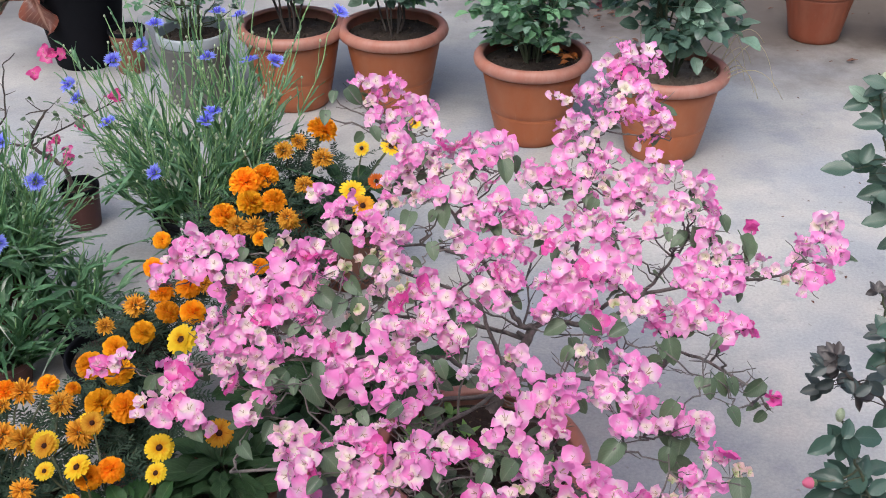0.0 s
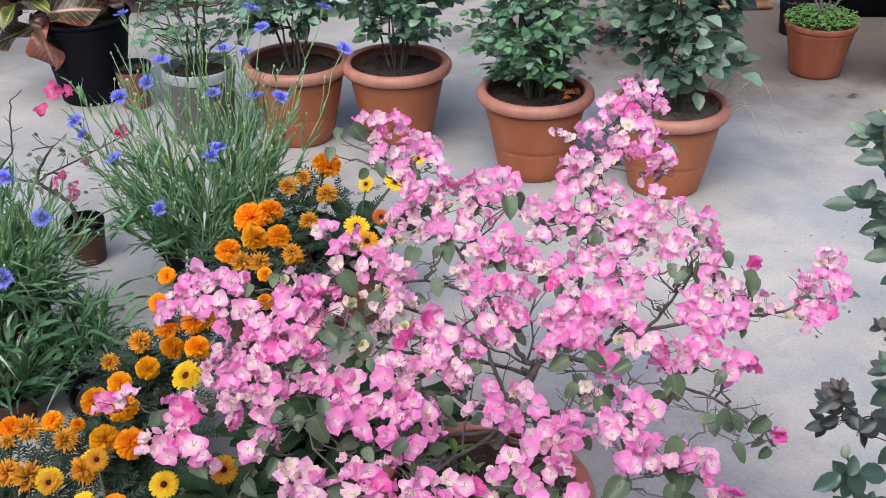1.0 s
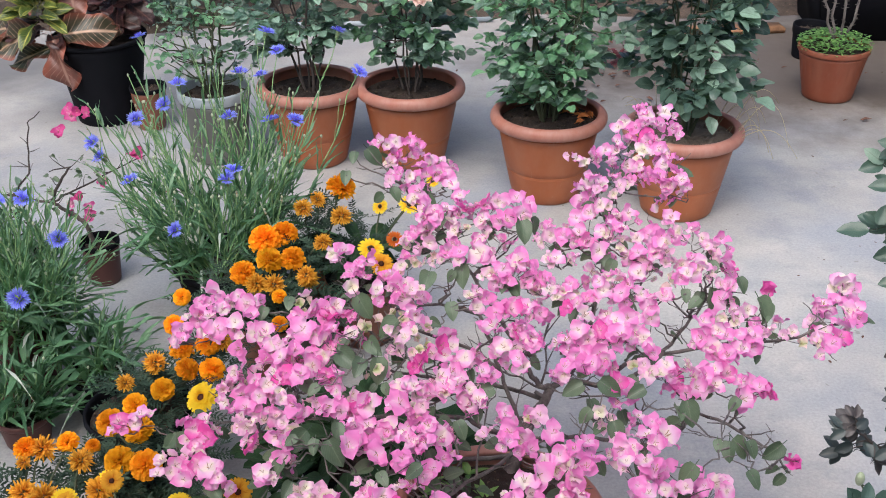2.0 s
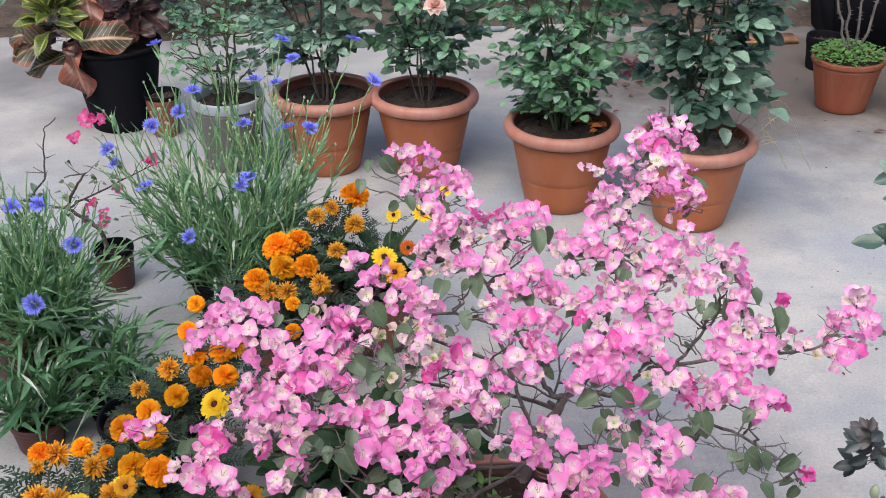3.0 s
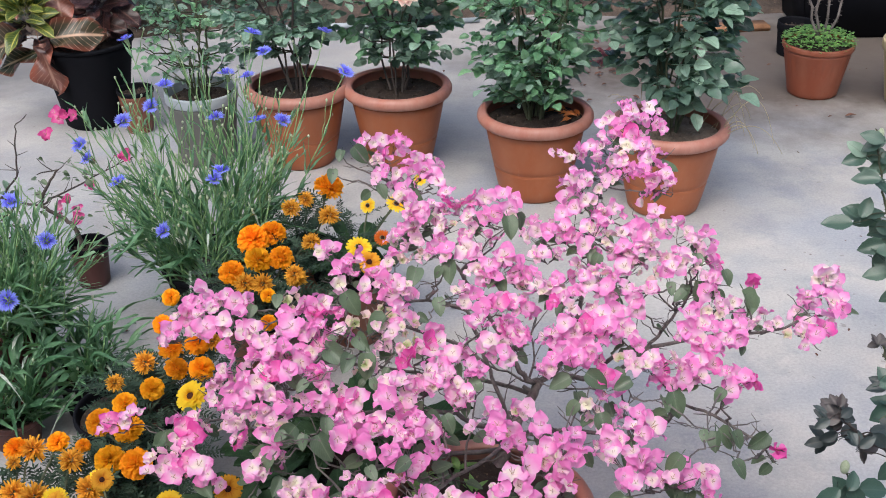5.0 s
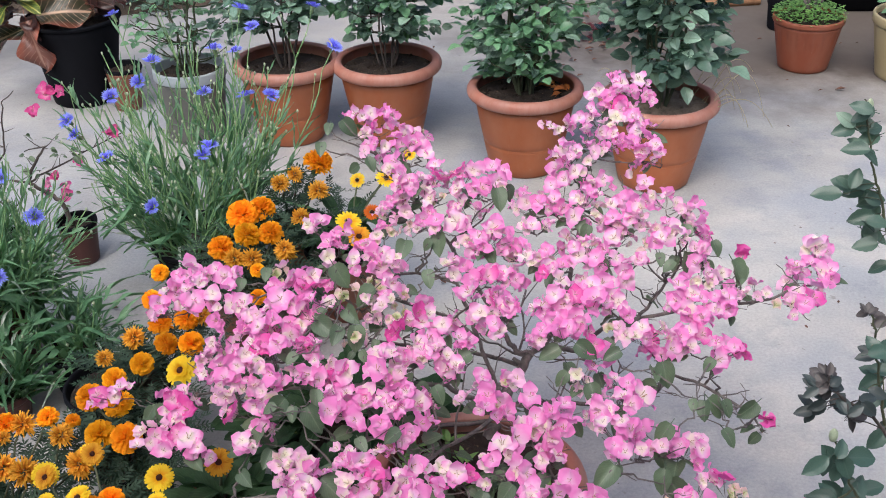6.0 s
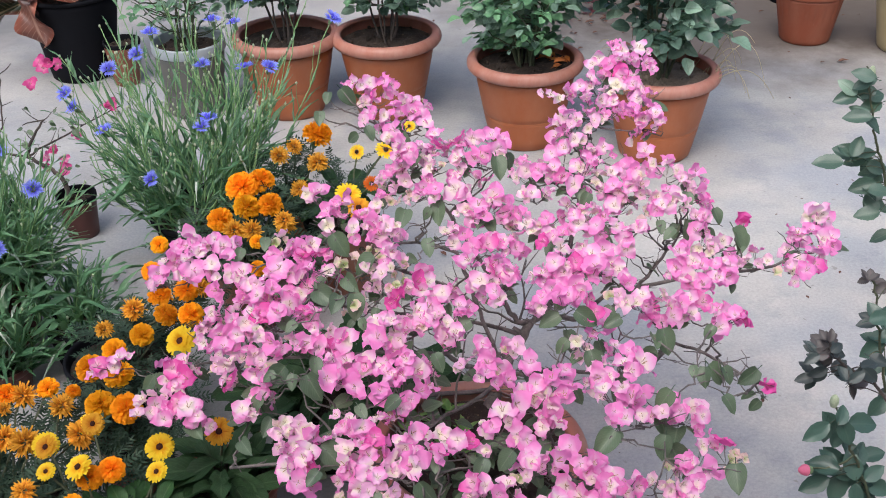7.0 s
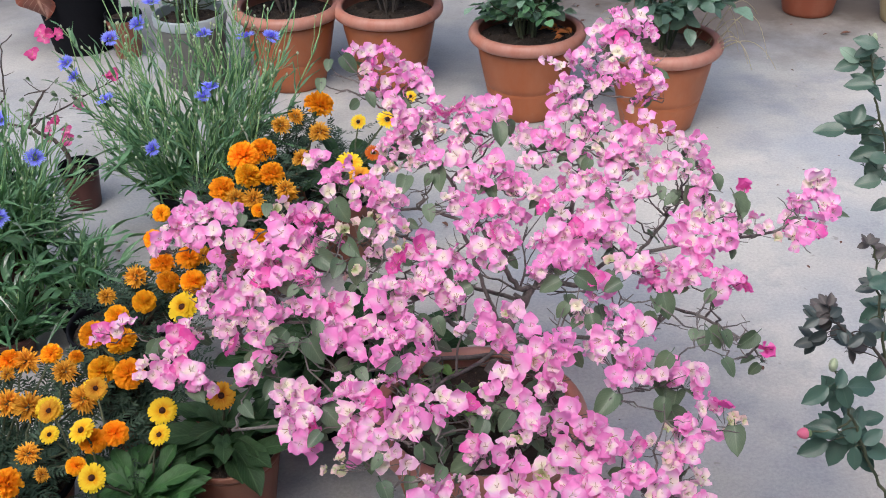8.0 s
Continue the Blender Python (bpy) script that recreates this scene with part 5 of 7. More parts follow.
    "right_tip": [(0.605, 1.872, 0.489, 4), (0.626, 1.901, 0.489, 5), (0.638, 1.867, 0.49, 1), (0.663, 1.822, 0.511, 3), (0.692, 1.866, 0.492, 7), (0.684, 1.796, 0.514, 6), (0.725, 1.874, 0.501, 6), (0.706, 1.827, 0.505, 6), (0.69, 1.919, 0.505, 4), (0.701, 1.92, 0.513, 6), (0.736, 1.953, 0.5, 4), (0.736, 1.982, 0.516, 3), (0.746, 1.971, 0.53, 6), (0.77, 1.987, 0.504, 6), (0.756, 1.906, 0.514, 6), (0.584, 1.598, 0.425, 9)],
    "left_dome": [(-0.406, 1.995, 0.472, 6), (-0.43, 1.972, 0.449, 6), (-0.446, 1.965, 0.44, 6), (-0.434, 1.87, 0.469, 6), (-0.423, 1.844, 0.468, 4), (-0.392, 1.865, 0.471, 6), (-0.369, 1.866, 0.479, 6), (-0.37, 1.914, 0.491, 6), (-0.366, 1.962, 0.474, 5), (-0.348, 1.958, 0.489, 7), (-0.327, 1.934, 0.489, 6), (-0.31, 1.937, 0.49, 6), (-0.303, 1.871, 0.501, 6), (-0.335, 1.871, 0.488, 6), (-0.313, 1.817, 0.493, 5), (-0.296, 1.847, 0.48, 6), (-0.27, 1.827, 0.497, 6), (-0.391, 1.908, 0.474, 6), (-0.395, 1.942, 0.486, 6)],
    "second_dome": [(-0.209, 1.806, 0.542, 7), (-0.193, 1.77, 0.542, 6), (-0.178, 1.859, 0.533, 6), (-0.148, 1.83, 0.551, 7), (-0.13, 1.829, 0.532, 7), (-0.161, 1.809, 0.54, 7), (-0.144, 1.772, 0.541, 7), (-0.176, 1.78, 0.534, 6), (-0.137, 1.768, 0.519, 7), (-0.115, 1.785, 0.523, 5), (-0.247, 1.782, 0.502, 5), (-0.218, 1.766, 0.525, 5), (-0.223, 1.715, 0.522, 5), (-0.202, 1.726, 0.526, 4), (-0.18, 1.733, 0.51, 5), (-0.156, 1.739, 0.512, 5)],
    "left_mid": [(-0.263, 1.756, 0.482, 6), (-0.263, 1.783, 0.481, 5), (-0.228, 1.729, 0.493, 6), (-0.2, 1.729, 0.496, 6), (-0.174, 1.719, 0.503, 6), (-0.211, 1.689, 0.501, 8), (-0.185, 1.673, 0.515, 6), (-0.145, 1.682, 0.512, 8), (-0.132, 1.696, 0.502, 6), (-0.312, 1.752, 0.467, 5), (-0.3, 1.771, 0.466, 5), (-0.329, 1.75, 0.442, 4), (-0.312, 1.764, 0.441, 4), (-0.271, 1.718, 0.474, 5), (-0.243, 1.681, 0.492, 6), (-0.233, 1.705, 0.498, 5), (-0.273, 1.698, 0.457, 5), (-0.299, 1.726, 0.444, 5), (-0.241, 1.683, 0.474, 4), (-0.321, 1.708, 0.434, 5), (-0.302, 1.688, 0.432, 5), (-0.275, 1.661, 0.458, 5), (-0.213, 1.638, 0.509, 2)],
    "left_mid_low": [(-0.188, 1.624, 0.492, 6), (-0.178, 1.636, 0.47, 5), (-0.247, 1.652, 0.44, 3), (-0.226, 1.646, 0.453, 4), (-0.202, 1.603, 0.474, 4), (-0.285, 1.648, 0.431, 2), (-0.261, 1.633, 0.448, 2), (-0.248, 1.598, 0.439, 8), (-0.215, 1.604, 0.446, 6), (-0.196, 1.564, 0.464, 6), (-0.205, 1.567, 0.436, 5), (-0.226, 1.536, 0.431, 6), (-0.218, 1.534, 0.422, 5), (-0.161, 1.65, 0.479, 4), (-0.127, 1.671, 0.487, 3), (-0.102, 1.657, 0.492, 2), (-0.13, 1.696, 0.492, 6)],
    "left_low": [(-0.527, 1.748, 0.358, 8), (-0.475, 1.721, 0.392, 6), (-0.393, 1.692, 0.398, 5), (-0.365, 1.654, 0.419, 8), (-0.348, 1.674, 0.418, 6), (-0.337, 1.641, 0.409, 8), (-0.358, 1.627, 0.4, 5), (-0.402, 1.6, 0.394, 4), (-0.404, 1.571, 0.392, 3), (-0.384, 1.598, 0.388, 5), (-0.361, 1.595, 0.385, 6), (-0.344, 1.594, 0.394, 7), (-0.323, 1.577, 0.401, 6), (-0.364, 1.57, 0.383, 4), (-0.305, 1.563, 0.395, 6), (-0.153, 1.492, 0.439, 2), (-0.126, 1.463, 0.459, 3)],
    "mid_front": [(-0.13, 1.628, 0.49, 6), (-0.116, 1.63, 0.478, 6), (-0.086, 1.635, 0.475, 7), (-0.071, 1.624, 0.5, 6), (-0.069, 1.601, 0.473, 6), (-0.079, 1.567, 0.477, 6), (-0.105, 1.572, 0.489, 4), (-0.092, 1.536, 0.49, 6), (-0.038, 1.597, 0.477, 6), (-0.056, 1.556, 0.475, 5), (-0.049, 1.534, 0.474, 6), (-0.039, 1.581, 0.467, 7), (-0.021, 1.616, 0.507, 6), (-0.027, 1.685, 0.487, 7), (-0.001, 1.65, 0.515, 5), (0.019, 1.685, 0.491, 4), (0.034, 1.66, 0.492, 6), (0.015, 1.617, 0.505, 3), (0.038, 1.678, 0.513, 6), (0.055, 1.711, 0.501, 6), (0.061, 1.665, 0.503, 5)],
    "mid_front_right": [(0.074, 1.687, 0.501, 5), (0.086, 1.655, 0.507, 5), (0.089, 1.655, 0.484, 6), (0.102, 1.635, 0.501, 5), (0.106, 1.683, 0.521, 6), (0.108, 1.672, 0.51, 5), (0.013, 1.718, 0.524, 8), (0.005, 1.702, 0.523, 9), (0.01, 1.612, 0.477, 6), (0.027, 1.584, 0.488, 6), (-0.009, 1.568, 0.489, 7), (0.043, 1.574, 0.475, 7), (0.054, 1.605, 0.461, 6), (0.005, 1.552, 0.48, 6), (0.025, 1.546, 0.485, 5), (0.048, 1.542, 0.46, 6), (0.037, 1.516, 0.464, 6), (-0.009, 1.514, 0.481, 6)],
    "by_trunk": [(0.143, 1.618, 0.486, 5), (0.153, 1.63, 0.47, 4), (0.151, 1.577, 0.485, 6), (0.166, 1.582, 0.476, 4), (0.147, 1.544, 0.493, 5), (0.112, 1.573, 0.485, 4), (0.178, 1.624, 0.483, 4), (0.197, 1.607, 0.496, 3), (0.216, 1.581, 0.483, 5)],
    "front_right": [(0.181, 1.555, 0.47, 5), (0.202, 1.526, 0.472, 5), (0.192, 1.496, 0.471, 6), (0.222, 1.527, 0.483, 5), (0.238, 1.509, 0.476, 4), (0.244, 1.499, 0.464, 5), (0.267, 1.565, 0.481, 7), (0.26, 1.516, 0.471, 6), (0.275, 1.53, 0.471, 6), (0.247, 1.531, 0.491, 5), (0.218, 1.514, 0.456, 4)],
    "low_right": [(0.353, 1.648, 0.468, 5), (0.37, 1.61, 0.486, 6), (0.359, 1.584, 0.478, 6), (0.369, 1.566, 0.48, 6), (0.386, 1.584, 0.479, 6), (0.33, 1.596, 0.469, 4), (0.324, 1.572, 0.463, 6), (0.337, 1.571, 0.459, 5), (0.322, 1.523, 0.478, 4), (0.351, 1.517, 0.483, 6), (0.364, 1.515, 0.467, 6), (0.383, 1.543, 0.452, 6), (0.335, 1.478, 0.471, 3), (0.351, 1.471, 0.464, 4), (0.377, 1.484, 0.458, 4), (0.425, 1.544, 0.437, 5), (0.406, 1.487, 0.46, 2), (0.454, 1.519, 0.445, 6), (0.468, 1.503, 0.443, 6), (0.438, 1.517, 0.43, 4)],
    "front_left": [(-0.151, 1.449, 0.455, 3), (-0.144, 1.472, 0.436, 3), (-0.146, 1.435, 0.443, 3), (-0.113, 1.464, 0.437, 8), (-0.126, 1.441, 0.441, 7), (-0.107, 1.407, 0.453, 8), (-0.087, 1.43, 0.455, 5), (-0.132, 1.38, 0.449, 7), (-0.105, 1.4, 0.435, 7), (-0.116, 1.364, 0.437, 6)],
    "front": [(-0.071, 1.479, 0.463, 4), (-0.067, 1.47, 0.441, 3), (-0.061, 1.464, 0.453, 4), (-0.034, 1.448, 0.466, 5), (-0.032, 1.443, 0.458, 6), (-0.013, 1.434, 0.46, 8), (-0.021, 1.421, 0.436, 6), (-0.021, 1.381, 0.446, 5), (-0.003, 1.36, 0.449, 3), (-0.049, 1.417, 0.45, 3), (-0.051, 1.395, 0.44, 7), (-0.041, 1.388, 0.432, 5), (-0.029, 1.362, 0.427, 5), (-0.013, 1.329, 0.451, 2), (0.02, 1.328, 0.454, 3), (-0.057, 1.333, 0.434, -1), (-0.055, 1.299, 0.447, -1)],
    "front_mid": [(0.039, 1.458, 0.447, 6), (0.033, 1.425, 0.451, 6), (0.047, 1.389, 0.45, 6), (0.017, 1.409, 0.44, 6), (0.074, 1.415, 0.45, 8), (0.08, 1.461, 0.443, 3), (0.106, 1.439, 0.45, 6), (0.124, 1.45, 0.438, 8), (0.026, 1.394, 0.436, 5), (0.004, 1.487, 0.451, 6), (0.131, 1.349, 0.451, 7), (0.127, 1.359, 0.424, 6), (0.146, 1.347, 0.447, 7), (0.111, 1.317, 0.41, 3), (0.066, 1.29, 0.435, 3), (0.077, 1.289, 0.411, 6), (0.092, 1.307, 0.409, 7), (0.121, 1.298, 0.413, 4), (0.064, 1.251, 0.434, 6)],
    "front_right_low": [(0.157, 1.458, 0.458, 5), (0.172, 1.48, 0.47, 8), (0.192, 1.451, 0.451, 6), (0.231, 1.48, 0.44, 5), (0.252, 1.483, 0.447, 5), (0.147, 1.422, 0.449, 2), (0.211, 1.399, 0.454, 6), (0.223, 1.406, 0.431, 4), (0.178, 1.364, 0.433, 3), (0.202, 1.368, 0.448, 3), (0.195, 1.405, 0.428, 5), (0.246, 1.387, 0.457, 5), (0.269, 1.435, 0.443, 6), (0.285, 1.378, 0.441, 5), (0.298, 1.396, 0.445, 6), (0.305, 1.367, 0.451, 5), (0.258, 1.372, 0.425, 6), (0.243, 1.326, 0.444, 3), (0.224, 1.335, 0.42, 2)],
    "front_edge": [(0.177, 1.319, 0.435, 6), (0.189, 1.32, 0.408, 5), (0.161, 1.286, 0.429, 6), (0.2, 1.294, 0.412, 5), (0.22, 1.3, 0.414, 6), (0.28, 1.355, 0.418, 6), (0.294, 1.336, 0.425, 5), (0.311, 1.351, 0.426, 5), (0.315, 1.347, 0.447, 6), (0.294, 1.292, 0.424, 6), (0.253, 1.299, 0.418, 7), (0.259, 1.264, 0.436, 6), (0.28, 1.303, 0.413, 6), (0.337, 1.375, 0.422, 6), (0.353, 1.35, 0.443, 8), (0.314, 1.272, 0.433, 6), (0.329, 1.301, 0.426, 6), (0.179, 1.252, 0.434, 6), (0.29, 1.278, 0.409, 6)],
    "front_edge_right": [(0.345, 1.313, 0.435, 6), (0.368, 1.311, 0.427, 5), (0.384, 1.311, 0.422, 5), (0.376, 1.281, 0.425, 4), (0.396, 1.323, 0.406, 6), (0.383, 1.387, 0.421, 3), (0.407, 1.417, 0.416, 2), (0.405, 1.366, 0.421, 1), (0.431, 1.421, 0.428, 6), (0.462, 1.461, 0.422, 5), (0.439, 1.416, 0.417, 6), (0.419, 1.371, 0.427, 5), (0.446, 1.387, 0.421, 5), (0.433, 1.353, 0.419, 4), (0.412, 1.363, 0.406, 5), (0.438, 1.347, 0.394, 4), (0.422, 1.321, 0.397, 3), (0.443, 1.29, 0.401, 5), (0.497, 1.467, 0.417, 8), (0.471, 1.428, 0.401, 5), (0.502, 1.445, 0.407, -1), (0.516, 1.46, 0.401, -1)],
}
LEAF_TIPS = {
    "upper": [(0.508, 1.958, 0.564), (0.508, 1.927, 0.524), (-0.101, 1.787, 0.521), (-0.091, 1.696, 0.52), (-0.159, 1.649, 0.502), (0.074, 1.582, 0.485), (-0.385, 1.657, 0.392), (-0.166, 1.566, 0.474), (0.354, 1.661, 0.501), (0.415, 1.647, 0.476), (0.481, 1.568, 0.467), (-0.148, 2.162, 0.678), (-0.061, 2.045, 0.658), (0.194, 2.043, 0.603), (0.047, 1.931, 0.551), (-0.289, 1.899, 0.489), (-0.105, 1.833, 0.555), (0.591, 1.913, 0.516), (-0.111, 1.557, 0.495), (-0.092, 1.366, 0.441), (0.061, 1.336, 0.447), (0.042, 1.304, 0.414), (0.417, 1.516, 0.465), (0.522, 1.598, 0.446), (0.013, 1.496, 0.47)],
    "middle": [(0.452, 1.878, 0.552), (0.352, 1.867, 0.54), (-0.126, 1.763, 0.512), (-0.062, 1.701, 0.517), (-0.177, 1.674, 0.493), (0.022, 1.816, 0.525), (-0.145, 1.541, 0.475), (-0.201, 1.546, 0.431), (0.298, 1.654, 0.518), (0.431, 1.652, 0.48), (0.515, 1.542, 0.435), (-0.158, 2.107, 0.663), (0.029, 2.007, 0.626), (0.313, 1.603, 0.474), (0.006, 1.93, 0.551), (-0.237, 1.881, 0.524), (0.05, 1.852, 0.534), (0.603, 1.92, 0.506), (-0.124, 1.735, 0.51), (-0.001, 1.318, 0.442), (0.142, 1.398, 0.434), (0.325, 1.429, 0.46), (0.419, 1.448, 0.418), (0.502, 1.606, 0.446), (-0.04, 1.506, 0.447)],
    "lower": [(0.467, 1.863, 0.547), (0.326, 1.912, 0.588), (-0.08, 1.764, 0.514), (-0.044, 1.637, 0.513), (0.116, 1.67, 0.49), (-0.409, 1.668, 0.378), (-0.118, 1.538, 0.478), (0.348, 1.7, 0.492), (0.271, 1.633, 0.476), (0.508, 1.673, 0.473), (0.464, 1.57, 0.47), (-0.117, 2.169, 0.683), (0.172, 1.985, 0.624), (0.563, 1.601, 0.442), (0.067, 1.941, 0.557), (-0.044, 1.797, 0.532), (0.56, 1.946, 0.537), (-0.182, 1.555, 0.473), (-0.083, 1.425, 0.437), (0.078, 1.408, 0.441), (0.084, 1.318, 0.422), (0.406, 1.45, 0.432), (0.505, 1.417, 0.407), (0.179, 1.393, 0.454), (0.012, 1.26, 0.446)],
}
MAIN_WOOD = {
    "trunk": [(0.148, 1.79, 0.205), (0.18, 1.848, 0.255), (0.193, 1.874, 0.285), (0.215, 1.889, 0.31), (0.233, 1.91, 0.335)],
    "spike_left": [(0.233, 1.91, 0.335), (0.207, 1.897, 0.345), (0.189, 1.911, 0.37), (0.171, 1.929, 0.395), (0.149, 1.953, 0.425), (0.119, 1.99, 0.46), (0.083, 2.032, 0.5), (0.037, 2.065, 0.545), (-0.012, 2.098, 0.59), (-0.052, 2.142, 0.63)],
    "right": [(0.233, 1.91, 0.335), (0.26, 1.918, 0.345), (0.309, 1.875, 0.365), (0.369, 1.861, 0.39), (0.399, 1.878, 0.405), (0.422, 1.892, 0.42), (0.447, 1.91, 0.445), (0.475, 1.931, 0.475), (0.504, 1.957, 0.5)],
    "tip": [(0.309, 1.875, 0.365), (0.364, 1.897, 0.4), (0.414, 1.901, 0.415), (0.473, 1.898, 0.43), (0.54, 1.891, 0.45), (0.595, 1.875, 0.465), (0.654, 1.869, 0.48), (0.699, 1.889, 0.495)],
    "spike_right": [(0.254, 1.914, 0.345), (0.282, 1.939, 0.38), (0.298, 1.966, 0.425), (0.313, 2.006, 0.475), (0.327, 2.056, 0.52), (0.334, 2.108, 0.565), (0.351, 2.177, 0.61), (0.385, 2.248, 0.645), (0.424, 2.338, 0.675)],
    "low_left": [(0.193, 1.868, 0.28), (0.15, 1.822, 0.29), (0.116, 1.808, 0.31), (0.08, 1.811, 0.335), (0.03, 1.794, 0.35), (-0.047, 1.768, 0.37), (-0.123, 1.742, 0.38), (-0.18, 1.733, 0.385), (-0.266, 1.725, 0.385), (-0.343, 1.735, 0.37)],
    "left": [(0.211, 1.907, 0.31), (0.166, 1.903, 0.33), (0.125, 1.884, 0.355), (0.058, 1.847, 0.385), (-0.006, 1.83, 0.41), (-0.069, 1.813, 0.43), (-0.145, 1.798, 0.45)],
    "upper_left": [(0.181, 1.855, 0.275), (0.165, 1.865, 0.31), (0.149, 1.881, 0.345), (0.135, 1.899, 0.38), (0.092, 1.905, 0.415), (0.022, 1.886, 0.455), (-0.05, 1.879, 0.485), (-0.136, 1.908, 0.5), (-0.219, 1.909, 0.49)],
    "upper_mid": [(0.135, 1.899, 0.38), (0.12, 1.93, 0.415), (0.097, 1.963, 0.455), (0.06, 1.956, 0.475), (0.025, 1.942, 0.49), (-0.05, 1.896, 0.505)],
    "low_right": [(0.187, 1.847, 0.26), (0.238, 1.82, 0.285), (0.274, 1.798, 0.31), (0.334, 1.761, 0.33), (0.378, 1.72, 0.345), (0.429, 1.727, 0.37), (0.471, 1.765, 0.39), (0.516, 1.728, 0.395), (0.552, 1.677, 0.4), (0.587, 1.649, 0.4)],
    "centre": [(0.239, 1.912, 0.34), (0.265, 1.939, 0.38), (0.29, 1.947, 0.41), (0.334, 1.932, 0.435), (0.37, 1.912, 0.43)],
    "front": [(0.18, 1.848, 0.255), (0.155, 1.74, 0.31), (0.10, 1.62, 0.36), (0.05, 1.52, 0.40), (0.02, 1.43, 0.405)],
    "front_left": [(0.155, 1.74, 0.31), (0.05, 1.66, 0.36), (-0.04, 1.58, 0.40), (-0.11, 1.45, 0.405), (-0.24, 1.47, 0.37)],
    "front_right": [(0.187, 1.847, 0.26), (0.21, 1.70, 0.33), (0.235, 1.56, 0.38), (0.26, 1.44, 0.40), (0.31, 1.34, 0.39), (0.40, 1.32, 0.38)],
}
BX, BY = 0.134, 1.662
bou = thing("potted_bougainvillea", BX, BY, "spreading pink bougainvillea in full bloom in a terracotta pot", "potted plant")
zs = pot_parts(bou, 0.190, 0.255, 0.115, CLAY, CLAY_RIM, SOIL, "roll", random.Random(81), 0.030, **ROLL)
rr = random.Random(82)
ORIGIN = Vector((BX, BY, 0.0))
FORK = Vector(MAIN_WOOD["trunk"][-1]) - ORIGIN
wood_points = []
for name, way in MAIN_WOOD.items():
    fine = []
    for a, b in zip(way, way[1:]):
        fine += bend(rr, Vector(a) - ORIGIN, Vector(b) - ORIGIN, 0.0, 0.0025, 3)[:-1]
    fine.append(Vector(way[-1]) - ORIGIN)
    bm = bmesh.new()
    if name == "trunk":
        tube(bm, fine, 0.0135, 0.0080, 10)
        for k in (3, 6, 8, 10):
            q = rr.uniform(0, 6.28)
            stub = fine[k] + Vector((math.cos(q), math.sin(q), 0.5)) * 0.022
            tube(bm, [fine[k], stub], 0.005, 0.0035, 6)
        part("trunk", bm, BARK, bou, "grey gnarled trunk")
        continue
    tube(bm, fine, 0.0056 if name in ("right", "spike_left", "spike_right", "low_left") else 0.0044, 0.0022, 7)
    for k in range(3, len(fine), 2):
        q, ln = rr.uniform(0, 6.28), rr.uniform(0.015, 0.055)
        twig = bend(rr, fine[k], fine[k] + Vector((math.cos(q), math.sin(q), rr.uniform(0.1, 1.0))) * ln, 0, 0.003, 4)
        tube(bm, twig, 0.0015, 0.0007, 4)
    part("branch", bm, BARK, bou)
    wood_points += fine[4:]


def bloom_kind(rng, tone):
    t = tone + rng.gauss(0, 0.7)
    return "folded" if tone == 9 else ("green" if t < 1.2 else ("pale" if t < 3.7 else ("pink" if t < 7.6 else "deep")))


def bloom_pose(rng, p, hub, scale):
    """A flower at p that faces away from its twig, upwards and out."""
    away = (p - hub).normalized() if (p - hub).length > 1e-4 else Vector((0, 0, 1))
    face = away * 0.8 + Vector((rng.uniform(-0.9, 0.9), rng.uniform(-1.1, 0.35), rng.uniform(-0.1, 0.9)))
    spin = rng.uniform(0, 6.28)
    return frame_of(p, Vector((math.cos(spin), math.sin(spin), 0.2)).cross(face), face, scale)


def leaf_at(bough, rng, p, size=1.0):
    q = rng.uniform(0, 6.28)
    along = Vector((math.cos(q), math.sin(q), rng.uniform(-0.9, 0.25)))
    up = Vector((rng.uniform(-0.6, 0.6), rng.uniform(-1.0, 0.1), 1.0))
    piece("leaf", rng.choice(BOUG_LEAVES), bough, frame_of(p + along.normalized() * 0.008, along, up, size * rng.uniform(0.5, 1.0)))


def grow_twig(bm, rng, nodes, spots, hub):
    """A twig from the nearest wood to the hub, with a few bare side twigs."""
    best = min(nodes, key=lambda k: (k[0] - hub).length + 0.35 * k[1])
    path = bend(rng, best[0], hub, 0.006, 0.007, 6)
    rings = tube(bm, path, 0.0024 if best[1] == 0 else 0.0018, 0.0010, 5)
    nodes += [(p, best[1] + (hub - best[0]).length * 0.5) for p in path[2:]]
    spots += path[2:]
    for _ in range(2):
        k = rng.randrange(1, 6)
        q, ln = rng.uniform(0, 6.28), rng.uniform(0.02, 0.05)
        twig = bend(rng, path[k], path[k] + Vector((math.cos(q) * ln, math.sin(q) * ln, rng.uniform(-0.2, 0.8) * ln)), 0, 0.003, 4)
        sprout(bm, rings[k][rng.randrange(5)], twig[1:], 0.0011, 0.0006)
        spots.append(twig[2])
    return rings[-1]


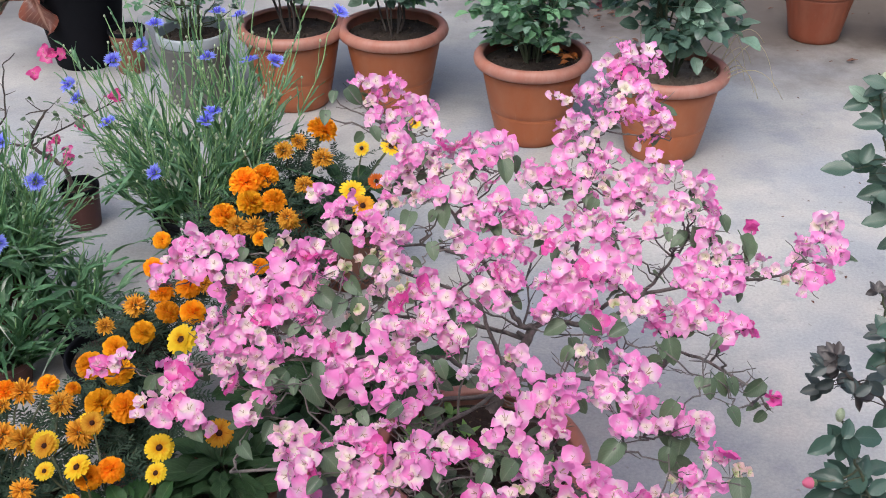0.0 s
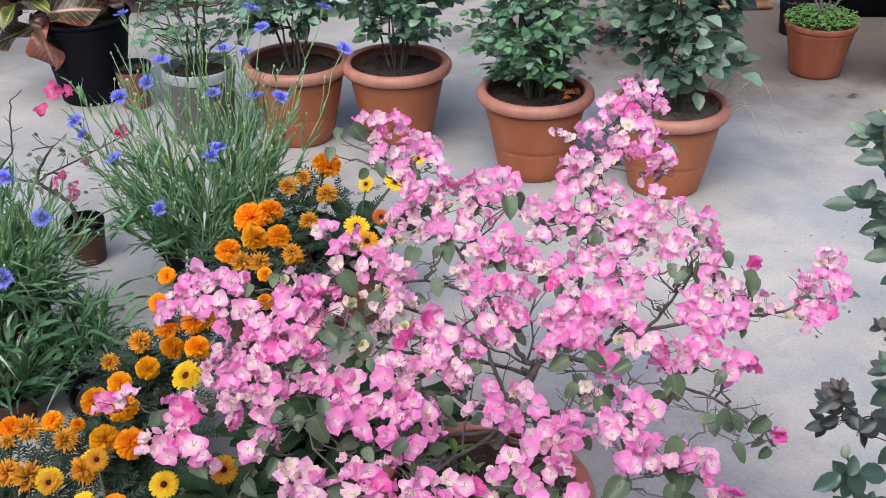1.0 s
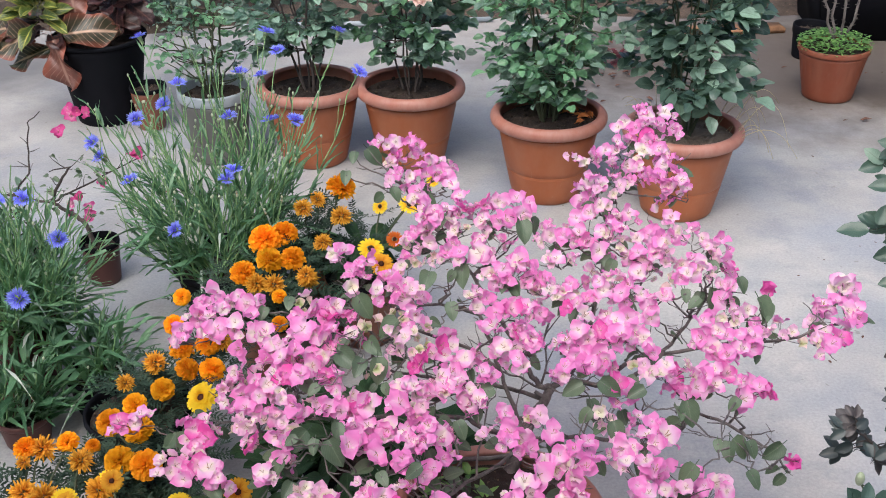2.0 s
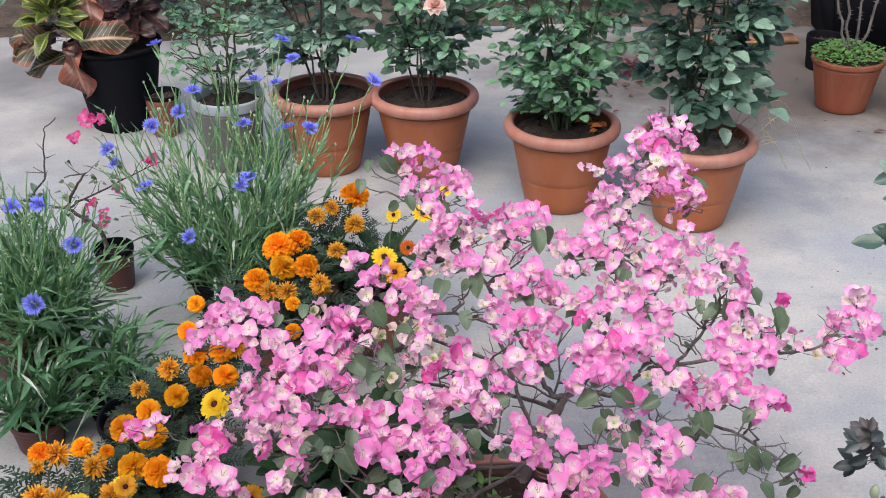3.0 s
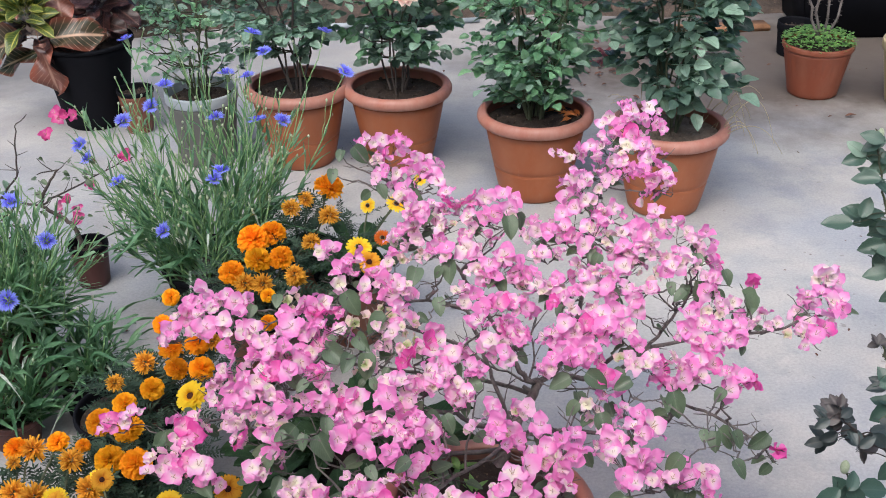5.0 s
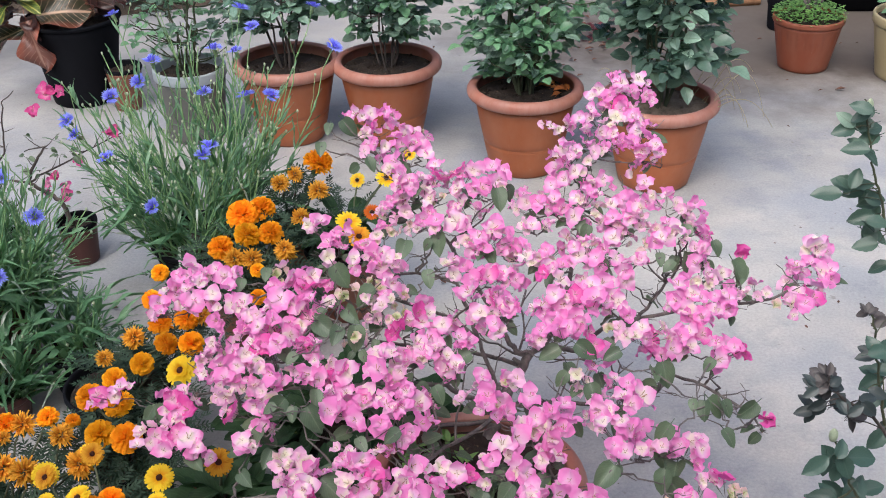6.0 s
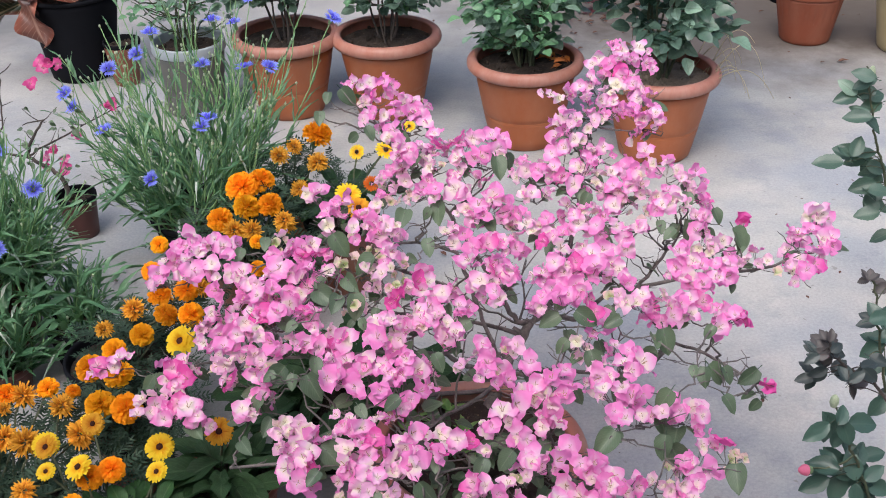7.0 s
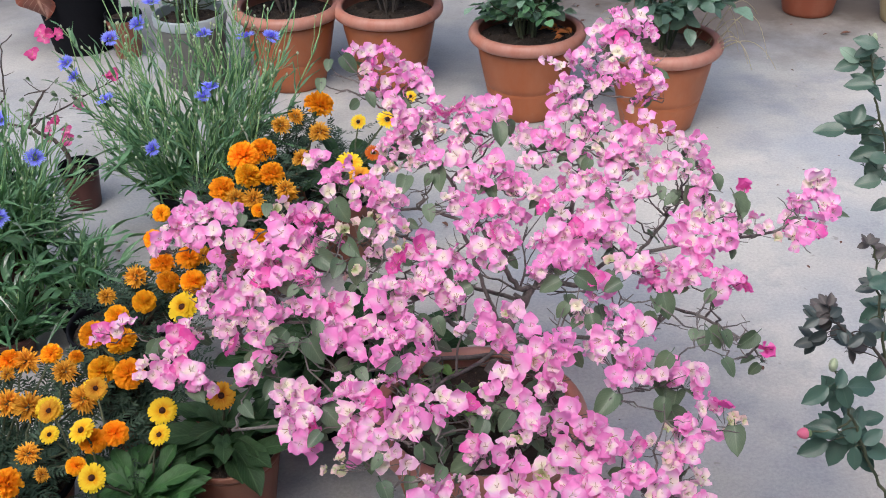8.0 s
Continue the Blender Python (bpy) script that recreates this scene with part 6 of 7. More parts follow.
for count, (name, blooms) in enumerate(BLOOMS.items()):
    rng = random.Random(900 + count)
    spread = [(Vector((x, y, z)) - ORIGIN, tone) for x, y, z, tone in blooms]
    bunches = []
    for p, tone in spread:
        near = [b for b in bunches if (b[0][0] - p).length < 0.052]
        (near[0] if near else bunches.append([]) or bunches[-1]).append((p, tone))
    bunches.sort(key=lambda b: min((w - b[0][0]).length for w in wood_points))
    nodes = [(p, 0.0) for p in wood_points]
    for bunch in bunches:
        bm = bmesh.new()
        spots, flowers = [], []
        hub = sum((p for p, _ in bunch), Vector()) / len(bunch) + Vector((rng.uniform(-0.006, 0.006), 0.006, -0.026))
        tip = grow_twig(bm, rng, nodes, spots, hub)
        spots += [hub] * (1 + len(bunch) // 2)
        for p, tone in bunch:
            flowers.append((bloom_kind(rng, tone), bloom_pose(rng, p, hub, rng.uniform(0.84, 1.16) if tone > 5 else rng.uniform(0.70, 1.0))))
            sprout(bm, rng.choice(tip), [hub.lerp(p, 0.5) + Vector((0, 0, -0.003)), p], 0.0008, 0.0005)
            for _ in range(0 if tone == 9 else 1 + (rng.random() < 0.8)):
                low = p + Vector((rng.uniform(-0.018, 0.018), rng.uniform(-0.012, 0.018), rng.uniform(-0.020, 0.002)))
                flowers.append((bloom_kind(rng, tone - 1.0), bloom_pose(rng, low, hub, rng.uniform(0.58, 0.96))))
                sprout(bm, rng.choice(tip), [hub.lerp(low, 0.6), low], 0.0007, 0.0005)
        spray = part("flowering_twig", bm, BARK, bou)
        for kind, m in flowers:
            piece("flower", rng.choice(FLOWERS[kind]), spray, m)
        for spot in spots:
            if rng.random() < 0.17:
                leaf_at(spray, rng, spot)

# single leaves hanging at the tips of their twigs
for count, tips in enumerate(LEAF_TIPS.values()):
    rng = random.Random(960 + count)
    nodes = [(p, 0.0) for p in wood_points]
    for tip in tips:
        bm = bmesh.new()
        hub = Vector(tip) - ORIGIN + Vector((0, 0, 0.006))
        grow_twig(bm, rng, nodes, [], hub)
        q = radians(rng.uniform(200, 340))
        along = Vector((math.cos(q), math.sin(q), rng.uniform(-1.2, -0.1)))
        m = frame_of(hub - along.normalized() * 0.010, along, Vector((rng.uniform(-0.6, 0.6), -0.6, 0.8)), rng.uniform(0.7, 1.15))
        piece("leaf", rng.choice(BOUG_LEAVES), part("leafy_twig", bm, BARK, bou), m)

# bare twigs round the fork
rng = random.Random(980)
for i in range(5):
    q, ln = rng.uniform(0, 6.28), rng.uniform(0.06, 0.13)
    d = Vector((math.cos(q), math.sin(q), rng.uniform(0.1, 0.6)))
    b = FORK + Vector((rng.uniform(-0.03, 0.03), rng.uniform(-0.03, 0.03), rng.uniform(-0.02, 0.04)))
    path = bend(rng, b, b + d * ln, 0.0, 0.007, 6)
    bm = bmesh.new()
    tube(bm, path, 0.0026, 0.0011, 5)
    for k in (2, 3, 4, 5):
        w = rng.uniform(0, 6.28)
        tube(bm, bend(rng, path[k], path[k] + (d + Vector((math.cos(w), math.sin(w), 0.4)) * 0.9) * rng.uniform(0.02, 0.045), 0, 0.003, 3), 0.0014, 0.0006, 4)
    part("twig", bm, BARK, bou)

# small weeds on the pot's soil
rng = random.Random(985)
bm = bmesh.new()
for i in range(9):
    spot = Vector((rng.uniform(-0.13, 0.12), rng.uniform(-0.02, 0.13), zs))
    for k in range(rng.randrange(5, 9)):
        q = rng.uniform(0, 6.28)
        blade(bm, frame_of(spot + Vector((0, 0, 0.004)), Vector((math.cos(q), math.sin(q), rng.uniform(0.3, 1.4)))), rng.uniform(0.018, 0.040), 0.011, ovate, 0.15, 0.3, 0.02, 4, 2)
tagged(part("weed_cover", bm, COVER, bou, "small green weeds sprouting from the soil"), kind="stuff")

# low leafy shoots over the pot's soil
rng = random.Random(990)
bm = bmesh.new()
tips = []
for i in range(15):
    q = rng.uniform(1.8, 5.9)
    b = Vector((rng.uniform(-0.05, 0.08), rng.uniform(-0.06, 0.06), zs))
    path = bend(rng, b, b + Vector((math.cos(q) * 0.14, math.sin(q) * 0.14, rng.uniform(0.05, 0.14))), -0.01, 0.008, 5)
    tube(bm, path, 0.002, 0.001, 5)
    tips += path[2:]
bough = part("branch", bm, DARK_BARK, bou)
for p in tips:
    leaf_at(bough, rng, p, 0.95)
    if rng.random() < 0.5:
        leaf_at(bough, rng, p, 0.8)

# ---------------------------------------------------------------- the small bare bougainvillea
sx, sy = -0.955, 2.85
small = thing("potted_bougainvillea", sx, sy, "small nearly bare bougainvillea with magenta flowers in a brown pot", "potted plant")
zs = pot_parts(small, 0.054, 0.125, 0.043, MAROON, BLACK, SOIL, "thin", random.Random(91), 0.025, "dark red-brown wall", "black rim")
TWIGS = {
    "trunk": [(-0.968, 2.84, 0.127), (-0.981, 2.84, 0.178), (-1.01, 2.84, 0.208), (-1.063, 2.84, 0.241)],
    "left": [(-1.054, 2.82, 0.251), (-1.141, 2.82, 0.266), (-1.254, 2.82, 0.28), (-1.344, 2.82, 0.297)],
    "tall": [(-1.196, 2.86, 0.18), (-1.175, 2.86, 0.249), (-1.116, 2.86, 0.317), (-1.105, 2.86, 0.399), (-1.094, 2.86, 0.46), (-1.056, 2.86, 0.493)],
    "right": [(-1.081, 2.88, 0.221), (-1.008, 2.88, 0.26), (-0.907, 2.88, 0.313), (-0.801, 2.88, 0.365)],
    "up": [(-1.063, 2.84, 0.241), (-1.026, 2.84, 0.304), (-0.992, 2.84, 0.346), (-1.053, 2.84, 0.331)],
}
rng = random.Random(92)
for name, path in TWIGS.items():
    bm = bmesh.new()
    pts = [Vector((x - sx, y - sy, z)) for x, y, z in path]
    fine = []
    for a, b in zip(pts, pts[1:]):
        fine += bend(rng, a, b, 0.0, 0.004, 4)[:-1]
    fine.append(pts[-1])
    stout = name in ("trunk", "up")
    tube(bm, fine, 0.0072 if name == "trunk" else (0.0050 if stout else 0.0034), 0.0046 if name == "trunk" else 0.0012, 7)
    tips = []
    for _ in range(7):
        p = rng.choice(fine[2:])
        q = rng.uniform(0, 6.28)
        tip = p + Vector((math.cos(q), math.sin(q) * 0.5, rng.uniform(0.0, 1.0))) * rng.uniform(0.02, 0.06)
        tube(bm, bend(rng, p, tip, 0, 0.002, 3), 0.0014, 0.0006, 4)
        tips.append(tip)
    bough = part("branch", bm, DARK_BARK, small)
    for p in tips[:6] if name not in ("tall", "left") else ():
        leaf_at(bough, rng, p, 0.75)
        leaf_at(bough, rng, p, 0.55)
for x, y, z in ((-0.983, 2.86, 0.478), (-0.947, 2.86, 0.485), (-1.006, 2.86, 0.429), (-0.994, 2.86, 0.24), (-0.977, 2.86, 0.206), (-1.02, 2.86, 0.212), (-0.83, 2.86, 0.365), (-0.925, 2.86, 0.285)):
    for _ in range(2):
        face = Vector((rng.uniform(-0.6, 0.6), rng.uniform(-0.9, 0.0), rng.uniform(0.2, 1.0)))
        m = frame_of(Vector((x - sx, y - sy, z)) + Vector((rng.uniform(-1, 1), rng.uniform(-1, 1), rng.uniform(-1, 1))) * 0.012, face.orthogonal(), face, rng.uniform(0.52, 0.78))
        piece("flower", rng.choice(FLOWERS["magenta"]), small, m)

# ---------------------------------------------------------------- cornflowers


def cornflowers(owner, zs, seed, root, heads, tall, stalks, spread, lean, skirt=80, branching=3, leafy=8, wide=1.0, fan=0.9, short=1.0):
    """Upright branching stalks with grey-green straps, buds and blue heads; broad curling leaves at the foot."""
    rng = random.Random(seed)
    goals = [(Vector(h), True) for h in heads]
    for _ in range(stalks):
        a, d = rng.uniform(0, 6.28), spread * math.sqrt(rng.random())
        goals.append((Vector((lean[0] + d * math.cos(a), lean[1] + d * math.sin(a), tall * rng.uniform(0.55, 1.0) * (1.0 - 0.25 * d / spread))), False))
    foliage, dry = bmesh.new(), bmesh.new()
    for goal, flower in goals:
        toward = Vector((goal.x, goal.y, 0)) * rng.uniform(0.2, 0.5)
        b = Vector((root * rng.uniform(-0.6, 0.6), root * rng.uniform(-0.6, 0.6), 0)) + toward
        if b.length > root:
            b = b.normalized() * root
        b.z = zs - 0.01
        pts = []
        for i in range(9):
            t = i / 8
            out = t ** fan
            pts.append(Vector((b.x + (goal.x - b.x) * out, b.y + (goal.y - b.y) * out, b.z + (goal.z - b.z) * t)) + (Vector((rng.uniform(-1, 1), rng.uniform(-1, 1), 0)) * 0.009 if 0 < i < 8 else Vector()))
        bm = bmesh.new()
        tube(bm, pts, 0.0026, 0.0012, 5)
        buds = []
        for _ in range(rng.randrange(0, branching + 1)):
            k = rng.randrange(3, 8)
            a = rng.uniform(0, 6.28)
            tip = pts[k] + Vector((math.cos(a) * 0.035, math.sin(a) * 0.035, rng.uniform(0.06, 0.13)))
            tube(bm, bend(rng, pts[k], tip, 0.006, 0.003, 4), 0.0014, 0.0009, 4)
            buds.append(tip)
        stalk = part("stalk", bm, STALK, owner)
        budded = branching > 1 or rng.random() < 0.3
        if flower:
            d = (goal - pts[-2]).normalized() + Vector((rng.uniform(-0.5, 0.5), rng.uniform(-1.3, -0.3), 0.5))
            piece("flower_head", rng.choice(CORNFLOWERS), stalk, frame_of(goal, d.orthogonal(), d, rng.uniform(0.024, 0.028)), "bright blue flower head")
        else:
            buds.append(goal)
        for tip in buds if budded else ():
            piece("bud", BUD, stalk, Matrix.Translation(tip) @ Matrix.Diagonal((0.0033, 0.0033, 0.0046, 1)))
        for _ in range(leafy):
            k = rng.choice((0, 0, 1, 1, 2, 2, 3, 3, 4, 5, 6, 7))
            p = pts[k].lerp(pts[k + 1], rng.random())
            a = rng.uniform(0, 6.28)
            low = 1.0 - k / 8
            grow = (pts[k + 1] - pts[k]).normalized()
            along = grow * rng.uniform(1.3, 2.4) + Vector((math.cos(a), math.sin(a), 0)) * rng.uniform(0.3, 0.75)
            blade(foliage if rng.random() > 0.03 or k > 4 else dry, frame_of(p, along, Vector((rng.uniform(-0.4, 0.4), rng.uniform(-0.4, 0.4), 1))), (rng.uniform(0.035, 0.070) + 0.095 * low * rng.random()) * short, (rng.uniform(0.005, 0.008) + 0.010 * low * rng.random()) * wide, lance, 0.2, rng.uniform(-0.1, 0.55) * (0.3 + low), 0.03, 7, 2, phase=rng.uniform(0, 6))
    for i in range(skirt):
        a = rng.uniform(0, 6.28)
        p = Vector((root * math.cos(a), root * math.sin(a), zs + rng.uniform(0.0, 0.16)))
        a += rng.uniform(-0.6, 0.6)
        along = Vector((math.cos(a), math.sin(a), rng.uniform(0.2, 1.8)))
        old = i % 10 == 0
        blade(dry if old else foliage, frame_of(p, along, Vector((rng.uniform(-0.5, 0.5), rng.uniform(-0.5, 0.5), 1))), rng.uniform(0.05, 0.09) if old else rng.uniform(0.08, 0.16) * short, 0.006 if old else rng.uniform(0.008, 0.015) * wide, lance, 0.25, rng.uniform(0.9, 1.5) if old else rng.uniform(0.4, 1.0), 0.06, 10, 2, phase=rng.uniform(0, 6))
    tagged(part("foliage", foliage, BLADE, owner, "narrow grey-green leaves"), kind="stuff")
    tagged(part("dry_foliage", dry, PALE_BLADE, owner, "pale curled drying leaves"), kind="stuff")


cx, cy = -0.56, 2.68
ca = thing("potted_cornflowers", cx, cy, "tall clump of blue cornflowers with many buds in a pot", "potted plant", "potted cornflowers")
zs = pot_parts(ca, 0.14, 0.17, 0.10, BLACK, BLACK, SOIL, "thin", random.Random(101), 0.02)
HEADS_A = ((-0.86, 3.14, 0.6), (-0.7, 2.91, 0.55), (-0.72, 2.84, 0.52), (-0.78, 2.79, 0.5), (-0.87, 2.71, 0.47), (-0.84, 2.67, 0.45), (-0.75, 2.6, 0.42), (-0.51, 2.64, 0.43), (-0.52, 2.61, 0.42), (-0.55, 2.81, 0.5), (-0.44, 2.79, 0.5), (-0.38, 2.79, 0.5), (-0.55, 2.97, 0.56), (-0.49, 2.95, 0.56), (-0.52, 3.19, 0.6), (-0.47, 3.09, 0.58), (-0.32, 3.2, 0.6), (-0.24, 2.98, 0.56), (-0.63, 2.52, 0.33))
cornflowers(ca, zs, 102, 0.13, [(x - cx, y - cy, z) for x, y, z in HEADS_A], 0.70, 76, 0.34, (-0.07, 0.15), 40, 3, 10, 0.82, 0.85, 0.95)
cx, cy = -0.985, 2.35
cb = thing("potted_cornflowers", cx, cy, "bushy cornflowers with few blooms in a maroon pot", "potted plant", "potted cornflowers")
zs = pot_parts(cb, 0.105, 0.20, 0.080, MAROON, MAROON, SOIL, "thin", random.Random(103), 0.02)
HEADS_B = ((-0.86, 2.15, 0.36), (-0.82, 2.3, 0.42), (-1.03, 2.48, 0.42), (-0.97, 2.49, 0.42))
cornflowers(cb, zs, 104, 0.11, [(x - cx, y - cy, z) for x, y, z in HEADS_B], 0.60, 78, 0.21, (0.05, 0.0), 52, 1, 9, 0.85, 1.0, 0.9)
cx, cy = -0.77, 2.27
cc = thing("potted_cornflowers", cx, cy, "young leafy cornflower without blooms in a small black pot", "potted plant", "potted cornflowers")
zs = pot_parts(cc, 0.075, 0.10, 0.06, BLACK, BLACK, SOIL, "thin", random.Random(105), 0.02)
cornflowers(cc, zs, 106, 0.07, [], 0.33, 20, 0.13, (-0.03, 0.03), 26, 0, 9, 1.0, 1.0, 0.95)
cx, cy = -0.902, 2.141
cd = thing("potted_cornflowers", cx, cy, "low cornflower seedling with curling grey-green leaves in a maroon pot", "potted plant", "potted cornflowers")
zs = pot_parts(cd, 0.060, 0.075, 0.048, MAROON, MAROON, SOIL, "thin", random.Random(107), 0.012)
cornflowers(cd, zs, 108, 0.05, [], 0.27, 14, 0.10, (0.0, 0.02), 46, 0, 10, 1.15, 1.0, 0.95)
leafy = thing("potted_rose", -1.148, 2.736, "small green rose seedling in a black nursery pot", "potted plant")
zs = pot_parts(leafy, 0.075, 0.13, 0.056, BLACK, BLACK, SOIL, "thin", random.Random(109), 0.015)
rose_bush(leafy, zs, 110, height=0.10, spread=0.10, leaves=26, kinds=("fresh", "dark"), stems=4, low=0.0, size=0.55)

# ---------------------------------------------------------------- marigolds and calendulas


def feather(bm, rng, p, along, length):
    """A pinnate leaf of narrow leaflets."""
    m = frame_of(p, along, Vector((rng.uniform(-0.4, 0.4), rng.uniform(-0.4, 0.4), 1)))
    for i in range(7):
        f = (i + 1) / 7.5
        for s in (-1, 1):
            q = m @ frame_of(Vector((0, length * f, -0.12 * length * f * f)), Vector((s, rng.uniform(0.4, 0.9), rng.uniform(-0.3, 0.4))))
            blade(bm, q, length * rng.uniform(0.22, 0.36) * (1 - 0.4 * abs(f - 0.5)), length * 0.085, lance, 0.15, 0.1, 0, 2, 2)
    blade(bm, m @ Matrix.Translation((0, length * 0.95, -0.11 * length)), length * 0.26, length * 0.08, lance, 0.1, 0.1, 0, 2, 2)
    blade(bm, m, length, length * 0.02, strap, 0, 0.12, 0, 3, 1)


def marigold(x, y, r, h, heads, seed, label, wall=BROWN, rim=BLACK, foliage=90, wide=1.5, bushy=0.085):
    """A potted marigold: feathery dark foliage and stalked heads; heads hold place, radius and kind."""
    rng = random.Random(seed)
    t = thing("potted_marigold", x, y, label, "potted plant", "potted marigolds")
    zs = pot_parts(t, r, h, r * 0.72, wall, rim, SOIL, "thin", rng, 0.02)
    fol = bmesh.new()
    hub = sum((Vector((a - x, b - y, 0)) for a, b, *_ in heads), Vector()) / max(1, len(heads))
    for a, b, z, rad, kind in heads:
        goal = Vector((a - x, b - y, z))
        base = Vector((rng.uniform(-0.4, 0.4) * r, rng.uniform(-0.4, 0.4) * r, zs - 0.01))
        pts = bend(rng, base, goal, -0.01, 0.006, 6)
        bm = bmesh.new()
        tube(bm, pts, 0.0028, 0.0020, 5)
        stalk = part("stalk", bm, CANE, t)
        face = (goal - pts[-2]).normalized() * 0.4 + Vector((rng.uniform(-0.35, 0.35), rng.uniform(-0.8, -0.1), 0.8))
        if kind > 1:
            face = Vector((rng.uniform(-0.4, 0.4), rng.uniform(-1.0, -0.4), 1.0))
        me = rng.choice(MARIGOLDS[kind] if kind in MARIGOLDS else DAISIES[kind])
        what = {0: "full orange marigold bloom", 1: "withered brown-orange bloom", 2: "yellow bloom with a dark centre", 3: "yellow bloom with a dark centre", 4: "rust-red bloom", 5: "orange-streaked bloom with a dark centre", 6: "large double yellow bloom"}[kind]
        piece("flower_head", me, stalk, frame_of(goal, face.orthogonal(), face, rad * (1.05 if kind < 2 else (1.0 if kind == 6 else 1.2))), what)
        for k in range(2, 6) if kind < 2 else ():
            q = rng.uniform(0, 6.28)
            feather(fol, rng, pts[k], Vector((math.cos(q), math.sin(q), 0.3)), rng.uniform(0.05, 0.08))
    for i in range(foliage * 2):
        q, d = rng.uniform(0, 6.28), r * wide * math.sqrt(rng.random())
        p = Vector((hub.x * 0.9 + d * math.cos(q), hub.y * 0.85 + d * math.sin(q), zs + rng.uniform(0.0, bushy)))
        q += rng.uniform(-0.8, 0.8)
        feather(fol, rng, p, Vector((math.cos(q), math.sin(q), rng.uniform(-0.2, 0.9))), rng.uniform(0.035, 0.06))
    if foliage:
        tagged(part("foliage", fol, FEATHER, t, "dark feathery foliage"), kind="stuff")
    return t


marigold(-0.33, 2.74, 0.085, 0.17, ((-0.27, 2.77, 0.33, 0.035, 0), (-0.32, 2.7, 0.33, 0.02, 1), (-0.35, 2.65, 0.33, 0.023, 1), (-0.25, 2.61, 0.33, 0.025, 1), (-0.29, 2.32, 0.33, 0.02, 1),), 111, "marigold with orange and withered blooms in a small pot", foliage=130, wide=1.7, bushy=0.15)
marigold(-0.40, 2.44, 0.10, 0.17, ((-0.42, 2.52, 0.31, 0.035, 0), (-0.38, 2.55, 0.31, 0.031, 0), (-0.39, 2.42, 0.31, 0.028, 0), (-0.34, 2.43, 0.31, 0.027, 0), (-0.28, 2.51, 0.31, 0.022, 1), (-0.44, 2.36, 0.31, 0.027, 0), (-0.4, 2.31, 0.31, 0.023, 1), (-0.36, 2.31, 0.31, 0.023, 1), (-0.29, 2.34, 0.31, 0.023, 1), (-0.34, 2.26, 0.31, 0.015, 0), (-0.55, 2.25, 0.31, 0.018, 0), (-0.54, 2.14, 0.31, 0.019, 0), (-0.32, 2.15, 0.31, 0.016, 0),), 112, "marigold crowded with orange blooms in a pot", foliage=120, bushy=0.12)
marigold(-0.60, 2.03, 0.11, 0.18, ((-0.46, 2.1, 0.29, 0.023, 0), (-0.43, 2.11, 0.29, 0.019, 1), (-0.51, 2.08, 0.29, 0.023, 0), (-0.48, 2.01, 0.29, 0.022, 0), (-0.43, 2.01, 0.29, 0.023, 0), (-0.55, 2.03, 0.29, 0.022, 1), (-0.51, 1.94, 0.29, 0.021, 0), (-0.59, 1.96, 0.29, 0.018, 1), (-0.55, 1.89, 0.29, 0.021, 0),), 113, "marigold with orange blooms in a black pot", wall=BLACK, wide=1.25)
marigold(-0.51, 1.81, 0.075, 0.17, ((-0.59, 1.86, 0.27, 0.025, 0), (-0.53, 1.84, 0.27, 0.026, 0), (-0.54, 1.75, 0.27, 0.025, 0), (-0.49, 1.74, 0.27, 0.026, 0), (-0.41, 1.86, 0.33, 0.031, 6),), 114, "marigold with large orange blooms in a brown pot", foliage=60)
marigold(-0.68, 1.60, 0.11, 0.15, ((-0.72, 1.78, 0.27, 0.021, 0), (-0.69, 1.78, 0.27, 0.024, 1), (-0.65, 1.8, 0.27, 0.019, 0), (-0.6, 1.79, 0.27, 0.013, 0), (-0.61, 1.75, 0.27, 0.022, 1), (-0.71, 1.74, 0.27, 0.013, 1), (-0.68, 1.66, 0.27, 0.023, 1), (-0.64, 1.65, 0.27, 0.026, 1), (-0.6, 1.64, 0.27, 0.02, 2), (-0.55, 1.67, 0.27, 0.024, 1), (-0.54, 1.69, 0.27, 0.019, 2), (-0.6, 1.53, 0.27, 0.019, 1), (-0.61, 1.46, 0.27, 0.023, 0), (-0.51, 1.5, 0.27, 0.015, 0), (-0.56, 1.48, 0.27, 0.012, 1), (-0.47, 1.58, 0.27, 0.021, 0), (-0.5, 1.56, 0.27, 0.02, 0),), 115, "marigold with many withered blooms in a pot", foliage=200, wide=1.7)
cal_back = marigold(-0.20, 2.59, 0.095, 0.19, ((-0.09, 2.67, 0.33, 0.023, 3), (-0.16, 2.66, 0.33, 0.017, 3), (-0.16, 2.44, 0.33, 0.026, 3), (-0.11, 2.49, 0.33, 0.017, 4), (-0.13, 2.37, 0.33, 0.025, 5), (-0.04, 2.81, 0.33, 0.014, 3),), 116, "calendula with yellow and rust blooms in a brown pot", foliage=0)
cal = marigold(-0.312, 1.68, 0.095, 0.16, ((-0.3, 1.64, 0.3, 0.021, 5),), 117, "broad-leaved calendula with one bloom in a red-brown pot", wall=BROWN, rim=BROWN, foliage=0)
cal_front = marigold(-0.44, 1.52, 0.095, 0.14, ((-0.56, 1.54, 0.3, 0.014, 2), (-0.51, 1.55, 0.3, 0.02, 2), (-0.46, 1.44, 0.3, 0.02, 2), (-0.39, 1.6, 0.3, 0.021, 2), (-0.38, 1.54, 0.3, 0.016, 2), (-0.58, 1.6, 0.3, 0.018, 5), (-0.52, 1.66, 0.3, 0.017, 5),), 118, "calendula with yellow blooms and fresh green leaves in a pot", foliage=0)


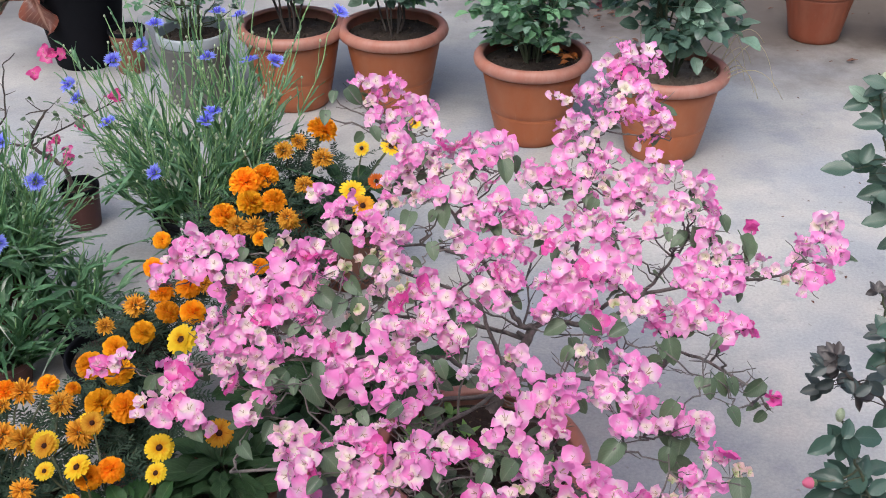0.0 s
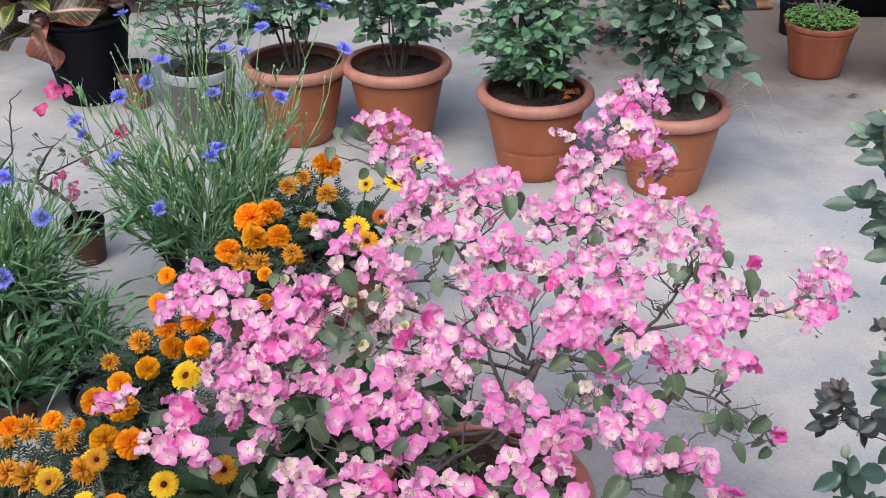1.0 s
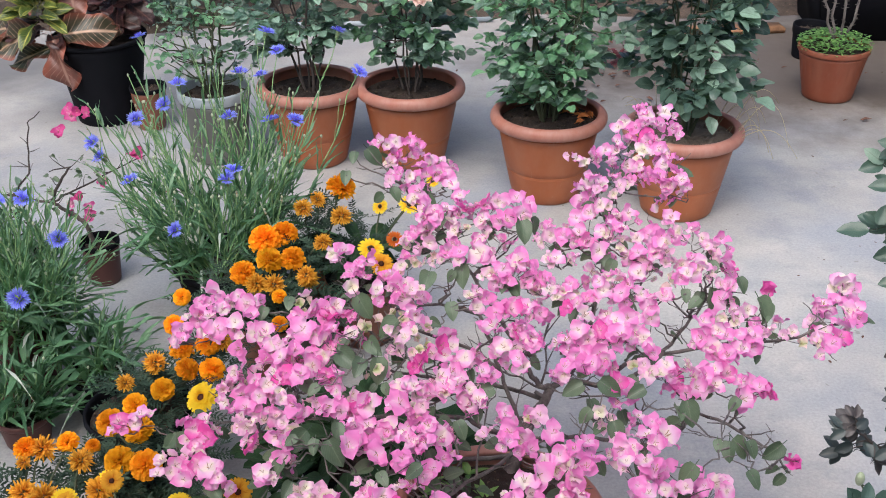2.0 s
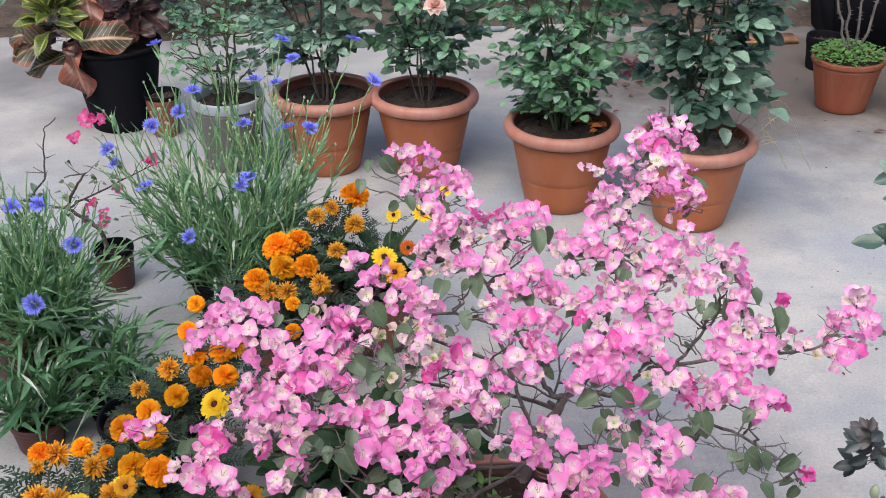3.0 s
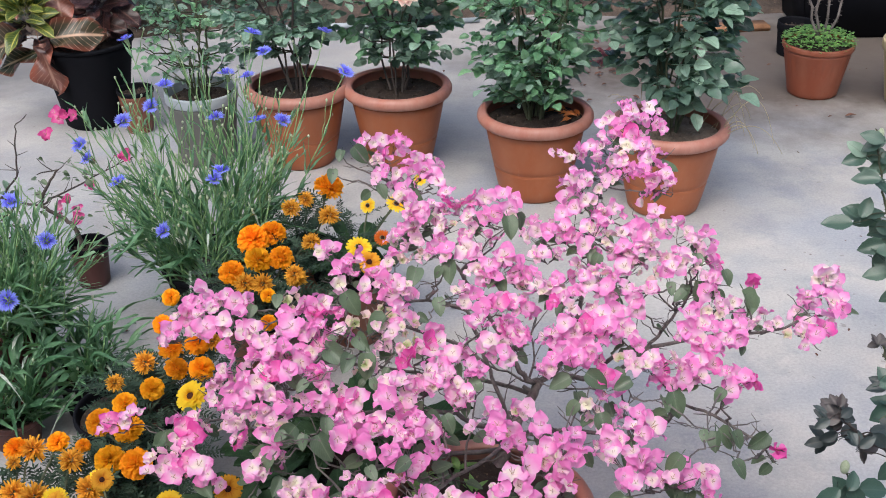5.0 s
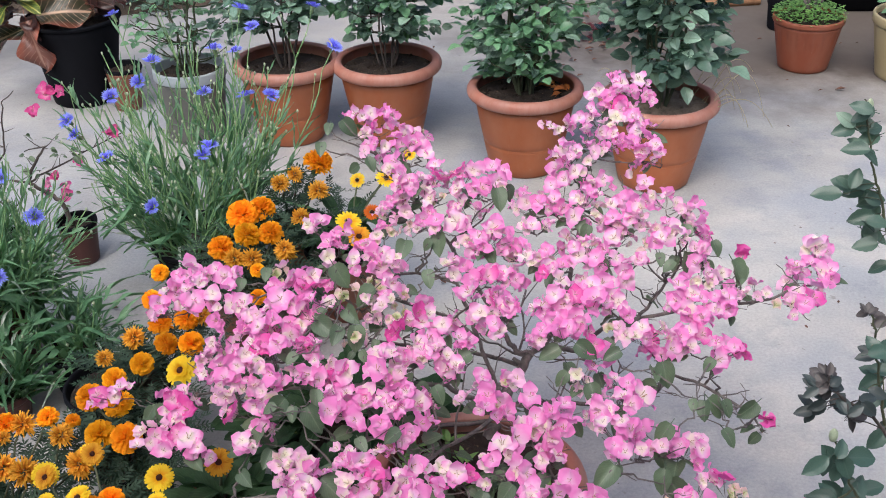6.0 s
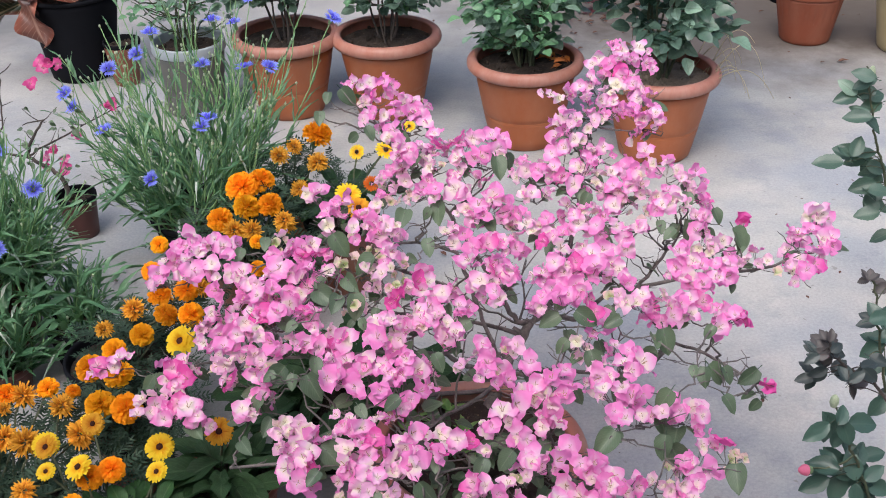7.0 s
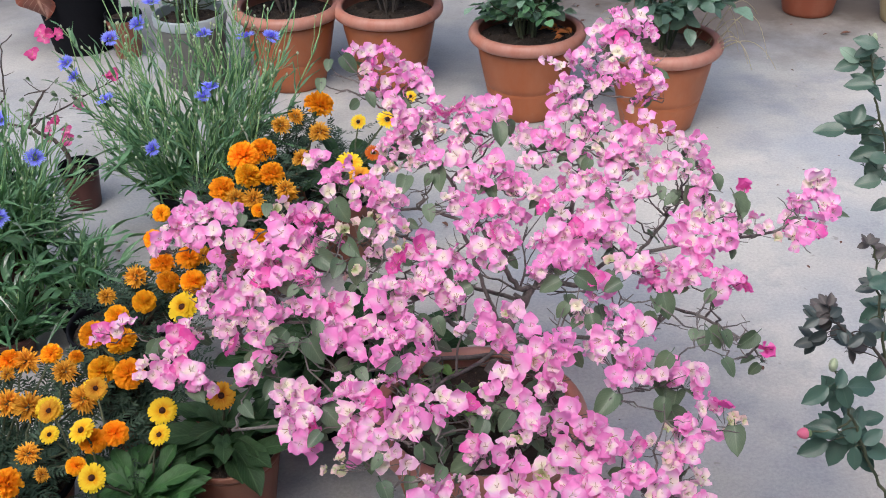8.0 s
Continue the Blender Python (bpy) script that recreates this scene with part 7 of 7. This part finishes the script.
def broad_leaves(owner, rng, x, y, z, n, spread, size=1.0, kinds=None, lift=0.0):
    for i in range(n):
        q = i * 2.4 + rng.uniform(-0.3, 0.3)
        along = Vector((math.cos(q), math.sin(q), rng.uniform(-0.35, 0.8) + lift))
        p = Vector((x, y, z)) + Vector((math.cos(q), math.sin(q), 0)) * spread * rng.random() + Vector((0, 0, rng.uniform(0, 0.07)))
        piece("leaf", rng.choice(kinds or BROAD_LEAVES), owner, frame_of(p, along, Vector((rng.uniform(-0.3, 0.3), rng.uniform(-0.4, 0.2), 1)), size * rng.uniform(0.7, 1.1)))


broad_leaves(cal, random.Random(131), 0, -0.01, 0.150, 46, 0.06, 0.56, None, 0.35)
broad_leaves(cal_front, random.Random(135), 0.01, 0, 0.135, 84, 0.075, 0.52, FRESH_LEAVES, 0.6)
dark = thing("potted_calendula", -0.16, 1.94, "leafy calendula without blooms in a black pot", "potted plant")
dz = pot_parts(dark, 0.10, 0.15, 0.075, BLACK, BLACK, SOIL, "thin", random.Random(133), 0.02)
broad_leaves(dark, random.Random(134), 0, 0, dz, 110, 0.19, 0.68)
broad_leaves(cal_back, random.Random(132), 0, 0, 0.19, 18, 0.05, 0.7)

# ---------------------------------------------------------------- things behind the pots
tub = thing("planter_tub", 2.02, 5.20, "black plastic planter tub in the shade", "planter")
bm = bmesh.new()
bmesh.ops.create_cube(bm, size=1.0, matrix=Matrix.Translation((0, 0, 0.22)) @ Matrix.Diagonal((1.15, 0.45, 0.44, 1)))
for v in bm.verts:
    k = 0.88 if v.co.z < 0.1 else 1.0
    v.co.x, v.co.y = v.co.x * k, v.co.y * k
top = max(bm.faces, key=lambda f: f.calc_center_median().z)
bmesh.ops.inset_region(bm, faces=[top], thickness=0.025)
top = [f for f in bm.faces if f.calc_center_median().z > 0.4 and f.calc_area() > 0.2]
bmesh.ops.translate(bm, verts=list({v for f in top for v in f.verts}), vec=(0, 0, -0.05))
bmesh.ops.bevel(bm, geom=list(bm.edges), offset=0.012, segments=2, affect='EDGES')
part("tub_body", bm, BLACK, tub)
bm = bmesh.new()
rr = random.Random(141)
for i in range(160):
    q = rr.uniform(0, 6.28)
    blade(bm, frame_of(Vector((rr.uniform(-0.4, 0.4), rr.uniform(-0.15, 0.15), rr.uniform(0.38, 0.54))), Vector((math.cos(q), math.sin(q), rr.uniform(-0.2, 0.8)))), 0.07, 0.04, ovate, 0.15, 0.2, 0.01, 3, 2)
tagged(part("foliage", bm, ROSE_C, tub, "dark leaves"), kind="stuff")
drum = thing("plant_pot", 1.42, 4.80, "ribbed black nursery pot behind the fluted pot", "plant pot")
pot_parts(drum, 0.075, 0.14, 0.065, BLACK, BLACK, SOIL, "lip", random.Random(142), 0.03)
plank = thing("wooden_plank", 1.12, 5.12, "weathered brown plank lying on the paving", "plank", rz=8)
bm = bmesh.new()
bmesh.ops.create_cube(bm, size=1.0, matrix=Matrix.Translation((0, 0, 0.0125)) @ Matrix.Diagonal((0.55, 0.09, 0.025, 1)))
bmesh.ops.bevel(bm, geom=list(bm.edges), offset=0.004, segments=2, affect='EDGES')
part("board", bm, bark_mat("weathered_wood", (0.16, 0.075, 0.035), (0.32, 0.17, 0.085), 0.4), plank)
pipe = thing("water_pipe", -0.50, 5.18, "pale plastic water pipe lying beside the soil bed", "pipe", rz=6)
bm = bmesh.new()
tube(bm, [Vector((-0.55, 0, 0.014)), Vector((-0.2, 0.01, 0.014)), Vector((0.2, 0, 0.014)), Vector((0.6, 0.02, 0.014))], 0.012, 0.012, 10)
part("pipe_run", bm, GREY_RIM, pipe)

for k, (x, y, size, kinds, seed) in enumerate(((-2.0, 5.35, 0.42, ("dark",), 151), (-1.05, 5.5, 0.40, ("blue", "dark"), 152), (-0.35, 5.75, 0.40, ("dark", "blue"), 153), (0.25, 5.6, 0.42, ("blue", "dark"), 154), (0.85, 5.75, 0.44, ("dark", "bronze"), 155), (-1.5, 5.2, 0.34, ("bronze", "dark"), 156))):
    shrub = thing("garden_shrub", x, y, "low leafy shrub growing in the soil bed", "shrub", "shrubs in the soil bed")
    rose_bush(shrub, 0.03, seed, size, 0.30, 70, kinds, stems=6, low=0.03, size=1.0)

weed = thing("maroon_seedling", 0.61, 4.66, "low maroon-leaved seedling growing through the paving", "plant")
rr = random.Random(158)
bm = bmesh.new()
for i in range(34):
    q = rr.uniform(0, 6.28)
    p = Vector((rr.gauss(0, 0.03), rr.gauss(0, 0.025), rr.uniform(0.0, 0.06)))
    blade(bm, frame_of(p, Vector((math.cos(q), math.sin(q), rr.uniform(0, 0.9)))), rr.uniform(0.025, 0.045), 0.02, ovate, 0.15, 0.2, 0.02, 3, 2)
tagged(part("foliage", bm, leaf_mat("maroon_leaf", (0.05, 0.008, 0.012), (0.13, 0.022, 0.03), 0.5, (0.15, 0.04, 0.05)), weed, "dark maroon leaves"), kind="stuff")

# fallen leaves and crumbs on the paving
rr = random.Random(161)
bm = bmesh.new()
for i in range(190):
    if i < 60:
        x, y = rr.gauss(0.62, 0.16), rr.gauss(4.62, 0.22)
    else:
        x, y = rr.uniform(-1.4, 1.8), rr.uniform(1.8, 4.8)
    q = rr.uniform(0, 6.28)
    s = rr.uniform(0.010, 0.034) if i < 60 else rr.choice((0.004, 0.005, 0.006, 0.008, 0.012, 0.02)) * rr.uniform(0.8, 1.2)
    blade(bm, frame_of(Vector((x, y, 0.006)), Vector((math.cos(q), math.sin(q), 0.1))), s, s * 0.6, ovate, 0.3, -0.1, 0.03, 3, 2)
for x, y, size, turn in ((1.276, 4.633, 0.024, 10), (1.282, 4.168, 0.012, 0), (1.438, 4.07, 0.040, -8), (1.592, 4.571, 0.016, 20), (1.202, 4.731, 0.012, 60), (1.374, 4.061, 0.018, 5)):
    blade(bm, frame_of(Vector((x, y, 0.006)), Vector((math.cos(radians(turn)), math.sin(radians(turn)), 0.1))), size, size * 0.45, ovate, 0.3, -0.1, 0.03, 4, 2)
tagged(new("fallen_leaves", data("fallen_leaves", bm, LITTER)), "brown fallen leaves scattered on the paving", "leaf litter", kind="stuff")
